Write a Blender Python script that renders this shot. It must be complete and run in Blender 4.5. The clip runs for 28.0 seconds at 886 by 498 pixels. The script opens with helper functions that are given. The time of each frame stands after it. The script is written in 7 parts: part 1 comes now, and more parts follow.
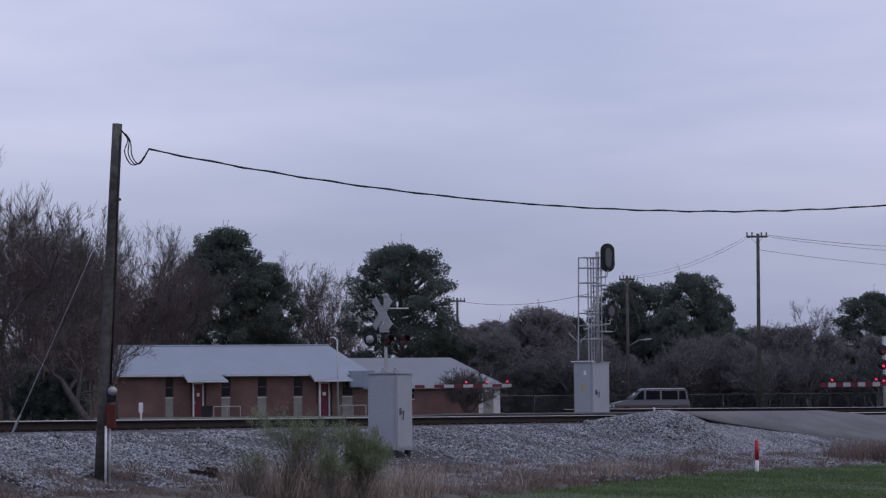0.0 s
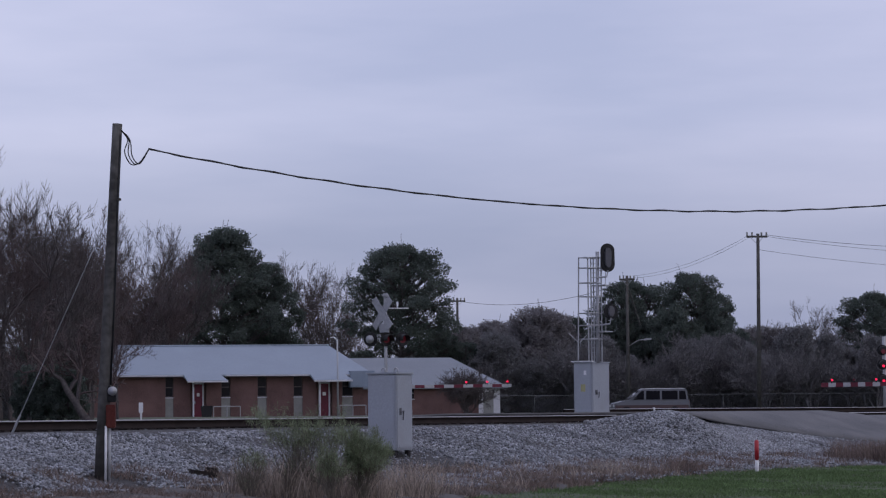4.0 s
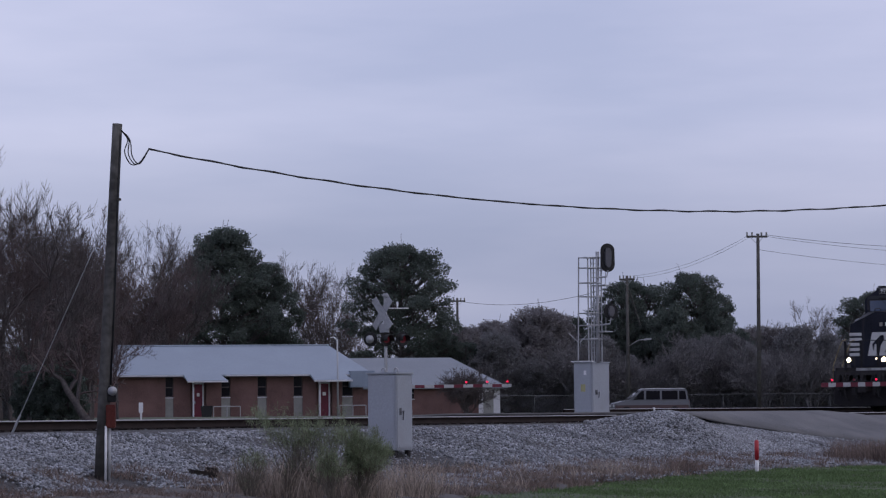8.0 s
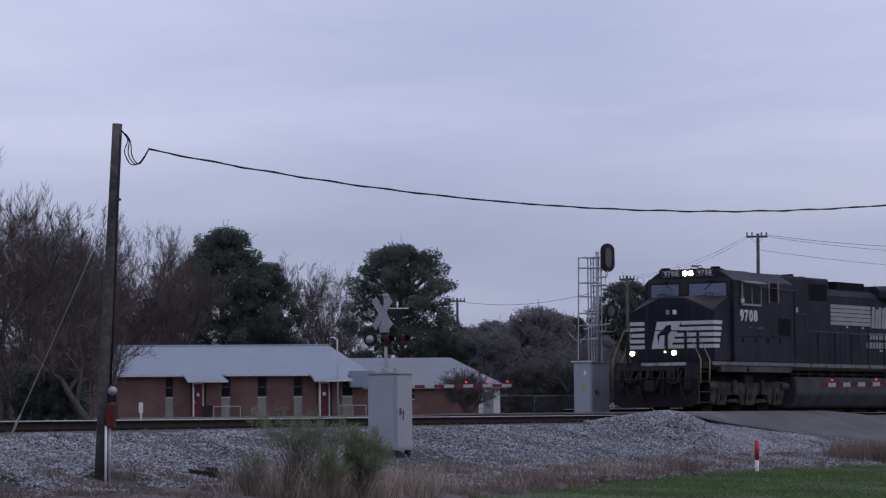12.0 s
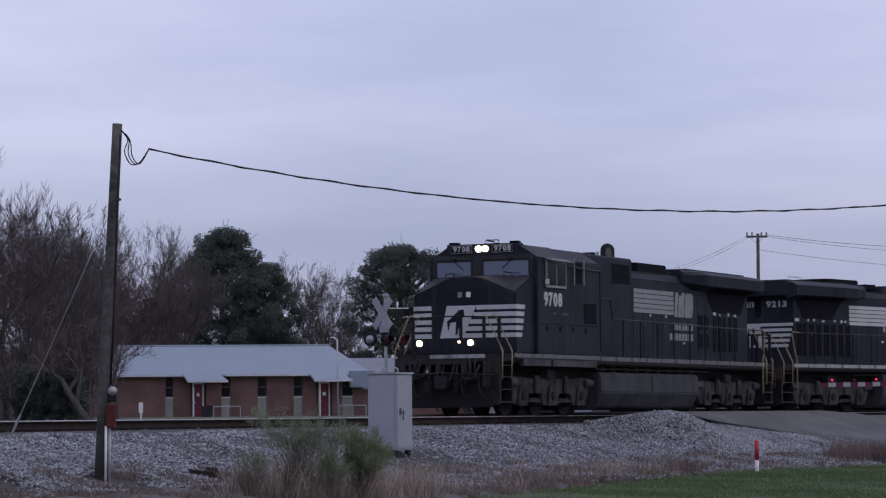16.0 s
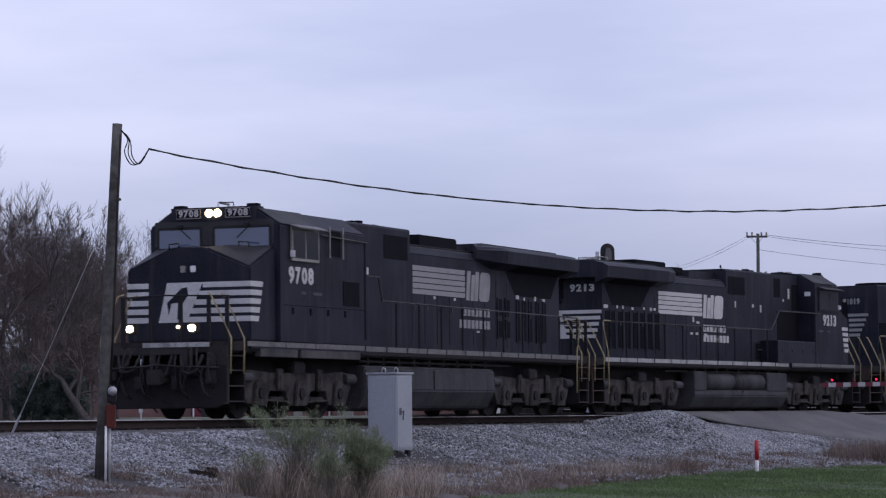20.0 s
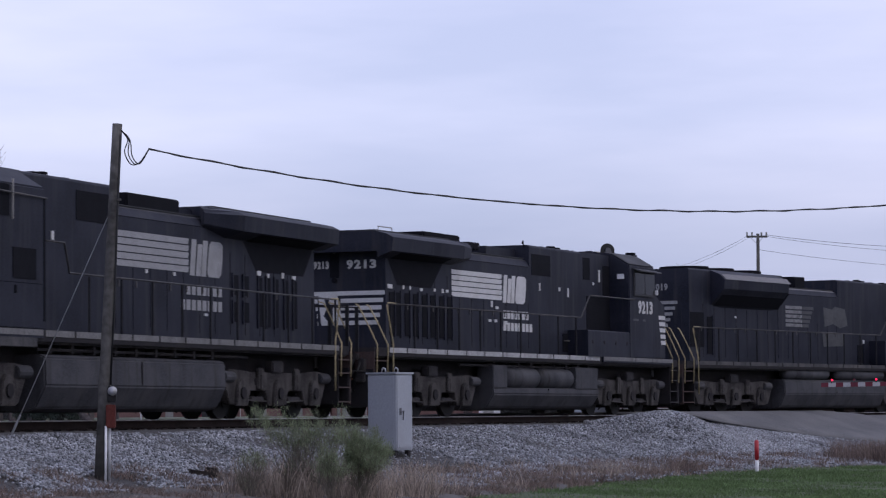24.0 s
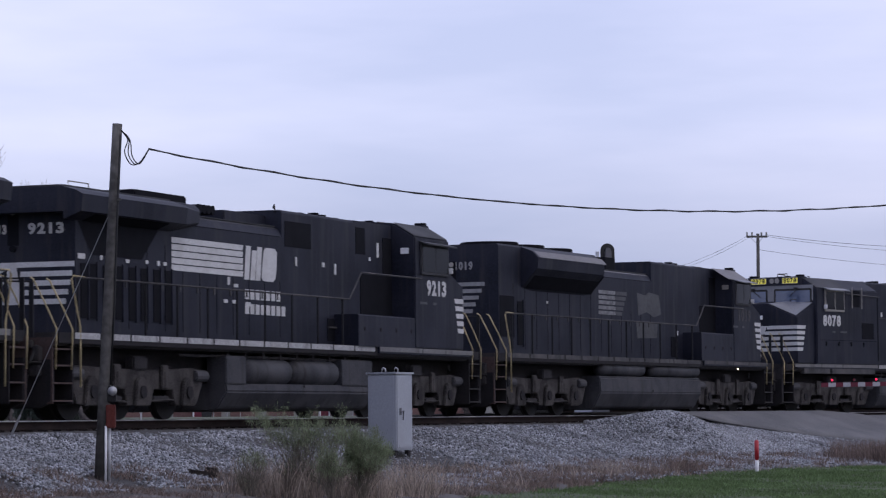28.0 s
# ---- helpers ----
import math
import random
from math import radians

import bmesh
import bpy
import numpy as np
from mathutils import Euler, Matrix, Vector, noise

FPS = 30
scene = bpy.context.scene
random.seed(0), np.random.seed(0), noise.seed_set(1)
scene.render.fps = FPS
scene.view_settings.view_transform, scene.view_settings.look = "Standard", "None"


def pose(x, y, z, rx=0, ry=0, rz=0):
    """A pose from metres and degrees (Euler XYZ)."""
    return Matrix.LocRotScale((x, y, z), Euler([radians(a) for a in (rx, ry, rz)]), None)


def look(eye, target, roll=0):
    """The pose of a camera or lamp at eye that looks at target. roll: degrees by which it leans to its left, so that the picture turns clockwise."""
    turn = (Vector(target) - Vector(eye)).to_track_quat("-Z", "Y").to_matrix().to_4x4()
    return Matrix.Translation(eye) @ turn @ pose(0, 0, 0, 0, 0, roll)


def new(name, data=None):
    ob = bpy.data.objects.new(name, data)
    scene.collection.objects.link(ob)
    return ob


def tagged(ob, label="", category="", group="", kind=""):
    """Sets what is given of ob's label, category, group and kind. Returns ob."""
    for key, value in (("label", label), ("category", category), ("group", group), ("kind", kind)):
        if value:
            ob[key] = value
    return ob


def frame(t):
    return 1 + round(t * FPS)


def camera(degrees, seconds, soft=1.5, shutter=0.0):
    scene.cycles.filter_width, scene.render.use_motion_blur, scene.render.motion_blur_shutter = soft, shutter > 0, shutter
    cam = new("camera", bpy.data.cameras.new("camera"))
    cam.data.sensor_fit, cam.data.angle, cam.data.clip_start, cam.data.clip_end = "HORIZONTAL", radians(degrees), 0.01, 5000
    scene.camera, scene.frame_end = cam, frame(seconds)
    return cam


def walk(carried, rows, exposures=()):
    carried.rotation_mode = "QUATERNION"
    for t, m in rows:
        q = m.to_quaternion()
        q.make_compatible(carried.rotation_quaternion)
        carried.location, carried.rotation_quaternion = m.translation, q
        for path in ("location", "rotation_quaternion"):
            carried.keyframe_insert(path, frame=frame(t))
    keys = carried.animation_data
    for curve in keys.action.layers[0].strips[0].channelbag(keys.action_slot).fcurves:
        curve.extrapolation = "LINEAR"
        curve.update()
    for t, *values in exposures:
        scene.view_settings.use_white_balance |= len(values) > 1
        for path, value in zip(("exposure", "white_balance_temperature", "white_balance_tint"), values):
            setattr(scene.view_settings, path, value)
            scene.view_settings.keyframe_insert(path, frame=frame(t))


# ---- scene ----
# Plan: rail top is z = 0; the main track runs roughly along +x and bends towards the camera's side beyond x = 75.
cam = camera(17.1, 28.0, soft=1.22, shutter=0.5)
EYE = Vector((0.0, -28.135, 0.011))
YAW, PITCH, LEAN = radians(22.0), radians(3.246), -0.555
AIM = EYE + Vector((math.cos(YAW) * math.cos(PITCH), math.sin(YAW) * math.cos(PITCH), math.sin(PITCH)))
walk(cam, [(0.0, look(EYE, AIM, LEAN)), (28.0, look(EYE, AIM, LEAN))],
     exposures=[(0.0, -0.20), (11.0, -0.20), (16.0, -0.12), (20.0, 0.10), (25.0, 0.22), (28.0, 0.22)])

# ---- world, sun ----
world = bpy.data.worlds.new("overcast_dusk")
scene.world = world
world.use_nodes = True
wn, wl = world.node_tree.nodes, world.node_tree.links
wn.clear()
w_out = wn.new("ShaderNodeOutputWorld")
w_bg = wn.new("ShaderNodeBackground")
w_sky = wn.new("ShaderNodeTexSky")
w_sky.sky_type, w_sky.sun_disc = "NISHITA", False
w_sky.sun_elevation, w_sky.sun_rotation = radians(14), radians(200)
w_co = wn.new("ShaderNodeTexCoord")
w_map = wn.new("ShaderNodeMapping")
w_map.inputs["Scale"].default_value = (5.0, 5.0, 26.0)
w_n1 = wn.new("ShaderNodeTexNoise")
w_n1.inputs["Scale"].default_value, w_n1.inputs["Detail"].default_value, w_n1.inputs["Roughness"].default_value = 0.9, 5.0, 0.5
w_ramp = wn.new("ShaderNodeValToRGB")
w_ramp.color_ramp.elements[0].position, w_ramp.color_ramp.elements[0].color = 0.34, (0.434, 0.466, 0.705, 1)
w_ramp.color_ramp.elements[1].position, w_ramp.color_ramp.elements[1].color = 0.68, (0.612, 0.618, 0.858, 1)
w_mix = wn.new("ShaderNodeMixRGB")
w_mix.blend_type = "ADD"
w_mix.inputs[0].default_value = 0.02
wl.new(w_co.outputs["Generated"], w_map.inputs["Vector"])
wl.new(w_map.outputs[0], w_n1.inputs["Vector"])
wl.new(w_n1.outputs["Fac"], w_ramp.inputs[0])
wl.new(w_ramp.outputs[0], w_mix.inputs[1])
wl.new(w_sky.outputs[0], w_mix.inputs[2])
w_sep = wn.new("ShaderNodeSeparateXYZ")
wl.new(w_co.outputs["Generated"], w_sep.inputs[0])
w_low = wn.new("ShaderNodeValToRGB")
w_low.color_ramp.elements[0].position, w_low.color_ramp.elements[0].color = 0.060, (0.765, 0.785, 0.81, 1)
w_low.color_ramp.elements[1].position, w_low.color_ramp.elements[1].color = 0.100, (1, 1, 1, 1)
wl.new(w_sep.outputs["Z"], w_low.inputs[0])
w_dim = wn.new("ShaderNodeMixRGB")
w_dim.blend_type = "MULTIPLY"
w_dim.inputs[0].default_value = 1.0
wl.new(w_mix.outputs[0], w_dim.inputs[1])
wl.new(w_low.outputs[0], w_dim.inputs[2])
wl.new(w_dim.outputs[0], w_bg.inputs["Color"])
w_bg.inputs["Strength"].default_value = 1.0
wl.new(w_bg.outputs[0], w_out.inputs["Surface"])

sun = new("sun", bpy.data.lights.new("sun", "SUN"))
sun.data.energy, sun.data.angle, sun.data.color = 0.5, radians(25), (1.0, 0.93, 0.86)
sun.matrix_world = look((0, 0, 60), (-12, 40, 0))

# ---- materials ----
def mat(name, base, rough=0.7, metal=0.0, var=0.25, scale=3.0, fine=40.0, bump=0.15, dust=None, emit=0.0, island=0.0, rnd=0.0, spec=0.5, leaf=0.0, streak=None):
    """A procedural surface: base colour broken up at two scales, bump, and dust or wear in patches."""
    m = bpy.data.materials.new(name)
    m.use_nodes = True
    n, l = m.node_tree.nodes, m.node_tree.links
    b = n["Principled BSDF"]
    b.inputs["Roughness"].default_value, b.inputs["Metallic"].default_value = rough, metal
    b.inputs["Specular IOR Level"].default_value = spec
    co = n.new("ShaderNodeTexCoord")
    big, small = n.new("ShaderNodeTexNoise"), n.new("ShaderNodeTexNoise")
    big.inputs["Scale"].default_value, big.inputs["Detail"].default_value = scale, 4
    small.inputs["Scale"].default_value, small.inputs["Detail"].default_value = fine, 3
    for t in (big, small):
        l.new(co.outputs["Object"], t.inputs["Vector"])
    add = n.new("ShaderNodeMath")
    add.operation = "ADD"
    l.new(big.outputs["Fac"], add.inputs[0])
    l.new(small.outputs["Fac"], add.inputs[1])
    rng = n.new("ShaderNodeMapRange")
    rng.inputs[1].default_value, rng.inputs[2].default_value = 0.7, 1.3
    rng.inputs[3].default_value, rng.inputs[4].default_value = 1 - var, 1 + var
    l.new(add.outputs[0], rng.inputs[0])
    mul = n.new("ShaderNodeMixRGB")
    mul.blend_type = "MULTIPLY"
    mul.inputs[0].default_value = 1
    mul.inputs[1].default_value = (*base, 1)
    value = rng.outputs[0]
    if island or rnd:
        src = n.new("ShaderNodeNewGeometry") if island else n.new("ShaderNodeObjectInfo")
        r2 = n.new("ShaderNodeMapRange")
        amount = island or rnd
        r2.inputs[3].default_value, r2.inputs[4].default_value = 1 - amount, 1 + amount
        l.new(src.outputs["Random Per Island" if island else "Random"], r2.inputs[0])
        m2 = n.new("ShaderNodeMath")
        m2.operation = "MULTIPLY"
        l.new(value, m2.inputs[0])
        l.new(r2.outputs[0], m2.inputs[1])
        value = m2.outputs[0]
    l.new(value, mul.inputs[2])
    colour = mul.outputs[0]
    if dust:
        patch = n.new("ShaderNodeMapRange")
        patch.inputs[1].default_value, patch.inputs[2].default_value = 0.42, 0.72
        patch.inputs[3].default_value, patch.inputs[4].default_value = 0.0, 0.75
        l.new(big.outputs["Fac"], patch.inputs[0])
        mix = n.new("ShaderNodeMixRGB")
        l.new(patch.outputs[0], mix.inputs[0])
        l.new(colour, mix.inputs[1])
        mix.inputs[2].default_value = (*dust, 1)
        colour = mix.outputs[0]
    if streak:
        mp, run, ramp, smix = n.new("ShaderNodeMapping"), n.new("ShaderNodeTexNoise"), n.new("ShaderNodeMapRange"), n.new("ShaderNodeMixRGB")
        mp.inputs["Scale"].default_value = (5.0, 5.0, 0.35)
        run.inputs["Scale"].default_value, run.inputs["Detail"].default_value = 1.0, 5
        ramp.inputs[1].default_value, ramp.inputs[2].default_value, ramp.inputs[4].default_value = 0.52, 0.72, 0.7
        smix.inputs[2].default_value = (*streak, 1)
        l.new(co.outputs["Object"], mp.inputs["Vector"])
        l.new(mp.outputs[0], run.inputs["Vector"])
        l.new(run.outputs["Fac"], ramp.inputs[0])
        l.new(ramp.outputs[0], smix.inputs[0])
        l.new(colour, smix.inputs[1])
        colour = smix.outputs[0]
    l.new(colour, b.inputs["Base Color"])
    if bump:
        bp = n.new("ShaderNodeBump")
        bp.inputs["Strength"].default_value, bp.inputs["Distance"].default_value = bump, 0.02
        l.new(small.outputs["Fac"], bp.inputs["Height"])
        l.new(bp.outputs[0], b.inputs["Normal"])
    if leaf:
        tr, mx = n.new("ShaderNodeBsdfTranslucent"), n.new("ShaderNodeMixShader")
        mx.inputs[0].default_value = leaf
        l.new(colour, tr.inputs["Color"])
        l.new(b.outputs[0], mx.inputs[1])
        l.new(tr.outputs[0], mx.inputs[2])
        l.new(mx.outputs[0], n["Material Output"].inputs["Surface"])
    if emit:
        b.inputs["Emission Color"].default_value, b.inputs["Emission Strength"].default_value = (*base, 1), emit
    return m


LOCO = mat("locomotive_black_paint", (0.0105, 0.0124, 0.0232), 0.6, var=0.5, scale=0.8, fine=25, bump=0.05, dust=(0.0225, 0.0232, 0.032), spec=0.2, streak=(0.035, 0.0345, 0.039))
# Pale paint for the third unit's wing tops, roof slope, shoulders, and for sun shades.
WING_TOP = mat("pale_wing_top_paint", (0.17, 0.165, 0.17), 0.7, var=0.3, scale=1.5, fine=20, bump=0.04, dust=(0.11, 0.105, 0.105))
# Weathered black, paler than LOCO; used mostly on upward faces.
LOCO_TOP = mat("paler_weathered_black_paint", (0.036, 0.037, 0.041), 0.7, var=0.35, scale=1.2, fine=30, bump=0.05, dust=(0.055, 0.055, 0.06), spec=0.25)
LOCO_GRIME = mat("grimy_running_gear", (0.029, 0.027, 0.030), 0.85, var=0.5, scale=2.5, fine=40, bump=0.25, dust=(0.040, 0.035, 0.031), spec=0.3)
TRUCK = mat("dust_brown_truck_frame", (0.043, 0.0395, 0.039), 0.9, var=0.6, scale=2.5, fine=30, bump=0.3, dust=(0.078, 0.071, 0.068), spec=0.2, streak=(0.014, 0.013, 0.013))
TANK = mat("dusty_tank_paint", (0.042, 0.043, 0.050), 0.75, var=0.4, scale=1.4, fine=30, bump=0.1, dust=(0.066, 0.064, 0.066), spec=0.3, streak=(0.020, 0.019, 0.019))
SILL = mat("soiled_white_sill_paint", (0.42, 0.42, 0.425), 0.7, var=0.45, scale=2.0, fine=20, bump=0.05, dust=(0.09, 0.085, 0.08), streak=(0.07, 0.067, 0.065))
DULL_SILL = mat("greyed_sill_paint", (0.17, 0.168, 0.168), 0.75, var=0.45, scale=2.0, fine=20, bump=0.05, dust=(0.07, 0.066, 0.062), streak=(0.05, 0.047, 0.045))
SIDE_GLASS = mat("dark_side_glass", (0.006, 0.0065, 0.0085), 0.12, var=0.1, bump=0, spec=0.10)
SKIRT = mat("dust_grey_skirt_paint", (0.058, 0.057, 0.060), 0.75, var=0.4, scale=1.6, fine=25, bump=0.05, dust=(0.098, 0.090, 0.086), spec=0.3, streak=(0.022, 0.020, 0.020))
DECAL = mat("white_stripe_paint", (0.57, 0.57, 0.57), 0.6, var=0.22, scale=2.5, fine=30, bump=0.03, dust=(0.34, 0.33, 0.32))
END_WHITE = mat("dusty_white_paint", (0.27, 0.27, 0.275), 0.6, var=0.3, scale=3.0, fine=15, bump=0.03, dust=(0.16, 0.158, 0.155))
WORN_DECAL = mat("worn_white_paint", (0.20, 0.20, 0.205), 0.6, var=0.6, scale=3.0, fine=9, bump=0.03, dust=(0.06, 0.06, 0.062))
DECAL_FADED = mat("faded_white_paint", (0.048, 0.049, 0.053), 0.6, var=0.5, scale=2.5, fine=12, bump=0.03, dust=(0.045, 0.045, 0.046))
YELLOW = mat("faded_yellow_handrail_paint", (0.36, 0.30, 0.175), 0.7, var=0.35, fine=20, bump=0.05, spec=0.2)
RAILING = mat("black_handrail_paint", (0.015, 0.015, 0.018), 0.6, var=0.2, bump=0.02, spec=0.2)
# One near black for grilles, seams and the plates that stand for shade.
DEEP_DARK = mat("grille_and_shade_dark", (0.0090, 0.0093, 0.0125), 0.8, var=0.2, bump=0.1, spec=0.08)
RUBBER = mat("black_rubber", (0.010, 0.010, 0.011), 0.8, var=0.2)
WHEEL = mat("wheel_steel", (0.011, 0.0098, 0.0096), 0.7, metal=0.1, var=0.35, scale=4)
FRAME_ALU = mat("window_frame_metal", (0.27, 0.255, 0.235), 0.5, var=0.2)
RAIL = mat("rusty_rail_web", (0.022, 0.015, 0.013), 0.9, var=0.4, scale=2, fine=30, bump=0.2, spec=0.2)
RAIL_TOP = mat("polished_rail_head", (0.48, 0.47, 0.48), 0.4, metal=0.2, var=0.1, bump=0.02)
TIE = mat("creosoted_tie_wood", (0.026, 0.021, 0.019), 0.9, var=0.4, scale=4, fine=50, bump=0.4, rnd=0.3, spec=0.2)
STONE = mat("grey_ballast_stone", (0.255, 0.264, 0.283), 0.9, var=0.4, scale=1.0, fine=40, bump=0.2, island=0.55)
# Bed colour is darkened to give the shade between loose stones.
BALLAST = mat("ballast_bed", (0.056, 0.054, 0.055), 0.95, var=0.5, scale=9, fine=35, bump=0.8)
ASPHALT = mat("worn_asphalt", (0.115, 0.115, 0.12), 0.9, var=0.2, scale=0.7, fine=60, bump=0.3, dust=(0.16, 0.155, 0.155))
GROUND = mat("grass_and_dirt_ground", (0.062, 0.080, 0.040), 0.95, var=0.4, scale=0.35, fine=9, bump=0.6, dust=(0.085, 0.075, 0.058))
DIRT = mat("dusty_verge", (0.078, 0.070, 0.066), 0.95, var=0.5, scale=1.4, fine=14, bump=0.7, dust=(0.112, 0.106, 0.103))
BLADE = mat("green_grass_blade", (0.122, 0.182, 0.078), 0.7, var=0.3, scale=0.5, fine=5, bump=0, island=0.5, spec=0.1, leaf=0.5)
STRAW = mat("dry_weed_straw", (0.335, 0.280, 0.232), 0.85, var=0.3, scale=0.6, fine=5, bump=0, island=0.5, spec=0.1, leaf=0.5)
WEED = mat("brown_dead_weed", (0.190, 0.148, 0.128), 0.85, var=0.3, scale=0.6, fine=5, bump=0, island=0.5, spec=0.1, leaf=0.5)
SHRUB = mat("grey_green_shrub_leaf", (0.235, 0.275, 0.170), 0.75, var=0.3, scale=1.5, fine=5, bump=0, island=0.5, spec=0.1, leaf=0.6)
TWIG = mat("shrub_twig_bark", (0.165, 0.148, 0.122), 0.9, var=0.3, spec=0.1)
BARK = mat("grey_brown_bark", (0.112, 0.099, 0.098), 0.9, var=0.35, scale=1.0, fine=12, bump=0.5, spec=0.1)
BARK_RED = mat("greyish_red_twig_bark", (0.122, 0.096, 0.095), 0.9, var=0.3, scale=1.0, fine=10, bump=0.2, spec=0.1)
NEEDLE = mat("dark_pine_needles", (0.118, 0.142, 0.124), 0.75, var=0.3, scale=0.3, fine=2, bump=0, island=0.15, spec=0.1, leaf=0.5)
# Haze over the distant wood is lifted into these two greyed leaf colours.
EVERGREEN = mat("haze_grey_thicket_leaf", (0.225, 0.226, 0.232), 0.8, var=0.25, scale=0.3, fine=2, bump=0, island=0.2, spec=0.1, leaf=0.5)
HAZE_LEAF = mat("haze_paled_leaf", (0.255, 0.242, 0.246), 0.8, var=0.25, scale=0.3, fine=2, bump=0, island=0.2, spec=0.1, leaf=0.5)
POLE = mat("weathered_pole_wood", (0.088, 0.085, 0.080), 0.9, var=0.45, scale=1.5, fine=9, bump=0.25, spec=0.2, streak=(0.045, 0.042, 0.038))
WIRE = mat("black_cable", (0.012, 0.012, 0.013), 0.6, var=0.1, bump=0)
GALV = mat("galvanised_steel", (0.40, 0.41, 0.43), 0.5, metal=0.35, var=0.12, scale=2, fine=30, bump=0.05, dust=(0.30, 0.305, 0.31))
ALU = mat("aluminium_cabinet_sheet", (0.365, 0.39, 0.43), 0.5, metal=0.15, var=0.1, scale=1.5, fine=25, bump=0.04, dust=(0.30, 0.315, 0.345))
ALU_LINE = mat("dark_cabinet_seam", (0.10, 0.10, 0.11), 0.6, var=0.1)
BLACK = mat("matt_black_signal_paint", (0.010, 0.010, 0.011), 0.6, var=0.2)
DULL_WHITE = mat("dull_reflective_white", (0.42, 0.42, 0.43), 0.6, var=0.12, fine=15, bump=0.03)
DULL_RED = mat("dull_reflective_red", (0.13, 0.012, 0.028), 0.6, var=0.15, bump=0.03)
WHITE = mat("white_paint", (0.75, 0.75, 0.76), 0.55, var=0.1, fine=15, bump=0.03)
RED = mat("red_paint", (0.42, 0.02, 0.03), 0.5, var=0.15, bump=0.03)
DOOR_RED = mat("dark_red_door_paint", (0.135, 0.010, 0.030), 0.5, var=0.15, bump=0.03)
BRICK_FAR = mat("weathered_brick_wall", (0.156, 0.090, 0.081), 0.9, var=0.35, scale=0.8, fine=14, bump=0.4)
ROOF_GREY = mat("grey_weathered_metal_roof", (0.205, 0.226, 0.255), 0.6, var=0.08, scale=0.5, fine=8, bump=0.03)
FENCE = mat("dull_fence_wire", (0.105, 0.108, 0.114), 0.7, var=0.2, spec=0.2)
ROOF = mat("pale_metal_roof", (0.245, 0.290, 0.345), 0.55, var=0.06, scale=0.5, fine=8, bump=0.03)
TRIM_WHITE = mat("soffit_white_trim", (0.62, 0.62, 0.64), 0.6, var=0.1)
FASCIA = mat("dark_fascia", (0.07, 0.06, 0.06), 0.7, var=0.2)
CONCRETE = mat("weathered_concrete", (0.34, 0.335, 0.335), 0.9, var=0.2, scale=0.8, fine=18, bump=0.15)
PANEL = mat("grey_infill_panel", (0.27, 0.27, 0.25), 0.8, var=0.15)
BLUE_GREY = mat("blue_grey_sheet", (0.22, 0.27, 0.34), 0.6, var=0.1)
VAN_PAINT = mat("silver_grey_van_paint", (0.155, 0.162, 0.185), 0.35, metal=0.3, var=0.08, bump=0)
VAN_RED = mat("maroon_van_paint", (0.075, 0.045, 0.048), 0.4, var=0.1, bump=0)
# Grey twigs of the far wood, with distance haze mixed into the colour.
WOOD_FAR = mat("haze_paled_twigs", (0.155, 0.150, 0.156), 0.9, var=0.3, scale=0.1, fine=0.8, bump=0, island=0.3, spec=0.1)
RUST = mat("rusty_box_paint", (0.105, 0.028, 0.022), 0.8, var=0.35, spec=0.2)
HEADLAMP = mat("headlight_glow", (1.0, 0.72, 0.42), 0.4, var=0, bump=0, emit=14.0)
DITCH = mat("ditch_light_glow", (1.0, 0.78, 0.52), 0.4, var=0, bump=0, emit=14.0)
MARKER = mat("small_marker_glow", (1.0, 0.80, 0.55), 0.4, var=0, bump=0, emit=3.0)
BOARD_LIT = mat("lit_number_board", (0.52, 0.47, 0.08), 0.4, var=0, bump=0, emit=0.5)
LED = mat("red_lamp_glow", (1.0, 0.015, 0.075), 0.4, var=0, bump=0, emit=1.25)
LED_DIM = mat("unlit_red_lens", (0.13, 0.01, 0.02), 0.3, var=0, bump=0, emit=0.12)


def glass(name, tint, rough=0.05, spec=0.9, coat=0.6):
    m = bpy.data.materials.new(name)
    m.use_nodes = True
    b = m.node_tree.nodes["Principled BSDF"]
    b.inputs["Base Color"].default_value = (*tint, 1)
    b.inputs["Roughness"].default_value, b.inputs["Specular IOR Level"].default_value = rough, spec
    b.inputs["Coat Weight"].default_value = coat
    return m


# The blue tint puts a reflection of the sky into the windscreens.
GLASS = glass("sky_tinted_cab_glass", (0.055, 0.078, 0.14))
GLASS_HOUSE = glass("dark_window_glass", (0.012, 0.012, 0.016), 0.1, 0.25, 0.0)


# ---- mesh helpers ----
def link_mesh(name, bm, material, smooth=False):
    me = bpy.data.meshes.new(name)
    bm.normal_update()
    bm.to_mesh(me)
    bm.free()
    for i in (material if isinstance(material, (list, tuple)) else [material]):
        me.materials.append(i)
    if smooth:
        me.polygons.foreach_set("use_smooth", [True] * len(me.polygons))
    return me


def part(name, bm, material, parent, label="", smooth=False):
    ob = new(name, link_mesh(name, bm, material, smooth))
    ob.parent = parent
    return tagged(ob, label) if label else ob


def thing(name, m, label, category, group="", kind=""):
    ob = new(name)
    ob.matrix_basis = m
    return tagged(ob, label, category, group, kind)


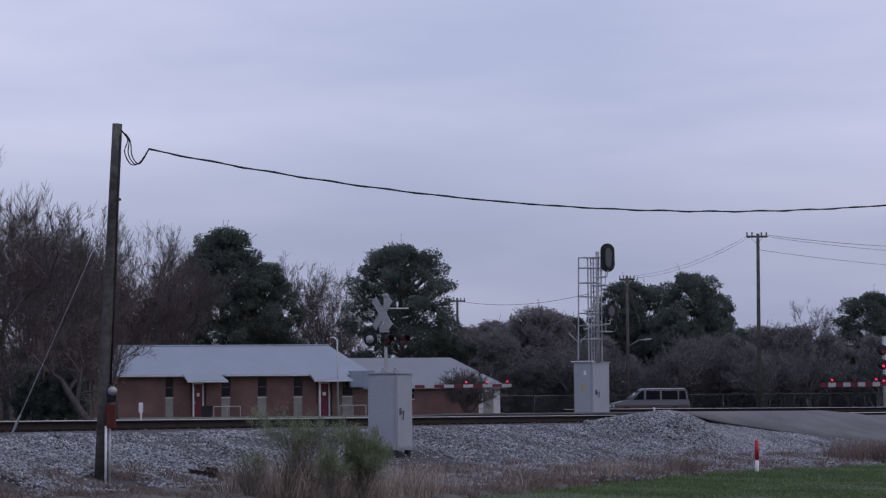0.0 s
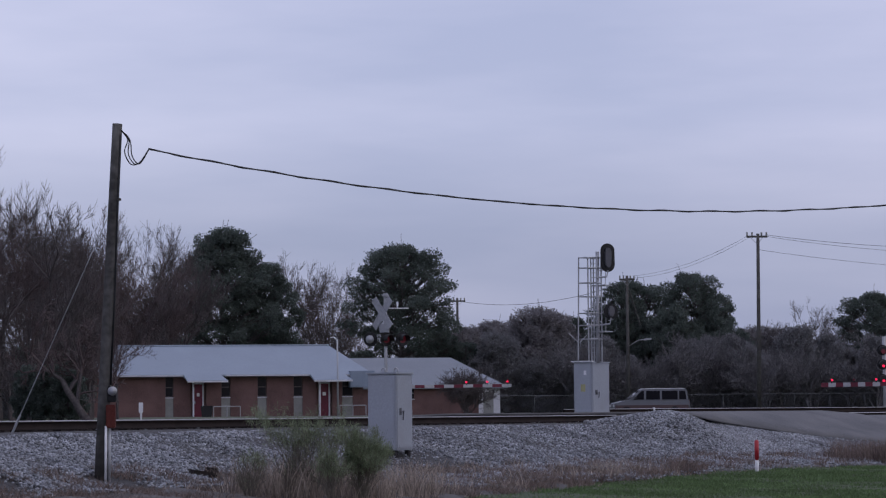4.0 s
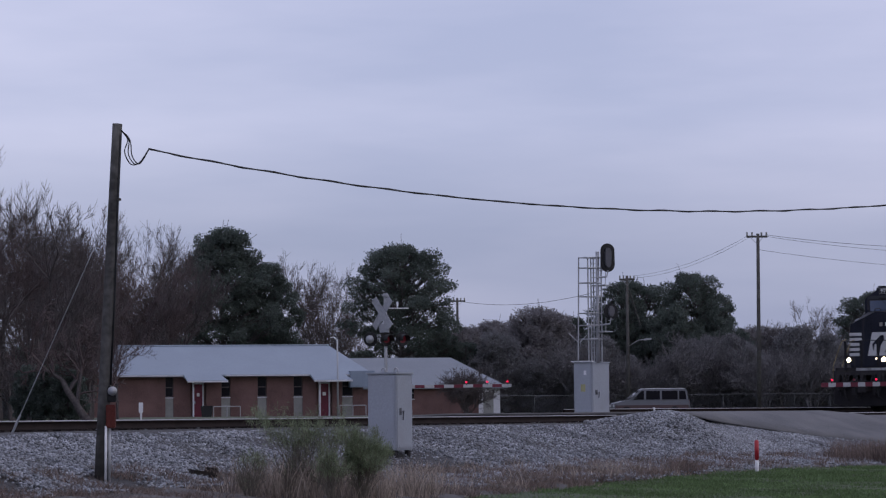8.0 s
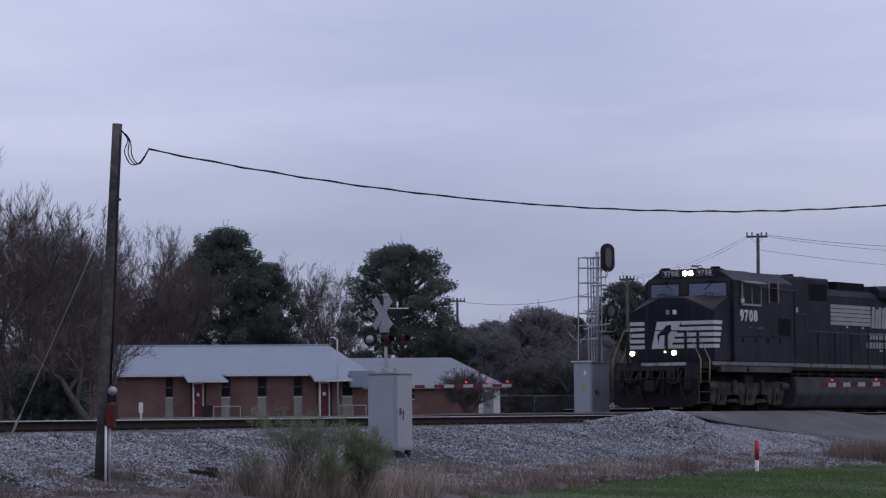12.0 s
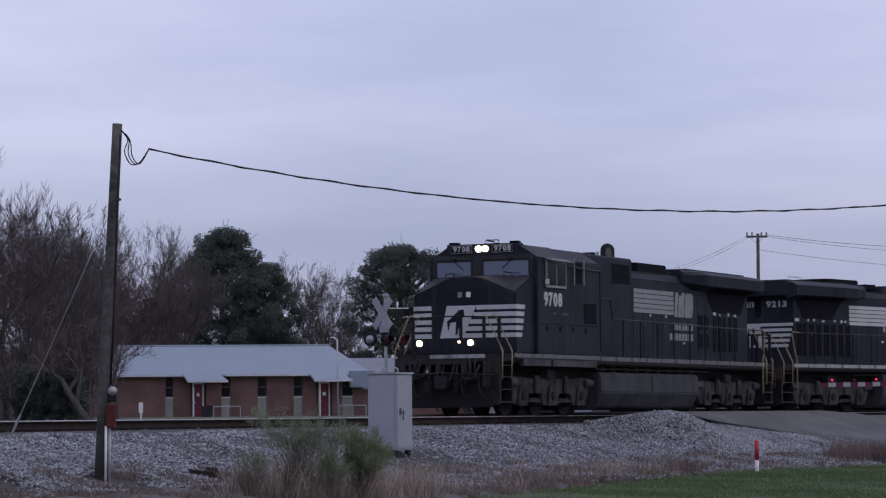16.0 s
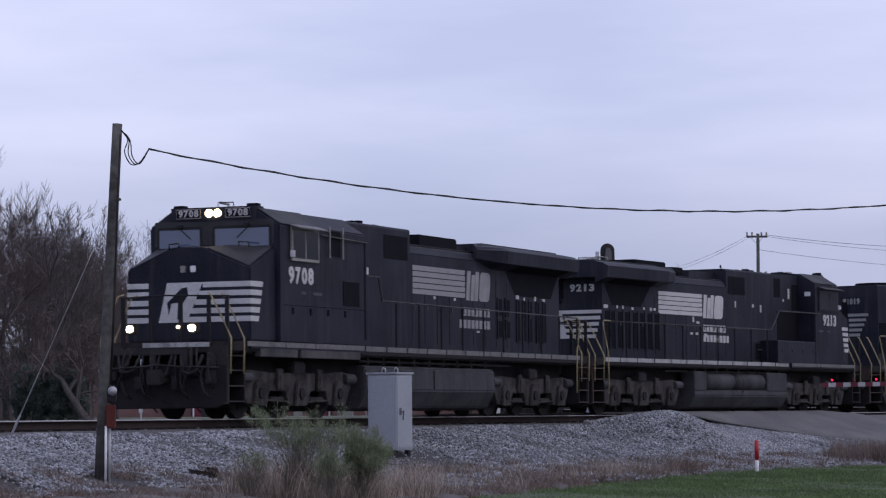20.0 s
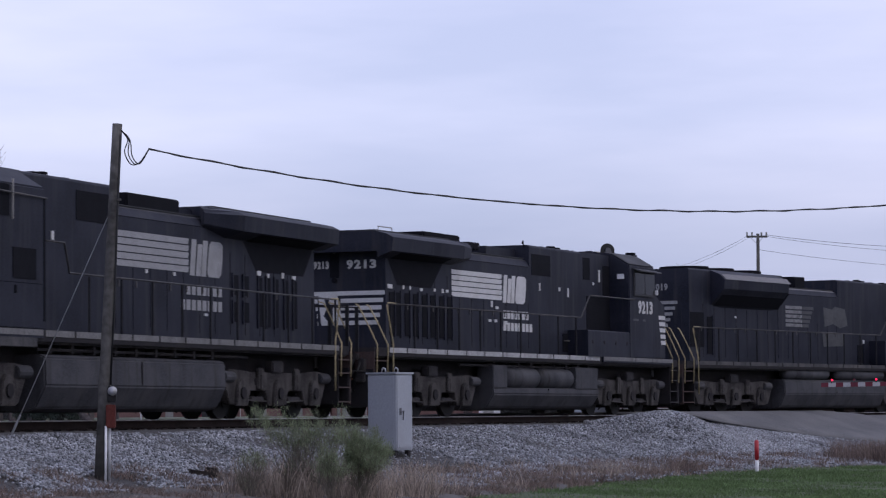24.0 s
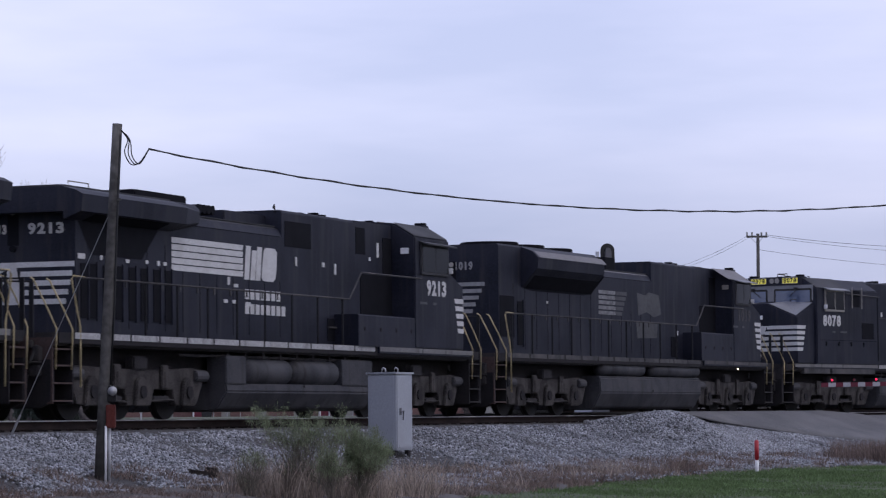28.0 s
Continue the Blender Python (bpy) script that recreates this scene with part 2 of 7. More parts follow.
def box(x0, x1, y0, y1, z0, z1, bevel=0.0, bm=None):
    bm = bm or bmesh.new()
    v = [bm.verts.new(c) for c in ((x0, y0, z0), (x1, y0, z0), (x1, y1, z0), (x0, y1, z0), (x0, y0, z1), (x1, y0, z1), (x1, y1, z1), (x0, y1, z1))]
    f = [bm.faces.new([v[i] for i in q]) for q in ((3, 2, 1, 0), (4, 5, 6, 7), (0, 1, 5, 4), (1, 2, 6, 5), (2, 3, 7, 6), (3, 0, 4, 7))]
    if bevel:
        bmesh.ops.bevel(bm, geom=list({e for q in f for e in q.edges}), offset=bevel, segments=2, affect="EDGES")
    return bm


def prism(outline, a, b, axis="x", bevel=0.0, bm=None):
    """The outline, extruded from a to b: axis x takes (y, z), axis y takes (x, z), axis z takes (x, y)."""
    bm = bm or bmesh.new()
    place = {"x": lambda s, p: (s, p[0], p[1]), "y": lambda s, p: (p[0], s, p[1]), "z": lambda s, p: (p[0], p[1], s)}[axis]
    lo, hi = [bm.verts.new(place(a, p)) for p in outline], [bm.verts.new(place(b, p)) for p in outline]
    k = len(outline)
    f = [bm.faces.new(lo[::-1]), bm.faces.new(hi)] + [bm.faces.new((lo[i], lo[(i + 1) % k], hi[(i + 1) % k], hi[i])) for i in range(k)]
    bmesh.ops.recalc_face_normals(bm, faces=f)
    if bevel:
        bmesh.ops.bevel(bm, geom=list({e for q in f for e in q.edges}), offset=bevel, segments=2, affect="EDGES")
    return bm


def hull(points, faces, bevel=0.0):
    bm = bmesh.new()
    v = [bm.verts.new(p) for p in points]
    f = [bm.faces.new([v[i] for i in q]) for q in faces]
    bmesh.ops.recalc_face_normals(bm, faces=f)
    if bevel:
        bmesh.ops.bevel(bm, geom=bm.edges[:], offset=bevel, segments=2, affect="EDGES")
    return bm


def tube(points, r, sides=6, bm=None, r1=None):
    """A tube along the points; r1 is its radius at the far end."""
    bm = bm or bmesh.new()
    pts = [Vector(p) for p in points]
    rings = []
    for i, p in enumerate(pts):
        d = (pts[min(i + 1, len(pts) - 1)] - pts[max(i - 1, 0)]).normalized()
        u = d.orthogonal().normalized() if abs(d.z) > 0.95 else d.cross(Vector((0, 0, 1))).normalized()
        w = d.cross(u)
        rr = r if r1 is None else r + (r1 - r) * i / (len(pts) - 1)
        rings.append([bm.verts.new(p + rr * (math.cos(a) * u + math.sin(a) * w)) for a in (2 * math.pi * k / sides for k in range(sides))])
    for a, b in zip(rings, rings[1:]):
        for k in range(sides):
            bm.faces.new((a[k], a[(k + 1) % sides], b[(k + 1) % sides], b[k]))
    bm.faces.new(rings[0][::-1])
    bm.faces.new(rings[-1])
    return bm


def drum(p0, p1, r, sides=16, bevel=0.0, r1=None):
    bm = tube([p0, p1], r, sides, r1=r1)
    if bevel:
        ends = [e for e in bm.edges if sum(len(f.verts) > 4 for f in e.link_faces) == 1]
        bmesh.ops.bevel(bm, geom=ends, offset=bevel, segments=2, affect="EDGES")
    return bm


def raw_mesh(name, verts, faces, material):
    """A large mesh from arrays; all the faces have the same number of corners."""
    me = bpy.data.meshes.new(name)
    k = faces.shape[1]
    me.vertices.add(len(verts))
    me.vertices.foreach_set("co", np.asarray(verts, dtype=np.float32).ravel())
    me.loops.add(faces.size)
    me.loops.foreach_set("vertex_index", faces.astype(np.int32).ravel())
    me.polygons.add(len(faces))
    me.polygons.foreach_set("loop_start", np.arange(0, faces.size, k, dtype=np.int32))
    me.polygons.foreach_set("loop_total", np.full(len(faces), k, dtype=np.int32))
    me.update(calc_edges=True)
    me.validate()
    me.materials.append(material)
    return me


def lettering(text, height, material, parent, m, width, label="", name="digit", thick=0.004, bold=0.012):
    """Each character is a part of its own, in equal cells across the width."""
    cell = width / len(text)
    for i, ch in enumerate(text):
        key = (ch, round(height, 3), round(cell, 3), material.name)
        if key not in GLYPHS:
            cu = bpy.data.curves.new(name, "FONT")
            cu.body, cu.size, cu.align_x, cu.align_y, cu.extrude, cu.offset, cu.resolution_u = ch, height / 0.70, "CENTER", "CENTER", thick, bold, 3
            tmp = bpy.data.objects.new(name, cu)
            me = bpy.data.meshes.new_from_object(tmp)
            bpy.data.objects.remove(tmp)
            xs = [v.co.x for v in me.vertices]
            k = cell * (0.34 if ch == "1" else 0.84) / (max(xs) - min(xs))
            mid = (max(xs) + min(xs)) / 2
            for v in me.vertices:
                v.co.x = (v.co.x - mid) * k
            me.materials.clear()
            me.materials.append(material)
            GLYPHS[key] = me
        ob = new(name, GLYPHS[key])
        ob.parent = parent
        ob.matrix_basis = m @ pose((i - (len(text) - 1) / 2) * cell, 0, 0)
        if label:
            tagged(ob, label)


GLYPHS = {}

# ---- the line of the track ----
KNOT_S = (-60, 20, 40, 60, 70, 77, 84, 92, 100, 110, 125, 150, 320)
KNOT_K = (0, -0.002, -0.00601, -0.00363, 0.00089, -0.00364, -0.00792, -0.00852, -0.00779, -0.0095, -0.006, -0.003, 0)
LINE_S = np.arange(-60, 320.01, 0.25)
_k = np.interp(LINE_S, KNOT_S, KNOT_K)
LINE_H = np.concatenate([[0], np.cumsum((_k[1:] + _k[:-1]) / 2 * 0.25)])
LINE_H -= np.interp(60, LINE_S, LINE_H)
_m = (LINE_H[1:] + LINE_H[:-1]) / 2
LINE_X = np.concatenate([[0], np.cumsum(np.cos(_m) * 0.25)])
LINE_Y = np.concatenate([[0], np.cumsum(np.sin(_m) * 0.25)])
LINE_X += 59.97 - np.interp(60, LINE_S, LINE_X)
LINE_Y -= np.interp(60, LINE_S, LINE_Y)


def on_line(s, p=0.0):
    """World x, y at the distance s along the track and p metres to its near side."""
    h = np.interp(s, LINE_S, LINE_H)
    return np.interp(s, LINE_S, LINE_X) + np.sin(h) * p, np.interp(s, LINE_S, LINE_Y) - np.cos(h) * p


def heading(s):
    return float(np.degrees(np.interp(s, LINE_S, LINE_H)))


PROFILE_P = (-900, -300, -80, -40, -20, -6, -3.4, -1.9, -1.5, 1.5, 1.9, 5, 9, 14, 30, 900)
PROFILE_Z = (1.2, 0.3, 0.12, 0.0, -0.15, -0.42, -0.5, -0.25, -0.2, -0.2, -0.25, -1.15, -1.42, -1.55, -1.58, -1.6)


def near_side(x, y):
    """Distance to the near side of the track, for arrays of x and y."""
    out = np.empty(len(x))
    px, py, h = LINE_X[::4], LINE_Y[::4], LINE_H[::4]
    for a in range(0, len(x), 4000):
        i = np.argmin((x[a:a + 4000, None] - px) ** 2 + (y[a:a + 4000, None] - py) ** 2, axis=1)
        out[a:a + 4000] = np.sin(h[i]) * (x[a:a + 4000] - px[i]) - np.cos(h[i]) * (y[a:a + 4000] - py[i])
    return out


def ground_z(x, y):
    p = near_side(np.atleast_1d(np.float64(x)), np.atleast_1d(np.float64(y)))
    return float(np.interp(p[0], PROFILE_P, PROFILE_Z))


def grid_mesh(name, X, Y, Z, material):
    r, c = X.shape
    i = np.arange(r * c).reshape(r, c)
    q = np.stack([i[:-1, :-1], i[1:, :-1], i[1:, 1:], i[:-1, 1:]], -1).reshape(-1, 4)
    return raw_mesh(name, np.stack([X.ravel(), Y.ravel(), Z.ravel()], 1), q, material)


# ground: one sheet to the horizon, finer round the track
gx = np.unique(np.concatenate([np.linspace(-2500, -60, 16), np.linspace(-60, 30, 40), np.linspace(30, 125, 191), np.linspace(125, 320, 60), np.linspace(320, 3500, 20)]))
gy = np.unique(np.concatenate([np.linspace(-2500, -60, 14), np.linspace(-60, -20, 20), np.linspace(-20, 12, 65), np.linspace(12, 140, 40), np.linspace(140, 3000, 18)]))
GX, GY = np.meshgrid(gx, gy)
gp = near_side(GX.ravel(), GY.ravel())
GZ = np.interp(gp, PROFILE_P, PROFILE_Z)
lumps = np.array([noise.noise((a * 0.35, b * 0.35, 0)) + 0.5 * noise.noise((a * 1.3, b * 1.3, 3)) for a, b in zip(GX.ravel(), GY.ravel())])
GZ += 0.05 * lumps * (np.abs(gp) < 60) - 0.10 * ((gp > -3.6) & (gp < 5.4))
ground = tagged(new("ground", grid_mesh("ground", GX, GY, GZ.reshape(GX.shape), GROUND)), "rough grass and bare dirt beside the railway", "ground", kind="structure")

# ballast bed under both rails, dark so that gaps between stones look shaded
bs, bp_ = np.linspace(-40, 300, 1000), np.array([-3.5, -2.6, -1.9, -1.5, -0.7, 0, 0.7, 1.5, 1.9, 2.6, 3.4, 4.2, 5.3])
BS, BP = np.meshgrid(bs, bp_)
BX, BY = on_line(BS, BP)
BZ = np.interp(BP, PROFILE_P, PROFILE_Z) + 0.03 * np.sin(BS * 1.7 + BP * 2) * (np.abs(BP) > 2) - 0.05 * (np.abs(BP) > 5)
ballast_bed = tagged(new("ballast_bed", grid_mesh("ballast_bed", BX, BY, BZ, BALLAST)), "crushed stone bed of the railway, darkened for gap shade", "ballast", kind="structure")

# dusty verge below the ballast
LAWN_S = (34, 45.5, 47.5, 51.75, 56.25, 60.75, 65.5, 72, 75.5, 77.5, 95)
LAWN_P = (9.8, 9.4, 9.0, 8.85, 8.56, 8.4, 8.14, 8.32, 8.8, 9.36, 11.5)


def lawn_edge(s):
    return np.interp(s, LAWN_S, LAWN_P) + 0.12 * np.sin(s * 1.3) + 0.08 * np.sin(s * 3.1)


vs, vp = np.linspace(30, 92, 170), np.linspace(0, 1, 12)
VS, VP = np.meshgrid(vs, vp)
VX, VY = on_line(VS, 5.1 + (lawn_edge(VS) + 0.25 - 5.1) * VP)
VZ = np.interp(near_side(VX.ravel(), VY.ravel()), PROFILE_P, PROFILE_Z).reshape(VX.shape) + 0.055 + 0.02 * np.sin(VS * 2.7 + VP * 9) - 0.12 * ((VP < 0.02) | (VP > 0.98))
verge = tagged(new("verge", grid_mesh("verge", VX, VY, VZ, DIRT)), "bare dusty verge below the ballast", "verge", kind="structure")


def sweep(name, s0, s1, offset, outline, z, material, parent, step=0.5, label=""):
    """An outline of (p, z) corners, swept along the track."""
    ss = np.arange(s0, s1 + step / 2, step)
    k = len(outline)
    verts = []
    for s in ss:
        for p, h in outline:
            x, y = on_line(s, offset + p)
            verts.append((x, y, z + h))
    i = np.arange(len(ss) - 1)[:, None] * k
    j = np.arange(k)
    q = np.stack([i + j, i + (j + 1) % k, i + k + (j + 1) % k, i + k + j], -1).reshape(-1, 4)
    ob = new(name, raw_mesh(name, np.array(verts), q, material))
    ob.parent = parent
    return tagged(ob, label) if label else ob


WEB = [(-0.07, -0.17), (0.07, -0.17), (0.07, -0.155), (0.012, -0.135), (0.012, -0.045), (0.036, -0.035), (0.036, -0.006), (-0.036, -0.006), (-0.036, -0.035), (-0.012, -0.045), (-0.012, -0.135), (-0.07, -0.155)]
HEAD = [(-0.0365, -0.022), (0.0365, -0.022), (0.0365, -0.006), (0.030, 0.0), (-0.030, 0.0), (-0.0365, -0.006)]


def track(name, s0, s1, offset, z, label, ties):
    t = tagged(new(name), label, "railway track", kind="structure")
    for side in (0.7525, -0.7525):
        rail = sweep("rail", s0, s1, offset + side, WEB, z, RAIL, t, label="rusty steel rail")
        sweep("rail_head", s0, s1, offset + side, HEAD, z, RAIL_TOP, rail, label="shiny worn rail head")
    me = link_mesh("tie", box(-0.115, 0.115, -1.3, 1.3, -0.34, -0.175, 0.012), TIE)
    for s in ties:
        x, y = on_line(s, offset)
        tie = new("tie", me)
        tie.parent = t
        tie.matrix_basis = pose(x, y, z + random.uniform(-0.012, 0.008), 0, 0, heading(s) + random.uniform(-1.5, 1.5))
    return t


track("main_track", -40, 300, 0, 0.0, "single railway track on wooden ties", np.arange(42, 116, 0.56))
side_track = track("side_track", 90, 180, -4.6, 0.20, "second track beyond the crossing", np.arange(91, 116, 0.56))
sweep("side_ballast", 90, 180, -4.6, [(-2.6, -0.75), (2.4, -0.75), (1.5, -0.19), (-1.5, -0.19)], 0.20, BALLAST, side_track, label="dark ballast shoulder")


# ---- plan coordinates: r metres to the right of the camera's bearing and d metres out along it ----
def plan(r, d):
    return EYE.x + math.cos(YAW) * d + math.sin(YAW) * r, EYE.y + math.sin(YAW) * d - math.cos(YAW) * r


def stand(r, d, turn=0.0, z=None):
    """A pose on the ground; at turn 0 local +x points to the camera's right and local +y away from it."""
    x, y = plan(r, d)
    return pose(x, y, ground_z(x, y) if z is None else z, 0, 0, math.degrees(YAW) - 90 + turn)


# ---- crossing road ----
ROAD_AXIS = (Vector((92.3, -1.45)), radians(-24.0))


def road_strip():
    us, ws = np.linspace(-60, 60, 121), np.linspace(-4.6, 3.4, 9)
    U, W = np.meshgrid(us, ws)
    c, s = math.cos(ROAD_AXIS[1]), math.sin(ROAD_AXIS[1])
    X, Y = ROAD_AXIS[0].x + c * U - s * W, ROAD_AXIS[0].y + s * U + c * W
    p = near_side(X.ravel(), Y.ravel()).reshape(X.shape)
    Z = np.interp(p, (-60, -14, -5, -1.9, 1.8, 2.2, 3.0, 4.2, 5.0, 9, 30), (-0.30, -0.38, -0.22, 0.02, 0.02, -0.20, -0.48, -0.83, -1.06, -1.34, -1.50))
    Z = Z - 0.17 * np.clip((X - 95.3) / 1.2, 0, 1) * ((p > -2.0) & (p < 1.95))
    return X, Y, Z


RX, RY, RZ = road_strip()
road_me = grid_mesh("road", RX, RY, RZ, ASPHALT)
road = tagged(new("road", road_me), "worn grey asphalt road over the railway crossing", "road", kind="structure")
solid = road.modifiers.new("thickness", "SOLIDIFY")
solid.thickness, solid.offset = 0.06, -1.0
for side in (-1.0, 0.0, 1.0):
    sweep("crossing_panel", 86.5, 96.0, side * 1.02, [(-0.42 if side == 0 else -0.22, -0.05), (0.42 if side == 0 else 0.22, -0.05), (0.42 if side == 0 else 0.22, 0.028), (-0.42 if side == 0 else -0.22, 0.028)], 0.0, ASPHALT, road, label="worn crossing panel beside the rail")


# ---- near utility pole with its cable ----
def smooth(pts, n=6):
    """A soft curve through the points."""
    p = [Vector(a) for a in pts]
    p = [p[0] * 2 - p[1]] + p + [p[-1] * 2 - p[-2]]
    out = []
    for a, b, c, d in zip(p, p[1:], p[2:], p[3:]):
        for k in range(n):
            u = k / n
            out.append(0.5 * (2 * b + (c - a) * u + (2 * a - 5 * b + 4 * c - d) * u * u + (3 * b - a - 3 * c + d) * u ** 3))
    return out + [p[-2]]


def near_pole():
    x, y = plan(-5.605, 48.0)
    t = thing("utility_pole", pose(x, y, -1.05, 0, 0, math.degrees(YAW) - 90), "weathered wooden utility pole leaning beside the track", "utility pole")
    top = Vector((0.30, 0.0, 5.885))
    part("post", tube([(0, 0, -0.2), top * 0.25, top * 0.5, top * 0.75, top], 0.112, 14, r1=0.082), POLE, t, "dark weathered round timber", True)
    part("conduit", tube([(0.15, -0.06, 0.0), (0.16, -0.06, 0.95)], 0.028, 8), GALV, t, "grey conduit pipe", True)
    part("conduit", tube([(0.10, -0.11, 0.0), (0.11, -0.11, 0.95)], 0.022, 8), WHITE, t, "white conduit pipe", True)
    part("switch_box", box(0.11, 0.26, -0.13, 0.02, 0.92, 1.30, 0.012), RUST, t, "rusty red switch box")
    meter = part("meter_base", box(0.13, 0.27, -0.10, 0.0, 1.34, 1.60, 0.012), RUBBER, t, "grey meter socket")
    part("meter_glass", drum((0.22, -0.10, 1.52), (0.22, -0.19, 1.52), 0.075, 18, 0.02), GALV, meter, "round electric meter", True)
    part("riser_cable", tube([(0.18, -0.06, 1.62), (0.25, -0.05, 3.0), (0.30, -0.06, 4.4), (0.36, -0.05, 5.7)], 0.018, 6), WIRE, t, "", True)
    part("bracket", box(0.22, 0.36, -0.09, -0.03, 4.62, 4.66), POLE, t)
    for k in range(3):
        a = 0.06 * k
        part("drip_loop", tube(smooth([(0.36, -0.04, 5.78), (0.47 + a * 0.3, -0.04, 5.62), (0.42 + a, -0.05, 5.42 - a * 0.5), (0.52 + a, -0.05, 5.22), (0.66 + a * 0.5, -0.04, 5.24 + a * 0.4), (0.81, -0.02, 5.455)]), 0.010, 5), WIRE, t, "", True)
    g0, g1 = Vector((0.17, 0.0, 4.43)), Vector((-1.69, 1.6, 0.78))
    part("guy_wire", tube([g0, g1], 0.007, 5), GALV, t, "thin guy wire")
    part("guy_guard", tube([g1 + (g0 - g1) * 0.02, g1 + (g0 - g1) * 0.10], 0.022, 6), GALV, t, "guy wire guard")
    return t


near_pole()
pts = []
for i in range(141):
    k = i / 140
    px = -4.80 + 17.4 * k
    pts.append((*plan(px, 48 + 11 * k), 4.414 - 2.986 * k + 3.145 * k * k + 0.003 * math.sin(i * 0.9)))
cable = thing("service_cable", Matrix.Identity(4), "black twisted service cable sagging from the pole", "cable")
part("strand", tube(pts, 0.013, 6), WIRE, cable, "", True)
part("strand", tube([(x + 0.012 * math.sin(i * 0.8), y, z + 0.014 * math.cos(i * 0.8)) for i, (x, y, z) in enumerate(pts)], 0.009, 5), WIRE, cable, "", True)
i = 110
part("splice", tube([pts[i], pts[i + 1], pts[i + 2], pts[i + 3]], 0.024, 8), WIRE, cable, "dark cable splice", True)


# ---- equipment cabinet in front of the track ----
def cabinet(name, m, w, d, z0, z1, label, legs=0.0, lugs=True, handle=(0.5, 0.5)):
    t = thing(name, m, label, "cabinet")
    body = part("body", box(-w, 0, 0, d, z0, z1, 0.012), ALU, t, "plain aluminium sheet body")
    part("roof", box(-w - 0.03, 0.03, -0.03, d + 0.03, z1, z1 + 0.04, 0.008), ALU, t, "overhanging cabinet roof")
    part("door", box(-w + 0.04, -0.04, -0.014, 0.0, z0 + 0.05, z1 - 0.05, 0.004), ALU, t, "flush cabinet door")
    side = part("door", box(0.0, 0.014, 0.04, d - 0.04, z0 + 0.05, z1 - 0.05, 0.004), ALU, t, "flush cabinet door")
    hz = z0 + (z1 - z0) * handle[1]
    part("handle", tube([(0.04, d * 0.20, hz), (0.045, d * 0.36, hz + 0.03), (0.04, d * 0.34, hz - 0.16)], 0.016, 6), ALU_LINE, side, "dark swing handle")
    part("handle_plate", box(0.014, 0.026, d * 0.17, d * 0.29, hz - 0.06, hz + 0.09, 0.004), ALU_LINE, side)
    for z in (z0 + 0.15, (z0 + z1) / 2, z1 - 0.15):
        part("hinge", tube([(0.015, d - 0.05, z - 0.05), (0.015, d - 0.05, z + 0.05)], 0.012, 6), ALU, side)
    if lugs:
        for a in (0.28, 0.72):
            part("lifting_eye", tube([(-w * a - 0.045, d * 0.5, z1 + 0.04), (-w * a - 0.04, d * 0.5, z1 + 0.11), (-w * a, d * 0.5, z1 + 0.14), (-w * a + 0.04, d * 0.5, z1 + 0.11), (-w * a + 0.045, d * 0.5, z1 + 0.04)], 0.018, 6), GALV, t, "lifting eye", True)
    if legs:
        for a, b in ((-w + 0.08, 0.08), (-0.08, 0.08), (-w + 0.08, d - 0.08), (-0.08, d - 0.08)):
            part("leg", box(a - 0.045, a + 0.045, b - 0.045, b + 0.045, z0 - legs, z0), LOCO_GRIME, t, "short dark leg")
    return t


cx, cy = plan(-1.022, 62.0)
cabinet("equipment_cabinet", pose(cx, cy, 0, 0, 0, math.degrees(YAW) - 90 - 29), 0.685, 0.70, -0.70, 0.905, "pale grey aluminium equipment cabinet on short legs", 0.22)


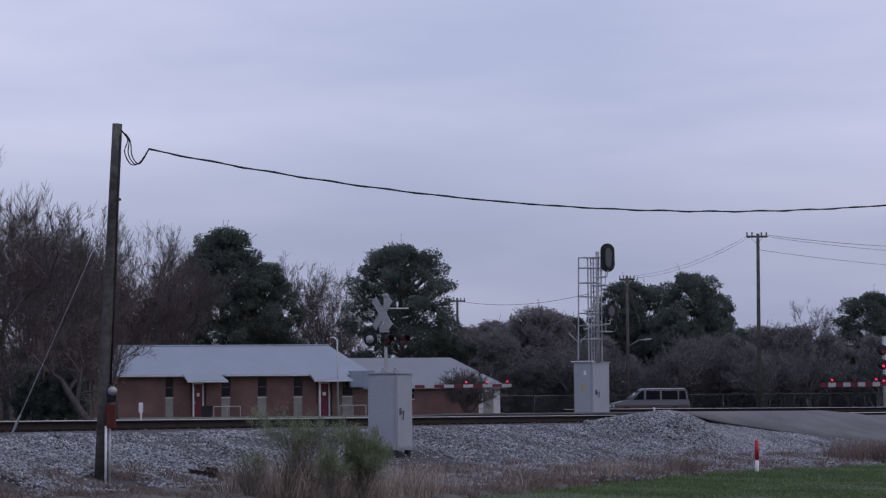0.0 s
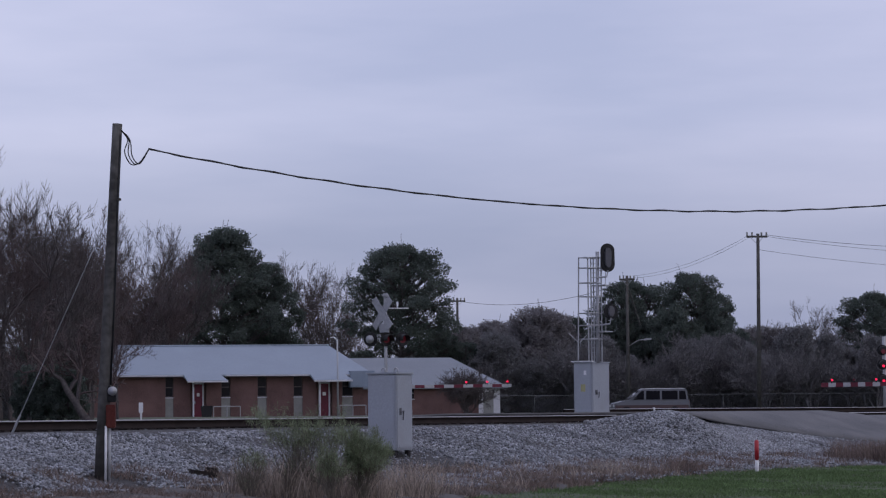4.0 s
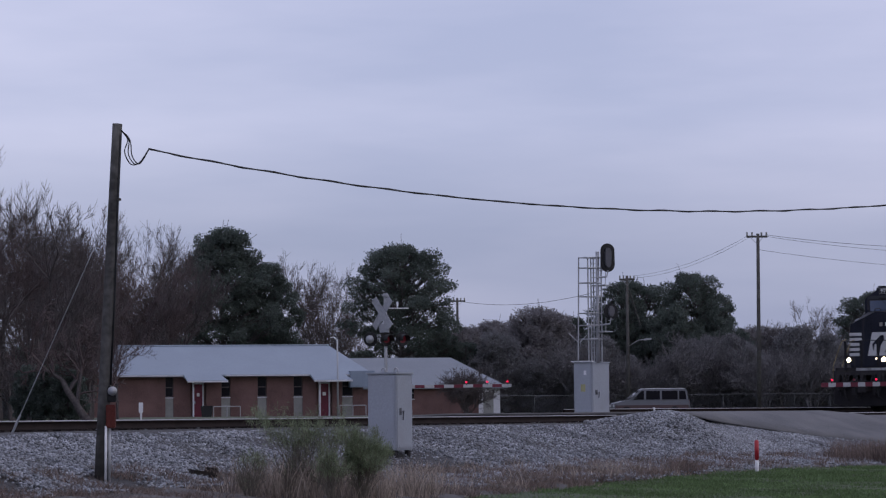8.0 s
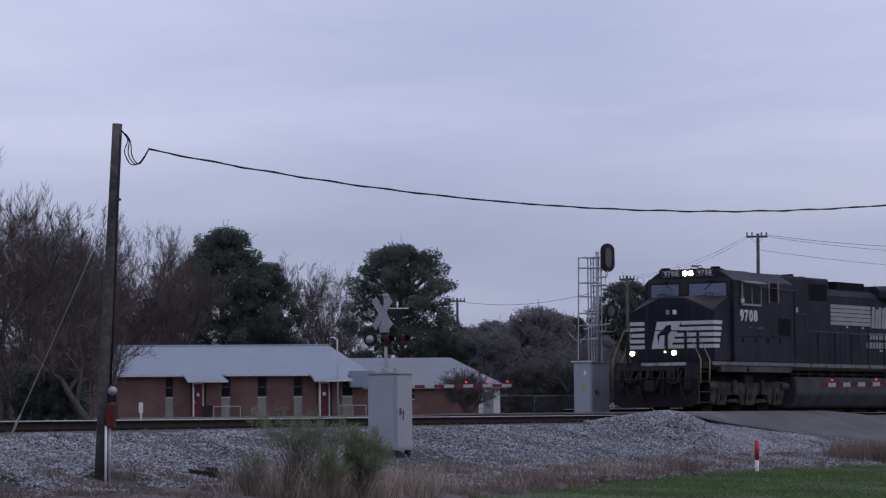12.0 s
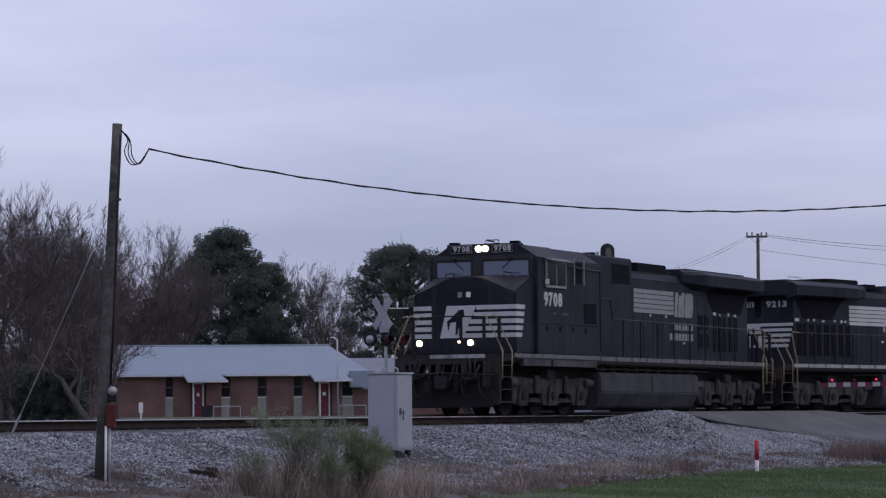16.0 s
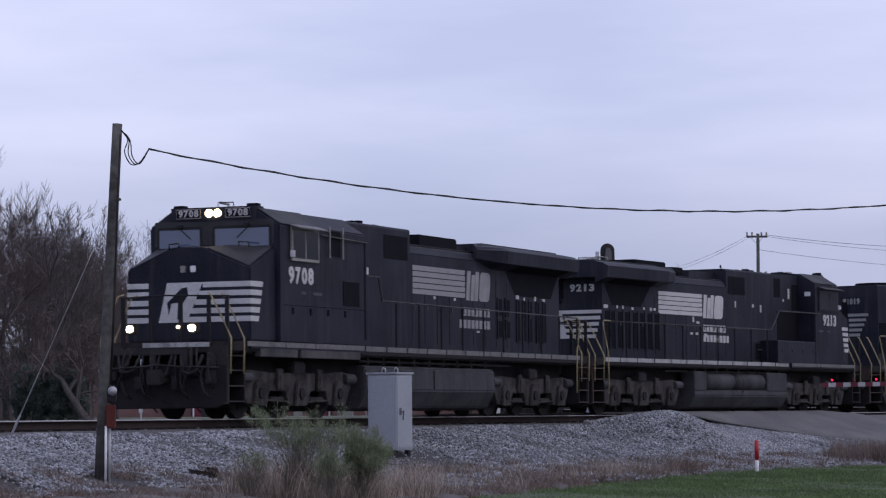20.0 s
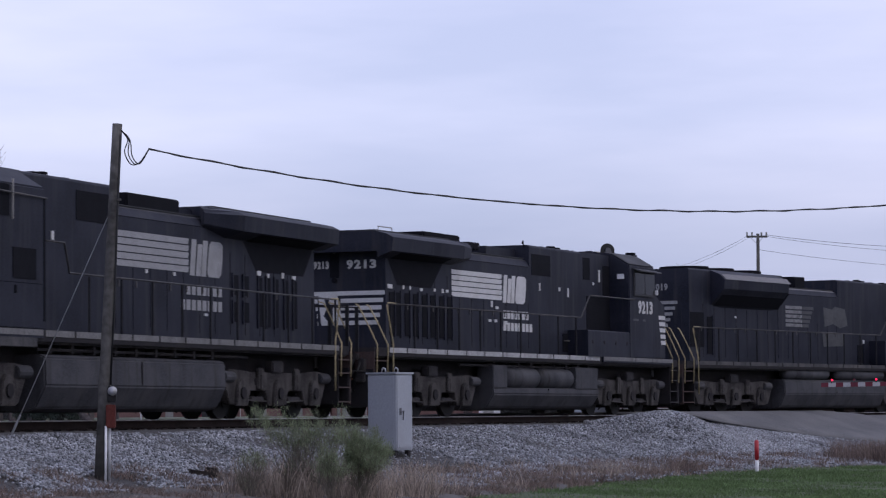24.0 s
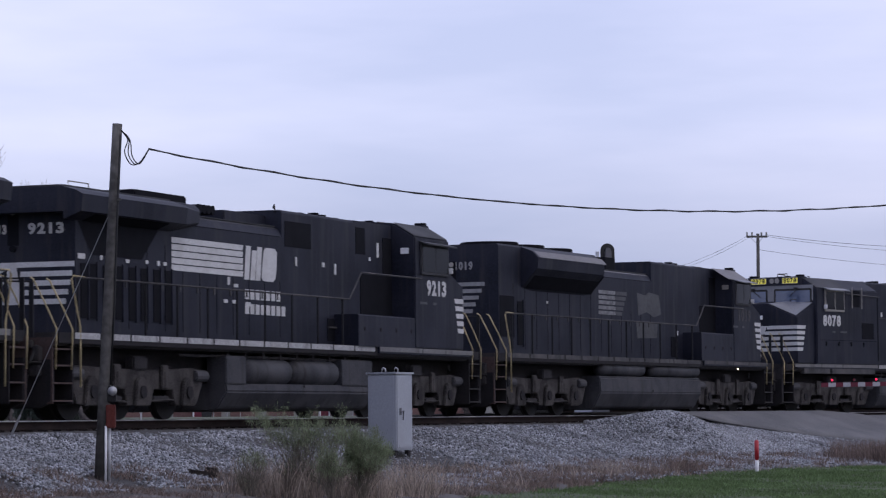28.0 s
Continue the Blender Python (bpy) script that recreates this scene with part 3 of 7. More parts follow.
# ---- signal with a caged ladder behind the track ----
def signal_mast():
    x, y = plan(4.70, 94.0)
    t = cabinet("railway_signal", pose(x, y, 0, 0, 0, math.degrees(YAW) - 90 - 38), 0.70, 0.98, -0.5, 1.66, "railway signal with caged ladder on an aluminium cabinet", 0, False, (0.4, 0.56))
    t["category"] = "signal"
    part("notice", box(-0.30, -0.20, -0.02, -0.0145, 1.28, 1.42), WHITE, t, "small white notice")
    part("notice", box(-0.42, -0.24, -0.02, -0.0145, 0.75, 0.98), mat("faded_yellow_sticker", (0.42, 0.40, 0.20), 0.7), t, "faded yellow sticker")
    part("vent_pipe", box(-0.75, 0.06, -0.07, 0.03, 1.70, 1.73), WHITE, t)
    r = Matrix.Rotation(radians(38), 4, "Z")

    def q(px, py, z):
        v = r @ Vector((px, py, 0))
        return (v.x - 0.02, v.y + 0.25, z)

    part("mast", tube([q(0.08, 0, 1.66), q(0.10, 0, 5.22)], 0.058, 12), GALV, t, "galvanised signal mast", True)
    left = -0.50
    for px, py in ((left, 0.0), (left + 0.28, -0.2), (left + 0.40, 0.3), (-0.02, 0.22), (0.22, 0.12)):
        top = 5.03 if px > left - 1 else 4.9
        part("cage_bar", tube([q(px - 0.05 * (px < -0.3), py, 1.70), q(px, py, top)], 0.023, 6), GALV, t)
    for z in (5.03, 4.70, 4.22, 3.78, 3.25, 2.86, 2.42):
        part("cage_hoop", tube([q(left, 0, z), q(left + 0.28, -0.2, z), q(0.08, -0.10, z), q(0.22, 0.12, z), q(-0.02, 0.22, z), q(left + 0.4, 0.3, z), q(left, 0, z)], 0.019, 5), GALV, t)
    for k in range(22):
        z = 1.85 + k * 0.15
        part("rung", tube([q(-0.10, 0.20, z), q(0.08, 0.16, z)], 0.010, 5), GALV, t)
    for z in (4.16, 2.68):
        part("platform", box(-0.25, 0.25, -0.02, 0.42, z - 0.04, z, 0.005), GALV, t, "grated steel platform").location = Vector(q(0.12, -0.05, 0))
    part("platform_rail", tube([q(0.34, -0.05, 4.16), q(0.36, -0.05, 4.62), q(0.10, -0.02, 4.62)], 0.014, 5), GALV, t)
    part("platform_rail", tube([q(0.34, -0.05, 2.68), q(0.36, -0.05, 3.45), q(0.10, -0.02, 3.45)], 0.014, 5), GALV, t)
    part("brace", tube([q(-0.85, 0.0, 2.62), q(-0.52, 0.0, 2.30)], 0.016, 5), GALV, t)
    part("brace", tube([q(-0.50, 0.0, 2.30), q(-0.30, 0.0, 2.52)], 0.016, 5), GALV, t)
    for z, full in ((5.02, True), (3.30, False)):
        c = Vector(q(0.42 if full else 0.50, -0.05, z))
        w, h = (0.235, 0.46) if full else (0.235, 0.25)
        outline = [(w * math.cos(a), (h - w) * (1 if math.sin(a) > 0 else -1) + w * math.sin(a)) for a in (math.pi * 2 * k / 28 for k in range(28))]
        head = part("signal_head", prism(outline, -0.03, 0.0, "y", 0.008), BLACK, t, "black oval signal backplate")
        head.location = c
        head.rotation_euler = (0, 0, radians(38 + 12))
        back_box = prism([(a * 0.42, b * 0.70) for a, b in outline], -0.16, -0.032, "y", 0.01)
        part("lamp_housing", back_box, ALU_LINE, head, "grey lamp housing")
        for k in ((-1, 0, 1) if full else (0,)):
            part("hood", drum((0, 0.0, k * 0.27), (0, 0.22, k * 0.27 - 0.03), 0.10, 14), BLACK, head)
        part("bracket", tube([(-0.02, -0.1, -h + 0.05), (-0.05, -0.08, -h - 0.15), (-0.35, 0.05, -h - 0.18)], 0.03, 6), GALV, head)
    return t


signal_mast()


# ---- crossing signals with gate arms ----
GREY_SIGN = mat("weathered_sign_sheet", (0.32, 0.325, 0.345), 0.6, var=0.2, fine=15, bump=0.03)


def flasher(t, x, y, z, turn, lit):
    f = part("flasher", drum((0, 0, 0), (0, 0.02, 0), 0.23, 24), BLACK, t, "round black flasher target")
    f.location, f.rotation_euler = (x, y, z), (0, 0, radians(turn))
    part("visor", prism([(0.15 * math.cos(a), 0.15 * math.sin(a)) for a in [math.pi * k / 8 for k in range(-1, 10)]] + [(0.135 * math.cos(a), 0.135 * math.sin(a)) for a in [math.pi * k / 8 for k in range(9, -2, -1)]], -0.24, 0.0, "y"), BLACK, f)
    part("lens", drum((0, -0.002, 0), (0, -0.02, 0), 0.125, 20), LED if lit else LED_DIM, f, "lit red lens" if lit else "dark red lens")
    part("lamp_back", drum((0, 0.02, 0), (0, 0.13, 0), 0.13, 16, 0.03), GALV, f, "pale lamp housing", True)


def gate_arm(t, a, b, bands, lamps, lit, thick=0.075):
    """A red and white banded arm from a to b, with lamps along it."""
    a, b = Vector(a), Vector(b)
    u = (b - a).normalized()
    side = u.cross(Vector((0, 0, 1))).normalized()
    n = bands
    for k in range(n):
        p0, p1 = a + (b - a) * (k / n), a + (b - a) * ((k + 1) / n)
        h0 = thick
        bm = hull([p0 - side * 0.02 - Vector((0, 0, h0)), p0 + side * 0.02 - Vector((0, 0, h0)), p0 + side * 0.02 + Vector((0, 0, h0)), p0 - side * 0.02 + Vector((0, 0, h0)),
                   p1 - side * 0.02 - Vector((0, 0, h0)), p1 + side * 0.02 - Vector((0, 0, h0)), p1 + side * 0.02 + Vector((0, 0, h0)), p1 - side * 0.02 + Vector((0, 0, h0))],
                  [(0, 1, 2, 3), (4, 5, 6, 7), (0, 1, 5, 4), (1, 2, 6, 5), (2, 3, 7, 6), (3, 0, 4, 7)])
        part("arm_band", bm, (DULL_RED, DULL_WHITE)[k % 2], t, ("red reflective band", "white reflective band")[k % 2])
    for k, on in zip(lamps, lit):
        p = a + (b - a) * k + Vector((0, 0, thick + 0.075))
        lamp = part("arm_lamp", drum(p - side * 0.05, p + side * 0.05, 0.030, 14), LED if on else LED_DIM, t, "lit red gate lamp" if on else "dim red gate lamp")
        part("lamp_foot", box(p.x - 0.02, p.x + 0.02, p.y - 0.02, p.y + 0.02, p.z - 0.10, p.z - 0.05), BLACK, lamp)


def far_crossing_signal():
    x, y = plan(-1.876, 95.0)
    t = thing("crossing_signal", pose(x, y, 0, 0, 0, math.degrees(YAW) - 90), "crossing signal with white crossbuck and lowered gate arm", "crossing signal")
    part("mast", tube([(0, 0, -0.6), (0, 0, 3.86)], 0.055, 12), GALV, t, "galvanised mast", True)
    part("junction_box", box(-0.12, 0.12, -0.1, 0.1, -0.5, 0.45, 0.02), GALV, t)
    part("mechanism", box(-0.30, 0.25, -0.25, 0.25, 0.45, 1.35, 0.04), GALV, t, "gate mechanism case")
    for s in (-1, 1):
        blade = part("crossbuck_blade", box(-0.61, 0.61, -0.012, 0.012, -0.135, 0.135, 0.004), GREY_SIGN, t, "white crossbuck blade")
        blade.matrix_basis = pose(-0.10, -0.07 - 0.03 * s, 3.34, 0, 0, -48) @ pose(0, 0, 0, 0, s * 48, 0)
    plate = part("track_sign", prism([(-0.22, 0.0), (0.22, 0.0), (0.28, 0.30), (-0.28, 0.30)], -0.012, 0.012, "y", 0.004), GREY_SIGN, t, "white sign plate")
    plate.matrix_basis = pose(-0.04, -0.07, 2.72, 0, 0, -48)
    part("bell", drum((0.0, 0, 3.86), (0.0, 0, 3.98), 0.12, 16, 0.04), GALV, t)
    part("cross_arm", tube([(-0.5, 0.0, 2.52), (0.56, 0.0, 2.52)], 0.03, 8), GALV, t)
    flasher(t, -0.48, -0.1, 2.50, 160, False)
    flasher(t, 0.02, -0.12, 2.50, 40, False)
    flasher(t, 0.54, -0.1, 2.50, 35, False)
    part("cross_arm", tube([(0.05, -0.1, 3.50), (0.75, 0.1, 3.50)], 0.018, 6), WHITE, t)
    gate_arm(t, (0.3, 0.0, 0.965), (4.05, 0.6, 0.985), 12, (0.61, 0.79, 0.965), (True, True, True), 0.05)
    return t


def near_crossing_signal():
    x, y = plan(17.97, 121.0)
    t = thing("crossing_signal", pose(x, y, 0, 0, 0, math.degrees(YAW) - 90), "crossing signal mast with lit red flashers beyond the track", "crossing signal")
    part("mast", tube([(0.10, 0, -0.6), (0.10, 0, 3.1)], 0.075, 12), GALV, t, "galvanised mast", True)
    part("mast_base", box(-0.12, 0.32, -0.22, 0.22, -0.6, 0.1, 0.02), GALV, t)
    part("cross_arm", tube([(-0.05, 0.02, 2.54), (0.5, 0.05, 2.54)], 0.035, 8), GALV, t)
    for z, on in ((2.54, False), (1.95, True), (1.34, True)):
        f = part("flasher", drum((0.0, -0.14, z), (0.0, -0.12, z), 0.22, 20), BLACK, t, "round black flasher target")
        part("visor", drum((0.0, -0.30, z + 0.02), (0.0, -0.14, z + 0.02), 0.13, 14, r1=0.15), BLACK, f)
        part("lens", drum((0.02, -0.315, z - 0.06), (0.02, -0.302, z - 0.06), 0.055 if on else 0.09, 16), LED if on else LED_DIM, f, "lit red lens" if on else "dark red lens")
    return t


def near_gate():
    x, y = plan(10.86, 85.0)
    t = thing("gate_arm", pose(x, y, 0, 0, 0, math.degrees(YAW) - 90), "lowered red and white crossing gate arm with lamps", "gate arm")
    gate_arm(t, (0, 0, 0.80), (6.36, -1.44, 0.84), 31, (0.048, 0.145, 0.242), (True, False, True), 0.062)
    part("mechanism", box(6.1, 6.6, -1.7, -1.2, 0.2, 1.2, 0.04), GALV, t, "gate mechanism case")
    part("mast", tube([(6.5, -1.45, -1.4), (6.5, -1.45, 3.2)], 0.06, 12), GALV, t)
    return t


far_crossing_signal()
near_crossing_signal()
near_gate()


# ---- marker post, small sign, debris ----
def marker_post():
    t = thing("marker_post", stand(7.43, 70.4), "red and white plastic cable marker post in the grass", "marker post")
    part("post", tube([(0, 0, -0.1), (0, 0, 0.28)], 0.045, 12), WHITE, t, "white lower post", True)
    part("cap", drum((0, 0, 0.28), (0, 0, 0.76), 0.052, 12, 0.02), RED, t, "red upper sleeve", True)


def small_sign():
    t = thing("trackside_sign", stand(-7.2, 70.0), "small blank white sign on a post beyond the track", "sign")
    part("post", box(-0.02, 0.02, -0.02, 0.02, -0.1, 0.75), WHITE, t)
    part("board", box(-0.05, 0.05, -0.04, -0.02, 0.62, 0.86, 0.004), WHITE, t, "blank white board")


def stake(r, d, lean, h, label):
    t = thing("stake", stand(r, d), label, "stake")
    part("shaft", tube([(0, 0, -0.1), (lean, 0, h)], 0.028, 6), WHITE, t)


marker_post()
small_sign()
def plank(s, p, turn, ln, label):
    x, y = on_line(s, p)
    t = thing("broken_plank", pose(float(x), float(y), float(np.interp(p, PROFILE_P, PROFILE_Z)) + 0.05, 4, 6, turn), label, "plank")
    part("board", prism([(-ln / 2, -0.05), (ln / 2 - 0.06, -0.06), (ln / 2, 0.0), (ln / 2 - 0.1, 0.05), (-ln / 2 + 0.05, 0.06)], -0.11, 0.11, "y", 0.01), TIE, t)


plank(45.9, 4.50, -30, 0.55, "dark broken plank lying on the ballast")
plank(46.6, 4.40, 20, 0.40, "dark splintered board lying on the ballast")
stake(6.62, 92.0, -0.10, 0.42, "leaning white stake beside the crossing")


# ---- brick building beyond the track ----
def brick_building():
    x, y = plan(-22.6, 184.5)
    t = thing("brick_building", pose(x, y, 0.0, 0, 0, math.degrees(YAW) - 90 + 14), "long low brick building with a pale metal roof", "building")
    W, D, E, R = 17.95, 9.0, 2.76, 4.69   # length, depth, eave and ridge heights

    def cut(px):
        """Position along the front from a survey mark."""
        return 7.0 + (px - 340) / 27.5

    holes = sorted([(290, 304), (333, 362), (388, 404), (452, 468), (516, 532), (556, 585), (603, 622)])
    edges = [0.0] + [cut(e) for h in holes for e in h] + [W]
    for a, b in zip(edges[0::2], edges[1::2]):
        part("wall", box(a, b, 0, 0.25, -0.2, E), BRICK_FAR, t, "red brick wall bay")
    part("back_wall", box(0, W, D - 0.25, D, -0.2, E), BRICK_FAR, t)
    for xa in (0, W - 0.25):
        part("end_wall", box(xa, xa + 0.25, 0.25, D - 0.25, -0.2, E), BRICK_FAR, t)
    # main roof: hipped at one end, with thickness
    o = 0.55
    part("roof", hull([(-o, -o, E), (W + o, -o, E), (W + o, D + o, E), (-o, D + o, E), (-o, D / 2, R), (W - 1.3, D / 2, R), (-o, -o, E - 0.1), (W + o, -o, E - 0.1), (W + o, D + o, E - 0.1), (-o, D + o, E - 0.1)],
                      [(0, 1, 5, 4), (1, 2, 5), (2, 3, 4, 5), (3, 0, 4), (9, 8, 7, 6), (0, 6, 7, 1), (1, 7, 8, 2), (2, 8, 9, 3), (3, 9, 6, 0)]), ROOF, t, "pale blue-grey metal roof")
    part("ridge_cap", tube([(-o, D / 2, R + 0.02), (W - 1.3, D / 2, R + 0.02)], 0.07, 6), ROOF, t)
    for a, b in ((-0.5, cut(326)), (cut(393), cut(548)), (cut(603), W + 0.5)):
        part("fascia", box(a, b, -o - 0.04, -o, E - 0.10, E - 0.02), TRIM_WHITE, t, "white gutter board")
        # Dark soffit: the shadow under the gutter board is put into its colour.
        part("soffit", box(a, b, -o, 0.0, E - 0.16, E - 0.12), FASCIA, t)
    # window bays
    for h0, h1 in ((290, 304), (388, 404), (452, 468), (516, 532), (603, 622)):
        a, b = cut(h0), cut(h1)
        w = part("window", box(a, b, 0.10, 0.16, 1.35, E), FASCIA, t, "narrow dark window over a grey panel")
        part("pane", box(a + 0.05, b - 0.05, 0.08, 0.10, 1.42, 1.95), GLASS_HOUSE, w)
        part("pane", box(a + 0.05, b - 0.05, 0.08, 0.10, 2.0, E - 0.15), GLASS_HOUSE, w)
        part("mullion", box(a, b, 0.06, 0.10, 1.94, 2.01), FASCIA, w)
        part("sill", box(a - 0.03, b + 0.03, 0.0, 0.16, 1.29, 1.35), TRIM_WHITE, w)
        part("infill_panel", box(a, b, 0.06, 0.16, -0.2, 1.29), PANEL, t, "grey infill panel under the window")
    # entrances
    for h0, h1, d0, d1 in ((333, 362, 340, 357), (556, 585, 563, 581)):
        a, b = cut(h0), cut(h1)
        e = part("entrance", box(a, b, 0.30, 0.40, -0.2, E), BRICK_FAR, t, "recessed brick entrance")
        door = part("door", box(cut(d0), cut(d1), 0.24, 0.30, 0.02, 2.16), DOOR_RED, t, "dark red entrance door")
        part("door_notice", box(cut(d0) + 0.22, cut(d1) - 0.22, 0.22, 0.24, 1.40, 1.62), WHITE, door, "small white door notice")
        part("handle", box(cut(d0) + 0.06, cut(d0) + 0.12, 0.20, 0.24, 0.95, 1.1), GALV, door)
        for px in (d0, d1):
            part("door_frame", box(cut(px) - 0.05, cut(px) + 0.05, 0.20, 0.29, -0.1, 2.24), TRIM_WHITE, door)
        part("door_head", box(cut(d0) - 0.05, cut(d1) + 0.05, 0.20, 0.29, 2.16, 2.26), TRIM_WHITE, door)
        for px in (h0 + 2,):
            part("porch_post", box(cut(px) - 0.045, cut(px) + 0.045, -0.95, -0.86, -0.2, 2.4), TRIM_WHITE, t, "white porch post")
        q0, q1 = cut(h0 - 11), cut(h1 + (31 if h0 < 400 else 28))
        k = (R - E) / (D / 2 + o) * 0.98
        part("porch_roof", hull([(q0, -1.5, E - k), (q1, -1.5, E - k), (q1 - 0.35, -o + 0.1, E + 0.05), (q0 - 0.1, -o + 0.1, E + 0.05), (q0, -1.5, E - k - 0.10), (q1, -1.5, E - k - 0.10), (q1 - 0.35, -o + 0.1, E - 0.08), (q0 - 0.1, -o + 0.1, E - 0.08)],
                                [(0, 1, 2, 3), (7, 6, 5, 4), (0, 4, 5, 1), (1, 5, 6, 2), (2, 6, 7, 3), (3, 7, 4, 0)]), ROOF, t, "pale sloping porch roof")
        part("porch_fascia", box(q0, q1, -1.54, -1.505, E - k - 0.12, E - k - 0.02), TRIM_WHITE, t, "white porch edge board")
        part("step", box(a - 0.3, b + 0.3, -1.2, 0.24, -0.2, 0.0), PANEL, t)
        part("porch_rail", tube([(b + 0.3, -0.9, 0.75), (b + 2.0, -0.9, 0.75)], 0.03, 5), GALV, t)
        for k in range(3):
            part("rail_post", tube([(b + 0.3 + k * 0.85, -0.9, -0.1), (b + 0.3 + k * 0.85, -0.9, 0.75)], 0.03, 5), GALV, t)
    part("wall_unit", box(W - 1.0, W + 0.6, -0.7, -0.1, 1.9, 2.95, 0.03), BLUE_GREY, t, "blue-grey canopy box")
    return t


def rear_wing():
    x, y = plan(-6.2, 216.0)
    t = thing("rear_building", pose(x, y, 0.0, 0, 0, math.degrees(YAW) - 90 + 8), "low brick building with a pale hipped roof", "building")
    W, D, E, R = 10.4, 9.0, 2.15, 4.40
    part("wall", box(0, 3.0, 0, 0.25, -0.3, E), BRICK_FAR, t)
    part("wall", box(4.0, W - 1.6, 0, 0.25, -0.3, E), BRICK_FAR, t)
    part("wall", box(3.0, 4.0, 0, 0.25, -0.3, 1.3), BRICK_FAR, t)
    w = part("window", box(3.0, 4.0, 0.12, 0.18, 1.3, E), GLASS_HOUSE, t, "small dark window")
    part("sill", box(2.95, 4.05, -0.04, 0.18, 1.24, 1.30), TRIM_WHITE, w)
    part("mullion", box(3.0, 4.0, 0.08, 0.12, 1.68, 1.74), TRIM_WHITE, w)
    part("side_wall", box(W - 1.6, W, 0, 0.2, -0.3, E), TRIM_WHITE, t, "white boarded wall")
    part("side_door", box(W - 1.25, W - 0.5, -0.05, 0.0, -0.25, 1.75), PANEL, t, "pale shed door")
    part("end_wall", box(W - 0.2, W, 0.2, D, -0.3, E), TRIM_WHITE, t)
    part("end_wall", box(0, 0.2, 0.25, D, -0.3, E), BRICK_FAR, t)
    part("back_wall", box(0.2, W - 0.2, D - 0.2, D, -0.3, E), BRICK_FAR, t)
    o = 0.5
    part("roof", hull([(-o, -o, E), (W + o, -o, E), (W + o, D + o, E), (-o, D + o, E), (-o, D / 2, R), (W - 3.0, D / 2, R), (-o, -o, E - 0.12), (W + o, -o, E - 0.12), (W + o, D + o, E - 0.12), (-o, D + o, E - 0.12)],
                      [(0, 1, 5, 4), (1, 2, 5), (2, 3, 4, 5), (3, 0, 4), (9, 8, 7, 6), (0, 6, 7, 1), (1, 7, 8, 2), (2, 8, 9, 3), (3, 9, 6, 0)]), ROOF_GREY, t, "grey metal hipped roof")
    return t


brick_building()
rear_wing()
wx, wy = plan(-30.0, 174.0)
walk_way = tagged(new("pavement", link_mesh("pavement", box(0, 48.0, 0, 3.0, -0.6, 0.085, 0.02), CONCRETE)), "pale concrete walk before the buildings", "pavement", kind="structure")
walk_way.matrix_basis = pose(wx, wy, 0, 0, 0, math.degrees(YAW) - 90)


def flagpole():
    t = thing("light_pole", stand(-6.75, 187.0), "slim white pole before the brick building", "pole")
    part("shaft", tube([(0, 0, -0.1), (-0.02, 0, 4.85)], 0.065, 8, r1=0.05), GALV, t, "", True)
    part("lamp_arm", tube([(-0.02, 0, 4.8), (-0.25, 0, 5.0), (-0.45, 0, 4.95)], 0.03, 6), WHITE, t, "", True)


flagpole()
bin_ = thing("waste_bin", stand(-14.7, 182.6), "dark waste bin beside the red door", "bin")
part("bin_body", prism([(-0.30, 0.0), (0.30, 0.0), (0.36, 0.62), (-0.36, 0.62)], -0.3, 0.3, "y", 0.03), BLACK, bin_)
part("bin_lid", box(-0.38, 0.38, -0.33, 0.33, 0.62, 0.68, 0.02), BLACK, bin_)


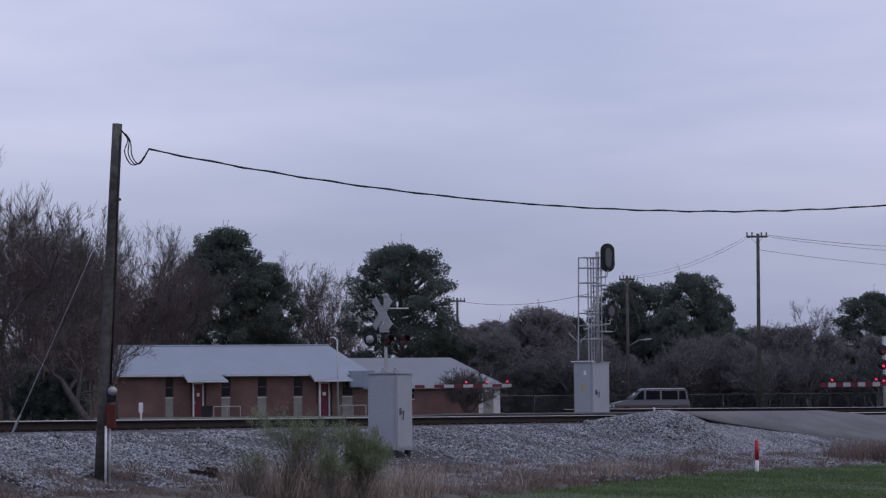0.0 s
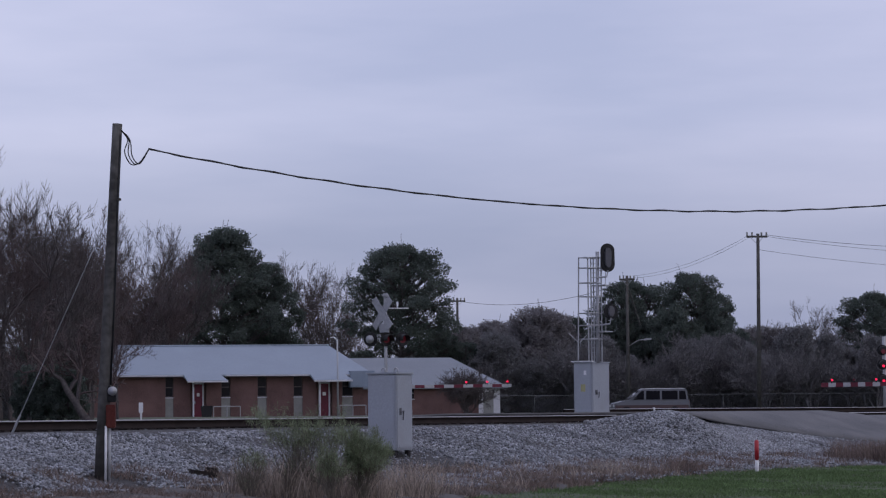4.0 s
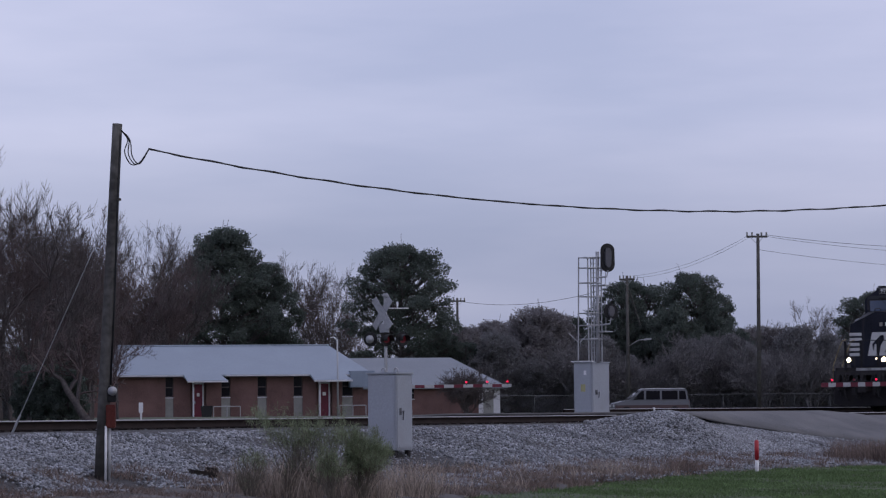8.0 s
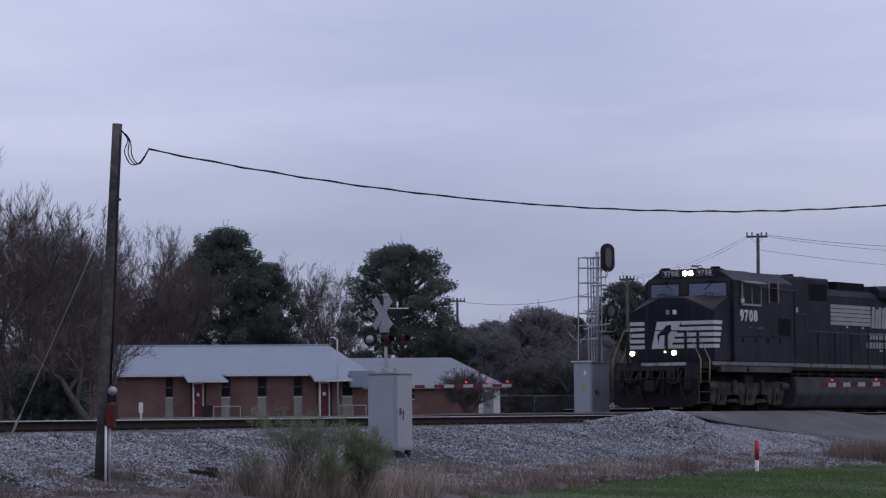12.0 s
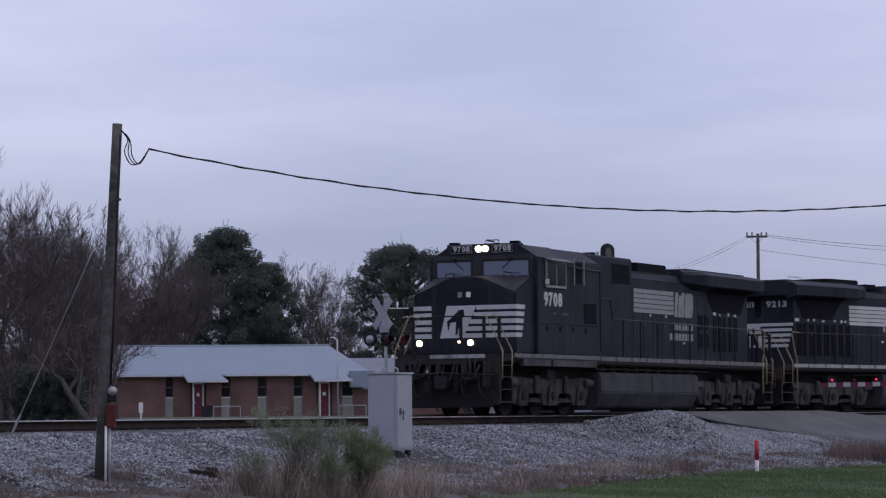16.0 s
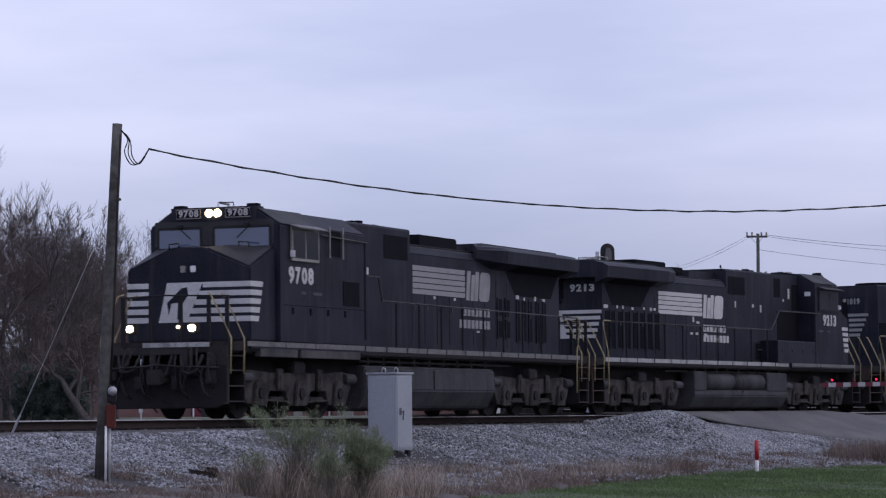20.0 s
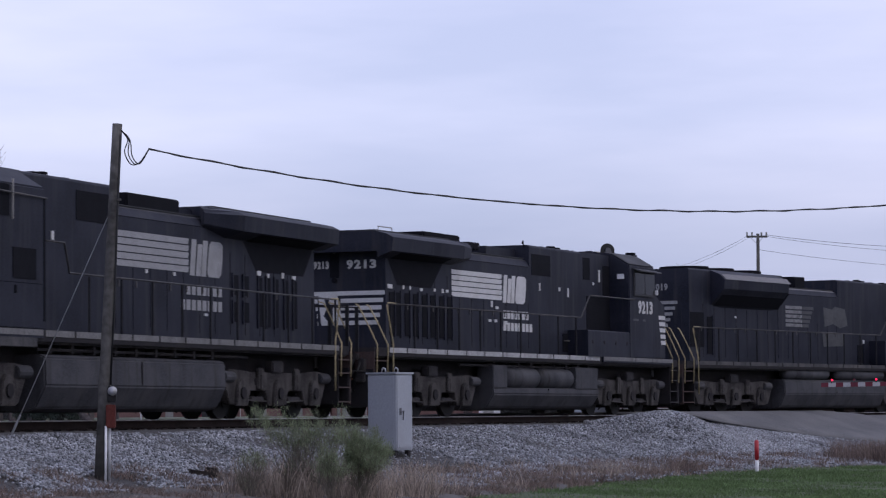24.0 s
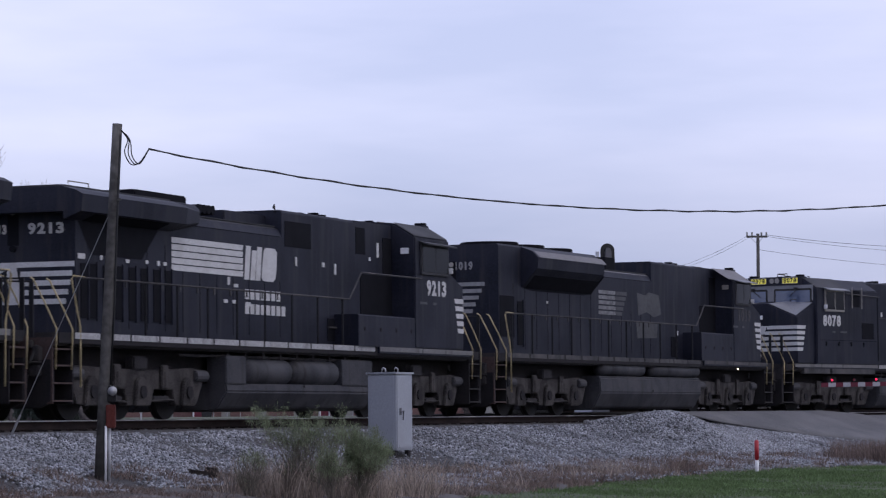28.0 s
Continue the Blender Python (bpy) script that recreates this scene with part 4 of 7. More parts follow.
# ---- van ----
def van():
    t = thing("van", stand(15.7, 226.0, 8, -0.12), "silver-grey passenger van parked behind the crossing", "van")
    lower = [(-2.95, 0.35), (2.9, 0.35), (2.95, 1.15), (2.85, 1.2), (-1.75, 1.2), (-2.2, 1.15), (-2.9, 0.95)]
    part("body", prism(lower, -0.98, 0.98, "y", 0.05), VAN_PAINT, t, "silver-grey lower body")
    part("rocker_panel", prism([(-2.9, 0.38), (2.85, 0.38), (2.85, 0.82), (-2.85, 0.82)], -0.99, -0.985, "y"), VAN_RED, t, "maroon lower panel")
    cabin = [(-1.8, 1.18), (2.86, 1.18), (2.74, 1.95), (2.6, 2.05), (-0.55, 2.05), (-0.8, 1.98)]
    part("cabin", prism(cabin, -0.92, 0.92, "y", 0.05), VAN_PAINT, t, "silver-grey upper body")
    part("roof", box(-0.55, 2.6, -0.86, 0.86, 2.04, 2.10, 0.02), WHITE, t, "pale van roof")
    for a in ([(-1.45, 1.24), (-0.62, 1.24), (-0.62, 1.90), (-0.82, 1.90)], [(-0.45, 1.24), (0.62, 1.24), (0.62, 1.90), (-0.45, 1.90)], [(0.78, 1.24), (2.0, 1.24), (2.0, 1.90), (0.78, 1.90)], [(2.12, 1.24), (2.68, 1.24), (2.60, 1.88), (2.12, 1.90)]):
        part("side_window", prism(a, -0.935, -0.92, "y"), GLASS_HOUSE, t, "dark side window")
    part("windscreen", hull([(-1.80, -0.8, 1.22), (-1.80, 0.8, 1.22), (-0.86, 0.76, 1.97), (-0.86, -0.76, 1.97)], [(0, 1, 2, 3)]), GLASS_HOUSE, t)
    for a in (-2.0, 1.75):
        for b in (-0.92, 0.92):
            w = part("wheel", drum((a, b - 0.11, 0.36), (a, b + 0.11, 0.36), 0.36, 20, 0.03), RUBBER, t, "black tyre")
            part("rim", drum((a, b - 0.12, 0.36), (a, b + 0.12, 0.36), 0.2, 14), GALV, w)
    part("bumper", box(-3.02, -2.9, -0.9, 0.9, 0.4, 0.6, 0.03), RUBBER, t)
    part("bumper", box(2.9, 3.02, -0.9, 0.9, 0.4, 0.6, 0.03), RUBBER, t)
    for b in (-0.75, 0.75):
        part("headlight", box(-2.97, -2.9, b - 0.15, b + 0.15, 0.7, 0.88, 0.02), WHITE, t)
        part("tail_light", box(2.9, 2.97, b - 0.1, b + 0.1, 0.8, 1.15, 0.02), RED, t)
    part("mirror", box(-1.35, -1.2, -1.15, -0.95, 1.25, 1.45, 0.02), BLACK, t)


van()


# ---- chain-link fence ----
def fence(r0, r1, d0, d1, h, label):
    x0, y0 = plan(r0, d0)
    x1, y1 = plan(r1, d1)
    n = max(2, int(math.hypot(x1 - x0, y1 - y0) / 3))
    t = thing("chain_link_fence", pose(x0, y0, 0.0), label, "fence")
    vec = Vector((x1 - x0, y1 - y0, 0))
    zs = [ground_z(x0 + vec.x * k / n, y0 + vec.y * k / n) for k in range(n + 1)]
    for k in range(n + 1):
        p = vec * (k / n)
        part("post", tube([(p.x, p.y, zs[k] - 0.1), (p.x, p.y, zs[k] + h)], 0.04, 6), FENCE, t)
    part("top_rail", tube([(vec.x * k / n, vec.y * k / n, zs[k] + h) for k in range(n + 1)], 0.03, 5), FENCE, t)
    bm = bmesh.new()
    u = vec.normalized()
    ln = vec.length
    z0 = sum(zs) / len(zs)
    for k in range(int(ln / 0.22)):
        a = k * 0.22
        for dn in (1, -1):
            p, q = u * a + Vector((0, 0, z0 + (0 if dn > 0 else h))), u * min(a + h * 0.9, ln) + Vector((0, 0, z0 + (h if dn > 0 else 0)))
            tube([p, q], 0.006, 3, bm)
    part("wire_mesh", bm, FENCE, t, "chain-link wire mesh")


fence(3.3, 11.2, 236, 240, 1.45, "chain-link fence beside the white shed")
fence(14.0, 38.0, 242, 246, 1.45, "chain-link fence behind the van")


# ---- distant utility poles and lines ----
def far_pole(r, d, h, arms, label, lamp=False, lean=0.0):
    t = thing("utility_pole", stand(r, d), label, "utility pole", "distant utility poles")
    part("post", tube([(0, 0, -0.2), (lean, 0, h)], 0.16, 10, r1=0.11), POLE, t, "weathered timber post", True)
    for z, w in arms:
        arm = part("cross_arm", box(-w, w, -0.06, 0.06, z - 0.07, z + 0.07), POLE, t, "timber cross arm")
        for k in (-0.92, -0.45, 0.45, 0.92):
            part("insulator", drum((k * w, 0, z + 0.07), (k * w, 0, z + 0.30), 0.06, 8), PANEL, arm)
        part("arm_brace", tube([(-w * 0.6, -0.08, z - 0.05), (0, -0.1, z - 0.5), (w * 0.6, -0.08, z - 0.05)], 0.02, 5), GALV, t)
    if lamp:
        part("lamp_arm", tube([(0.1, 0, 5.2), (0.8, 0, 5.65), (1.4, 0, 5.7)], 0.035, 6), GALV, t, "", True)
        part("lamp_head", prism([(1.3, 5.62), (1.85, 5.68), (1.85, 5.78), (1.35, 5.8)], -0.14, 0.14, "y", 0.02), GALV, t, "street lamp head")
        part("brace_cable", tube([(0.15, 0, 9.6), (1.0, 0, 6.8)], 0.05, 5), POLE, t)
    return t


far_pole(21.5, 201.5, 12.2, ((12.0, 0.72),), "tall weathered utility pole with a cross arm", lean=0.08)
far_pole(14.35, 230.0, 10.7, ((10.4, 0.6),), "weathered utility pole with a street lamp", lamp=True)
far_pole(1.3, 279.0, 11.0, ((10.7, 0.75),), "distant utility pole with a cross arm")


def line(a, b, sag, label, r=0.02):
    (r0, d0, z0), (r1, d1, z1) = a, b
    t = thing("power_line", Matrix.Identity(4), label, "power line", "distant power lines")
    pts = []
    for i in range(25):
        k = i / 24
        pts.append((*plan(r0 + (r1 - r0) * k, d0 + (d1 - d0) * k), z0 + (z1 - z0) * k - 4 * sag * k * (1 - k)))
    part("conductor", tube(pts, r, 4), WIRE, t)


line((22.1, 201.5, 12.2), (42, 205, 11.4), 0.45, "dark power line from the tall pole", 0.014)
line((22.1, 201.5, 12.1), (42, 207, 11.0), 0.45, "dark power line from the tall pole", 0.011)
line((21.5, 201.5, 11.2), (42, 207, 9.7), 0.35, "dark power line from the tall pole", 0.011)
line((20.9, 201.5, 12.15), (14.8, 230, 10.8), 0.5, "thin power line between the poles", 0.009)
line((21.0, 201.5, 12.05), (13.9, 230, 10.6), 0.7, "thin power line between the poles", 0.009)
line((1.3, 279, 10.9), (14.0, 230, 10.2), 0.9, "thin power line between the poles", 0.018)


# ---- trees ----
def limbs_mesh(name, segs, material):
    """Tapered three-sided branches from rows of (x0, y0, z0, x1, y1, z1, r0, r1)."""
    s = np.array(segs)
    a, b, r0, r1 = s[:, 0:3], s[:, 3:6], s[:, 6], s[:, 7]
    d = b - a
    d /= np.linalg.norm(d, axis=1)[:, None] + 1e-9
    ref = np.where(np.abs(d[:, 2:3]) > 0.9, np.array([[1.0, 0, 0]]), np.array([[0, 0, 1.0]]))
    u = np.cross(d, ref)
    u /= np.linalg.norm(u, axis=1)[:, None]
    w = np.cross(d, u)
    v = np.empty((len(s), 6, 3))
    for k in range(3):
        c, n = math.cos(2.0944 * k), math.sin(2.0944 * k)
        v[:, k] = a + (c * u + n * w) * r0[:, None]
        v[:, 3 + k] = b + (c * u + n * w) * r1[:, None]
    base = np.arange(len(s))[:, None] * 6
    q = np.concatenate([base + np.array([k, (k + 1) % 3, 3 + (k + 1) % 3, 3 + k]) for k in range(3)])
    return raw_mesh(name, v.reshape(-1, 3), q, material)


def leaves_mesh(name, centres, size, material, rng, flat=0.5, per=1, slim=0.28):
    """Loose triangular leaves or needle tufts round the centres."""
    c = np.repeat(np.asarray(centres), per, axis=0)
    n = len(c)
    u = rng.normal(size=(n, 3))
    u[:, 2] *= flat
    u /= np.linalg.norm(u, axis=1)[:, None] + 1e-9
    w = np.cross(u, rng.normal(size=(n, 3)))
    w /= np.linalg.norm(w, axis=1)[:, None] + 1e-9
    ln = size * rng.uniform(0.55, 1.3, n)[:, None]
    p = c + rng.normal(size=(n, 3)) * size * (0.55 if per > 1 else 0)
    v = np.stack([p - w * ln * slim, p + w * ln * slim, p + u * ln], 1).reshape(-1, 3)
    return raw_mesh(name, v, np.arange(n * 3).reshape(-1, 3), material)


def grow(rng, height, spread, levels=5, trunk=0.16, fork=0.28, upward=0.35, twist=0.5, lean=(0, 0), kids=(3, 5), thin=0.02):
    """Branch rows for a leafless crown."""
    segs, tips = [], []

    def limb(p, d, ln, r, lev):
        n = 4 if lev < 2 else 3
        at = [p]
        for i in range(n):
            d = d + rng.normal(size=3) * 0.12 * twist
            d[2] += 0.05 * upward
            d /= np.linalg.norm(d)
            q = p + d * ln / n
            r1 = max(r * (1 - 0.5 * (i + 1) / n), thin * 0.5)
            segs.append((*p, *q, max(r * (1 - 0.5 * i / n), thin * 0.5), r1))
            p = q
            at.append(q)
        if lev == levels:
            tips.append(p)
            return
        for _ in range(int(rng.integers(kids[0], kids[1] + 1))):
            k = int(rng.integers(1 if lev else 2, n + 1))
            side = rng.normal(size=3)
            side -= side.dot(d) * d
            side /= np.linalg.norm(side)
            nd = d * rng.uniform(0.4, 1.0) + side * spread * rng.uniform(0.6, 1.2)
            nd[2] += upward * rng.uniform(0.1, 0.6)
            nd /= np.linalg.norm(nd)
            limb(at[k], nd, ln * rng.uniform(0.52, 0.78), max(r * rng.uniform(0.40, 0.6), thin), lev + 1)

    d0 = np.array([lean[0], lean[1], 1.0])
    limb(np.array([0.0, 0, -0.2]), d0 / np.linalg.norm(d0), height * fork, trunk, 0)
    s = np.array(segs)
    k = height / max(s[:, 5].max(), 0.1)
    s[:, :6] *= k
    return s, np.array(tips) * k


BARE = []
for seed in range(5):
    g = np.random.default_rng(100 + seed)
    rows, _tips = grow(g, 10.0, 0.55 + 0.08 * (seed % 3), 6, 0.16, 0.26, 0.8, 0.5, kids=(3, 5) if seed in (1, 3) else (3, 4), thin=0.009)
    BARE.append((limbs_mesh("limbs", rows[rows[:, 6] < 0.1], BARK_RED if seed in (0, 3) else BARK), limbs_mesh("trunk", rows[rows[:, 6] >= 0.1], BARK)))


def bare_tree(r, d, h, kind, turn, label, wide=1.0):
    t = thing("bare_tree", stand(r, d, turn), label, "tree", "leafless trees")
    for name, me in zip(("crown", "trunk"), BARE[kind]):
        ob = new(name, me)
        ob.parent = t
        ob.scale = (h / 10 * wide, h / 10 * wide, h / 10)
    return t


def crown_points(rng, blobs, n):
    """Points near the skin of overlapping lumps (x, y, z, radius, height)."""
    out = []
    vol = np.array([b[3] ** 2 for b in blobs])
    for b, k in zip(blobs, (n * vol / vol.sum()).astype(int)):
        u = rng.normal(size=(k, 3))
        u /= np.linalg.norm(u, axis=1)[:, None]
        rad = rng.uniform(0.45, 1.0, k)[:, None] ** 0.5
        out.append(np.array(b[:3]) + u * rad * np.array([b[3], b[3], b[4]]))
    return np.concatenate(out)


def leafy(seed, h, w, base, lumps, n, size, material, conical=0.0, trunk=0.28, lump=0.12):
    """A crown of many small tufts on limbs: returns the meshes for (crown, limbs)."""
    g = np.random.default_rng(seed)
    blobs, rows = [], []
    z = -0.2
    bend = g.normal(size=2) * 0.03
    steps = 8
    axis = [np.array([bend[0] * h * (k / steps) ** 2, bend[1] * h * (k / steps) ** 2, z + (h * 0.93 - z) * k / steps]) for k in range(steps + 1)]
    for k in range(steps):
        rows.append((*axis[k], *axis[k + 1], trunk * (1 - 0.1 * k), trunk * (1 - 0.1 * (k + 1))))
    for i in range(lumps):
        f = base + (0.985 - base) * ((i + g.uniform(0, 1)) / lumps) ** 0.85
        u = (f - base) / (1 - base)
        dome = math.sqrt(max(0.04, 1 - max(0.0, (u - 0.42) / 0.60) ** 2)) * (0.72 + 0.28 * min(1.0, u / 0.3))
        reach = w / 2 * (1 - conical * u) * dome
        a = i * 2.39996 + g.uniform(-0.5, 0.5)
        rr = reach * math.sqrt(g.uniform(0.08, 1.0)) * g.uniform(0.85, 1.08)
        root = axis[min(steps, int(max(f - 0.02, 0.05) * steps))]
        p = np.array([root[0] + math.cos(a) * rr, root[1] + math.sin(a) * rr, f * h])
        s = g.uniform(0.5, 1.3) * w * lump
        blobs.append((*p, s, s * g.uniform(0.38, 0.6)))
        m = root + (p - root) * 0.55 + np.array([0, 0, -0.2])
        rows.append((*root, *m, trunk * 0.30, trunk * 0.18))
        rows.append((*m, *p, trunk * 0.18, 0.03))
        for _k in range(3):
            q = p + g.normal(size=3) * s * 0.6
            rows.append((*m, *q, trunk * 0.10, 0.02))
    pts = crown_points(g, blobs, n)
    return leaves_mesh("crown", pts, size, material, g, 0.8, 5), limbs_mesh("limbs", rows, BARK)


PINE_WIDE = leafy(11, 16.0, 11.8, 0.10, 190, 14000, 0.22, NEEDLE, 0.30, 0.34, 0.082)
PINE_ROUND = leafy(12, 14.5, 10.4, 0.36, 140, 9800, 0.20, NEEDLE, 0.16, 0.30, 0.088)
PINE_TALL = leafy(13, 12.5, 7.0, 0.30, 80, 5200, 0.20, NEEDLE, 0.1, 0.26, 0.10)
OAK = leafy(14, 8.5, 7.5, 0.16, 110, 6500, 0.22, HAZE_LEAF, 0.1, 0.28)
CEDAR = leafy(15, 7.0, 6.0, 0.05, 170, 8000, 0.17, EVERGREEN, 0.15, 0.2)

HOLLY = leafy(16, 7.0, 6.0, 0.05, 100, 5000, 0.24, NEEDLE, 0.15, 0.2)


def leafy_tree(name, meshes, base_h, r, d, h, turn, label, wide=1.0):
    t = thing(name, stand(r, d, turn), label, "bush" if "bush" in name else "tree", {"pine_tree": "pines of the wood", "oak_tree": "oaks of the wood", "cedar_bush": "evergreen bushes"}[name])
    for part_name, me in zip(("crown", "trunk"), meshes):
        ob = new(part_name, me)
        ob.parent = t
        k = h / base_h
        ob.scale = (k * wide, k * wide, k)
    return t


# bare trees beyond the track
for r, d, h, k, turn, wide in ((-19.6, 124, 11.5, 0, 190, 0.9), (-16.6, 119, 9.6, 1, 80, 1.1), (-17.9, 128, 9.2, 3, 200, 1.15), (-15.1, 126, 9.0, 2, 150, 0.9), (-22.2, 216, 14.6, 4, 30, 0.8),
                              (-24.4, 220, 15.0, 0, 250, 0.8), (-20.4, 222, 13.6, 2, 70, 0.7), (-26.6, 217, 15.4, 1, 170, 0.8), (-17.2, 133, 9.8, 0, 330, 0.9), (-19.0, 140, 11.4, 2, 45, 0.9), (-16.2, 141, 9.6, 3, 260, 0.9), (-21.4, 138, 11.0, 1, 215, 0.9), (-18.2, 121, 8.0, 4, 140, 1.0), (-15.6, 130, 7.4, 0, 20, 0.9), (-18.6, 112, 6.4, 3, 310, 1.1), (-20.5, 116, 8.2, 2, 60, 1.2), (-16.0, 134, 8.0, 0, 120, 1.0), (-14.4, 118, 6.8, 1, 290, 0.9), (-22.5, 121, 10.4, 4, 100, 1.1), (-23.5, 150, 10.5, 0, 15, 1.2), (-20.8, 152, 9.8, 2, 77, 1.2), (-18.4, 149, 8.4, 3, 170, 1.1), (-25.6, 156, 11.5, 1, 230, 1.2), (-22.0, 158, 10.2, 4, 300, 1.2), (-17.0, 146, 7.8, 0, 90, 1.0), (-21.6, 206, 12.8, 0, 35, 0.9), (-20.0, 209, 12.0, 3, 160, 0.9), (-18.4, 205, 10.8, 1, 280, 0.9), (-23.4, 204, 13.4, 2, 110, 0.9), (-19.2, 212, 11.6, 4, 20, 0.9), (-14.6, 132, 6.4, 3, 240, 0.8), (-21.4, 128, 12.0, 0, 330, 0.8), (-20.6, 134, 10.8, 3, 85, 0.9), (-24.6, 208, 11.4, 3, 75, 1.3), (-22.6, 211, 12.2, 0, 140, 1.3), (-21.0, 207, 10.2, 3, 255, 1.3), (-19.6, 206, 9.4, 0, 310, 1.2), (-25.6, 212, 12.0, 0, 20, 1.3), (-20.4, 214, 10.8, 3, 190, 1.2), (-12.75, 112, 3.9, 0, 60, 1.5)):
    bare_tree(r, d, h, k, turn, "leafless tree with a dense tangle of reddish twigs", wide)
for r, d, h, k, turn, wide in ((-12.0, 272, 15.4, 1, 0, 0.8), (-10.2, 276, 14.6, 2, 140, 0.75), (-13.6, 282, 14.0, 4, 60, 0.8), (-11.2, 279, 14.8, 0, 230, 0.8), (-8.8, 284, 12.4, 3, 20, 0.7)):
    bare_tree(r, d, h, k, turn, "tall leafless tree against the sky", wide)
for r, d, h, k, turn, wide in ((33.0, 262, 10.2, 1, 40, 0.9), (36.2, 266, 9.6, 2, 90, 0.9), (29.6, 268, 8.4, 4, 10, 0.9), (31.2, 258, 7.8, 0, 200, 1.0)):
    bare_tree(r, d, h, k, turn, "pale leafless tree at the edge of the wood", wide)

# low bare thicket under the trees
for i, (r, d, h, k, turn) in enumerate(((-20.0, 110, 3.6, 0, 0), (-18.2, 113, 3.2, 1, 60), (-17.0, 116, 3.8, 2, 120), (-19.2, 118, 4.4, 3, 10), (-21.5, 114, 4.2, 4, 80), (-16.3, 120, 3.4, 0, 200), (-17.8, 122, 4.6, 1, 290), (-15.8, 125, 3.0, 3, 150), (-20.6, 124, 5.0, 2, 15), (-18.8, 128, 5.4, 4, 220))):
    bare_tree(r, d, h, k, turn, "tangled leafless bush under the trees", 1.7)

# leaning trunk before the building
g = np.random.default_rng(5)
rows, _tips = grow(g, 4.6, 0.9, 5, 0.20, 0.42, 0.12, 0.9, lean=(-0.6, 0.1), kids=(3, 5), thin=0.016)
lt = thing("leaning_tree", stand(-12.85, 108), "dark leaning leafless tree with drooping twigs", "tree")
for nm, me in (("crown", limbs_mesh("limbs", rows[rows[:, 6] < 0.08], BARK_RED)), ("trunk", limbs_mesh("trunk", rows[rows[:, 6] >= 0.08], BARK))):
    ob = new(nm, me)
    ob.parent = lt

leafy_tree("pine_tree", PINE_WIDE, 16.0, -19.4, 258, 16.4, 0, "broad dark green pine behind the brick building")
leafy_tree("pine_tree", PINE_WIDE, 16.0, -15.6, 262, 13.6, 120, "broad dark green pine behind the brick building", 0.8)
leafy_tree("pine_tree", PINE_ROUND, 14.5, -3.6, 250, 14.4, 40, "round-crowned dark pine rising over the roofs")
for r, d, h, turn, wide in ((0.2, 256, 7.6, 200, 0.9), (-1.2, 259, 7.0, 60, 1.1), (-7.0, 258, 5.6, 310, 1.1), (1.6, 255, 6.2, 120, 1.0)):
    leafy_tree("pine_tree", PINE_TALL, 12.5, r, d, h, turn, "low dark pine at the edge of the wood", wide)
leafy_tree("pine_tree", PINE_ROUND, 14.5, 22.3, 262, 12.3, 150, "dark round-topped pine in the wood", 0.85)
leafy_tree("pine_tree", PINE_TALL, 12.5, 15.3, 264, 11.7, 10, "dark pine beside the street lamp")
leafy_tree("pine_tree", PINE_TALL, 12.5, 17.6, 270, 11.6, 90, "dark pine in the wood")
leafy_tree("pine_tree", PINE_TALL, 12.5, 25.3, 268, 10.6, 270, "dark pine in the wood", 0.8)
leafy_tree("pine_tree", PINE_TALL, 12.5, 12.2, 272, 8.8, 300, "dark pine in the wood", 0.8)
leafy_tree("pine_tree", PINE_ROUND, 14.5, 38.4, 264, 10.5, 220, "flat-topped pine at the edge of the wood", 1.05)
leafy_tree("oak_tree", OAK, 8.5, 8.4, 262, 9.2, 0, "round oak paled to the grey of the haze", 1.0)
leafy_tree("oak_tree", OAK, 8.5, 4.4, 268, 8.2, 100, "round oak paled to the grey of the haze", 1.05)
leafy_tree("oak_tree", OAK, 8.5, 1.6, 262, 7.6, 200, "oak paled to the grey of the haze", 1.0)
leafy_tree("oak_tree", OAK, 8.5, 29.0, 270, 7.6, 60, "oak paled to the grey of the haze", 1.1)

# dark understorey at the wood's edge
g = np.random.default_rng(21)
for i in range(26):
    r = -3 + i * 1.82 + g.uniform(-0.6, 0.6)
    leafy_tree("cedar_bush", CEDAR, 7.0, r, 272 + g.uniform(-6, 6), g.uniform(4.6, 6.6), g.uniform(0, 360), "grey evergreen bush in the understorey", g.uniform(0.9, 1.25))
for r, d, h, wd in ((-14.7, 110, 2.2, 0.9), (-13.9, 109, 1.9, 1.0), (-15.5, 111, 2.1, 0.9)):
    leafy_tree("cedar_bush", HOLLY, 7.0, r, d, h, d * 7 % 360, "dark green holly bush beside the brick building", wd)
for i in range(5):
    leafy_tree("cedar_bush", HOLLY, 7.0, -24.2 + i * 1.2 + g.uniform(-0.4, 0.4), 152 + g.uniform(-4, 4), g.uniform(2.4, 4.4), g.uniform(0, 360), "dark evergreen bush under bare trees", g.uniform(0.7, 1.1))
for i in range(4):
    leafy_tree("cedar_bush", CEDAR, 7.0, -25.5 + i * 1.7, 146 + g.uniform(-5, 5), g.uniform(2.6, 3.8) if i > 2 else g.uniform(3.4, 4.6), g.uniform(0, 360), "dark evergreen bush under bare trees", g.uniform(0.8, 1.1))

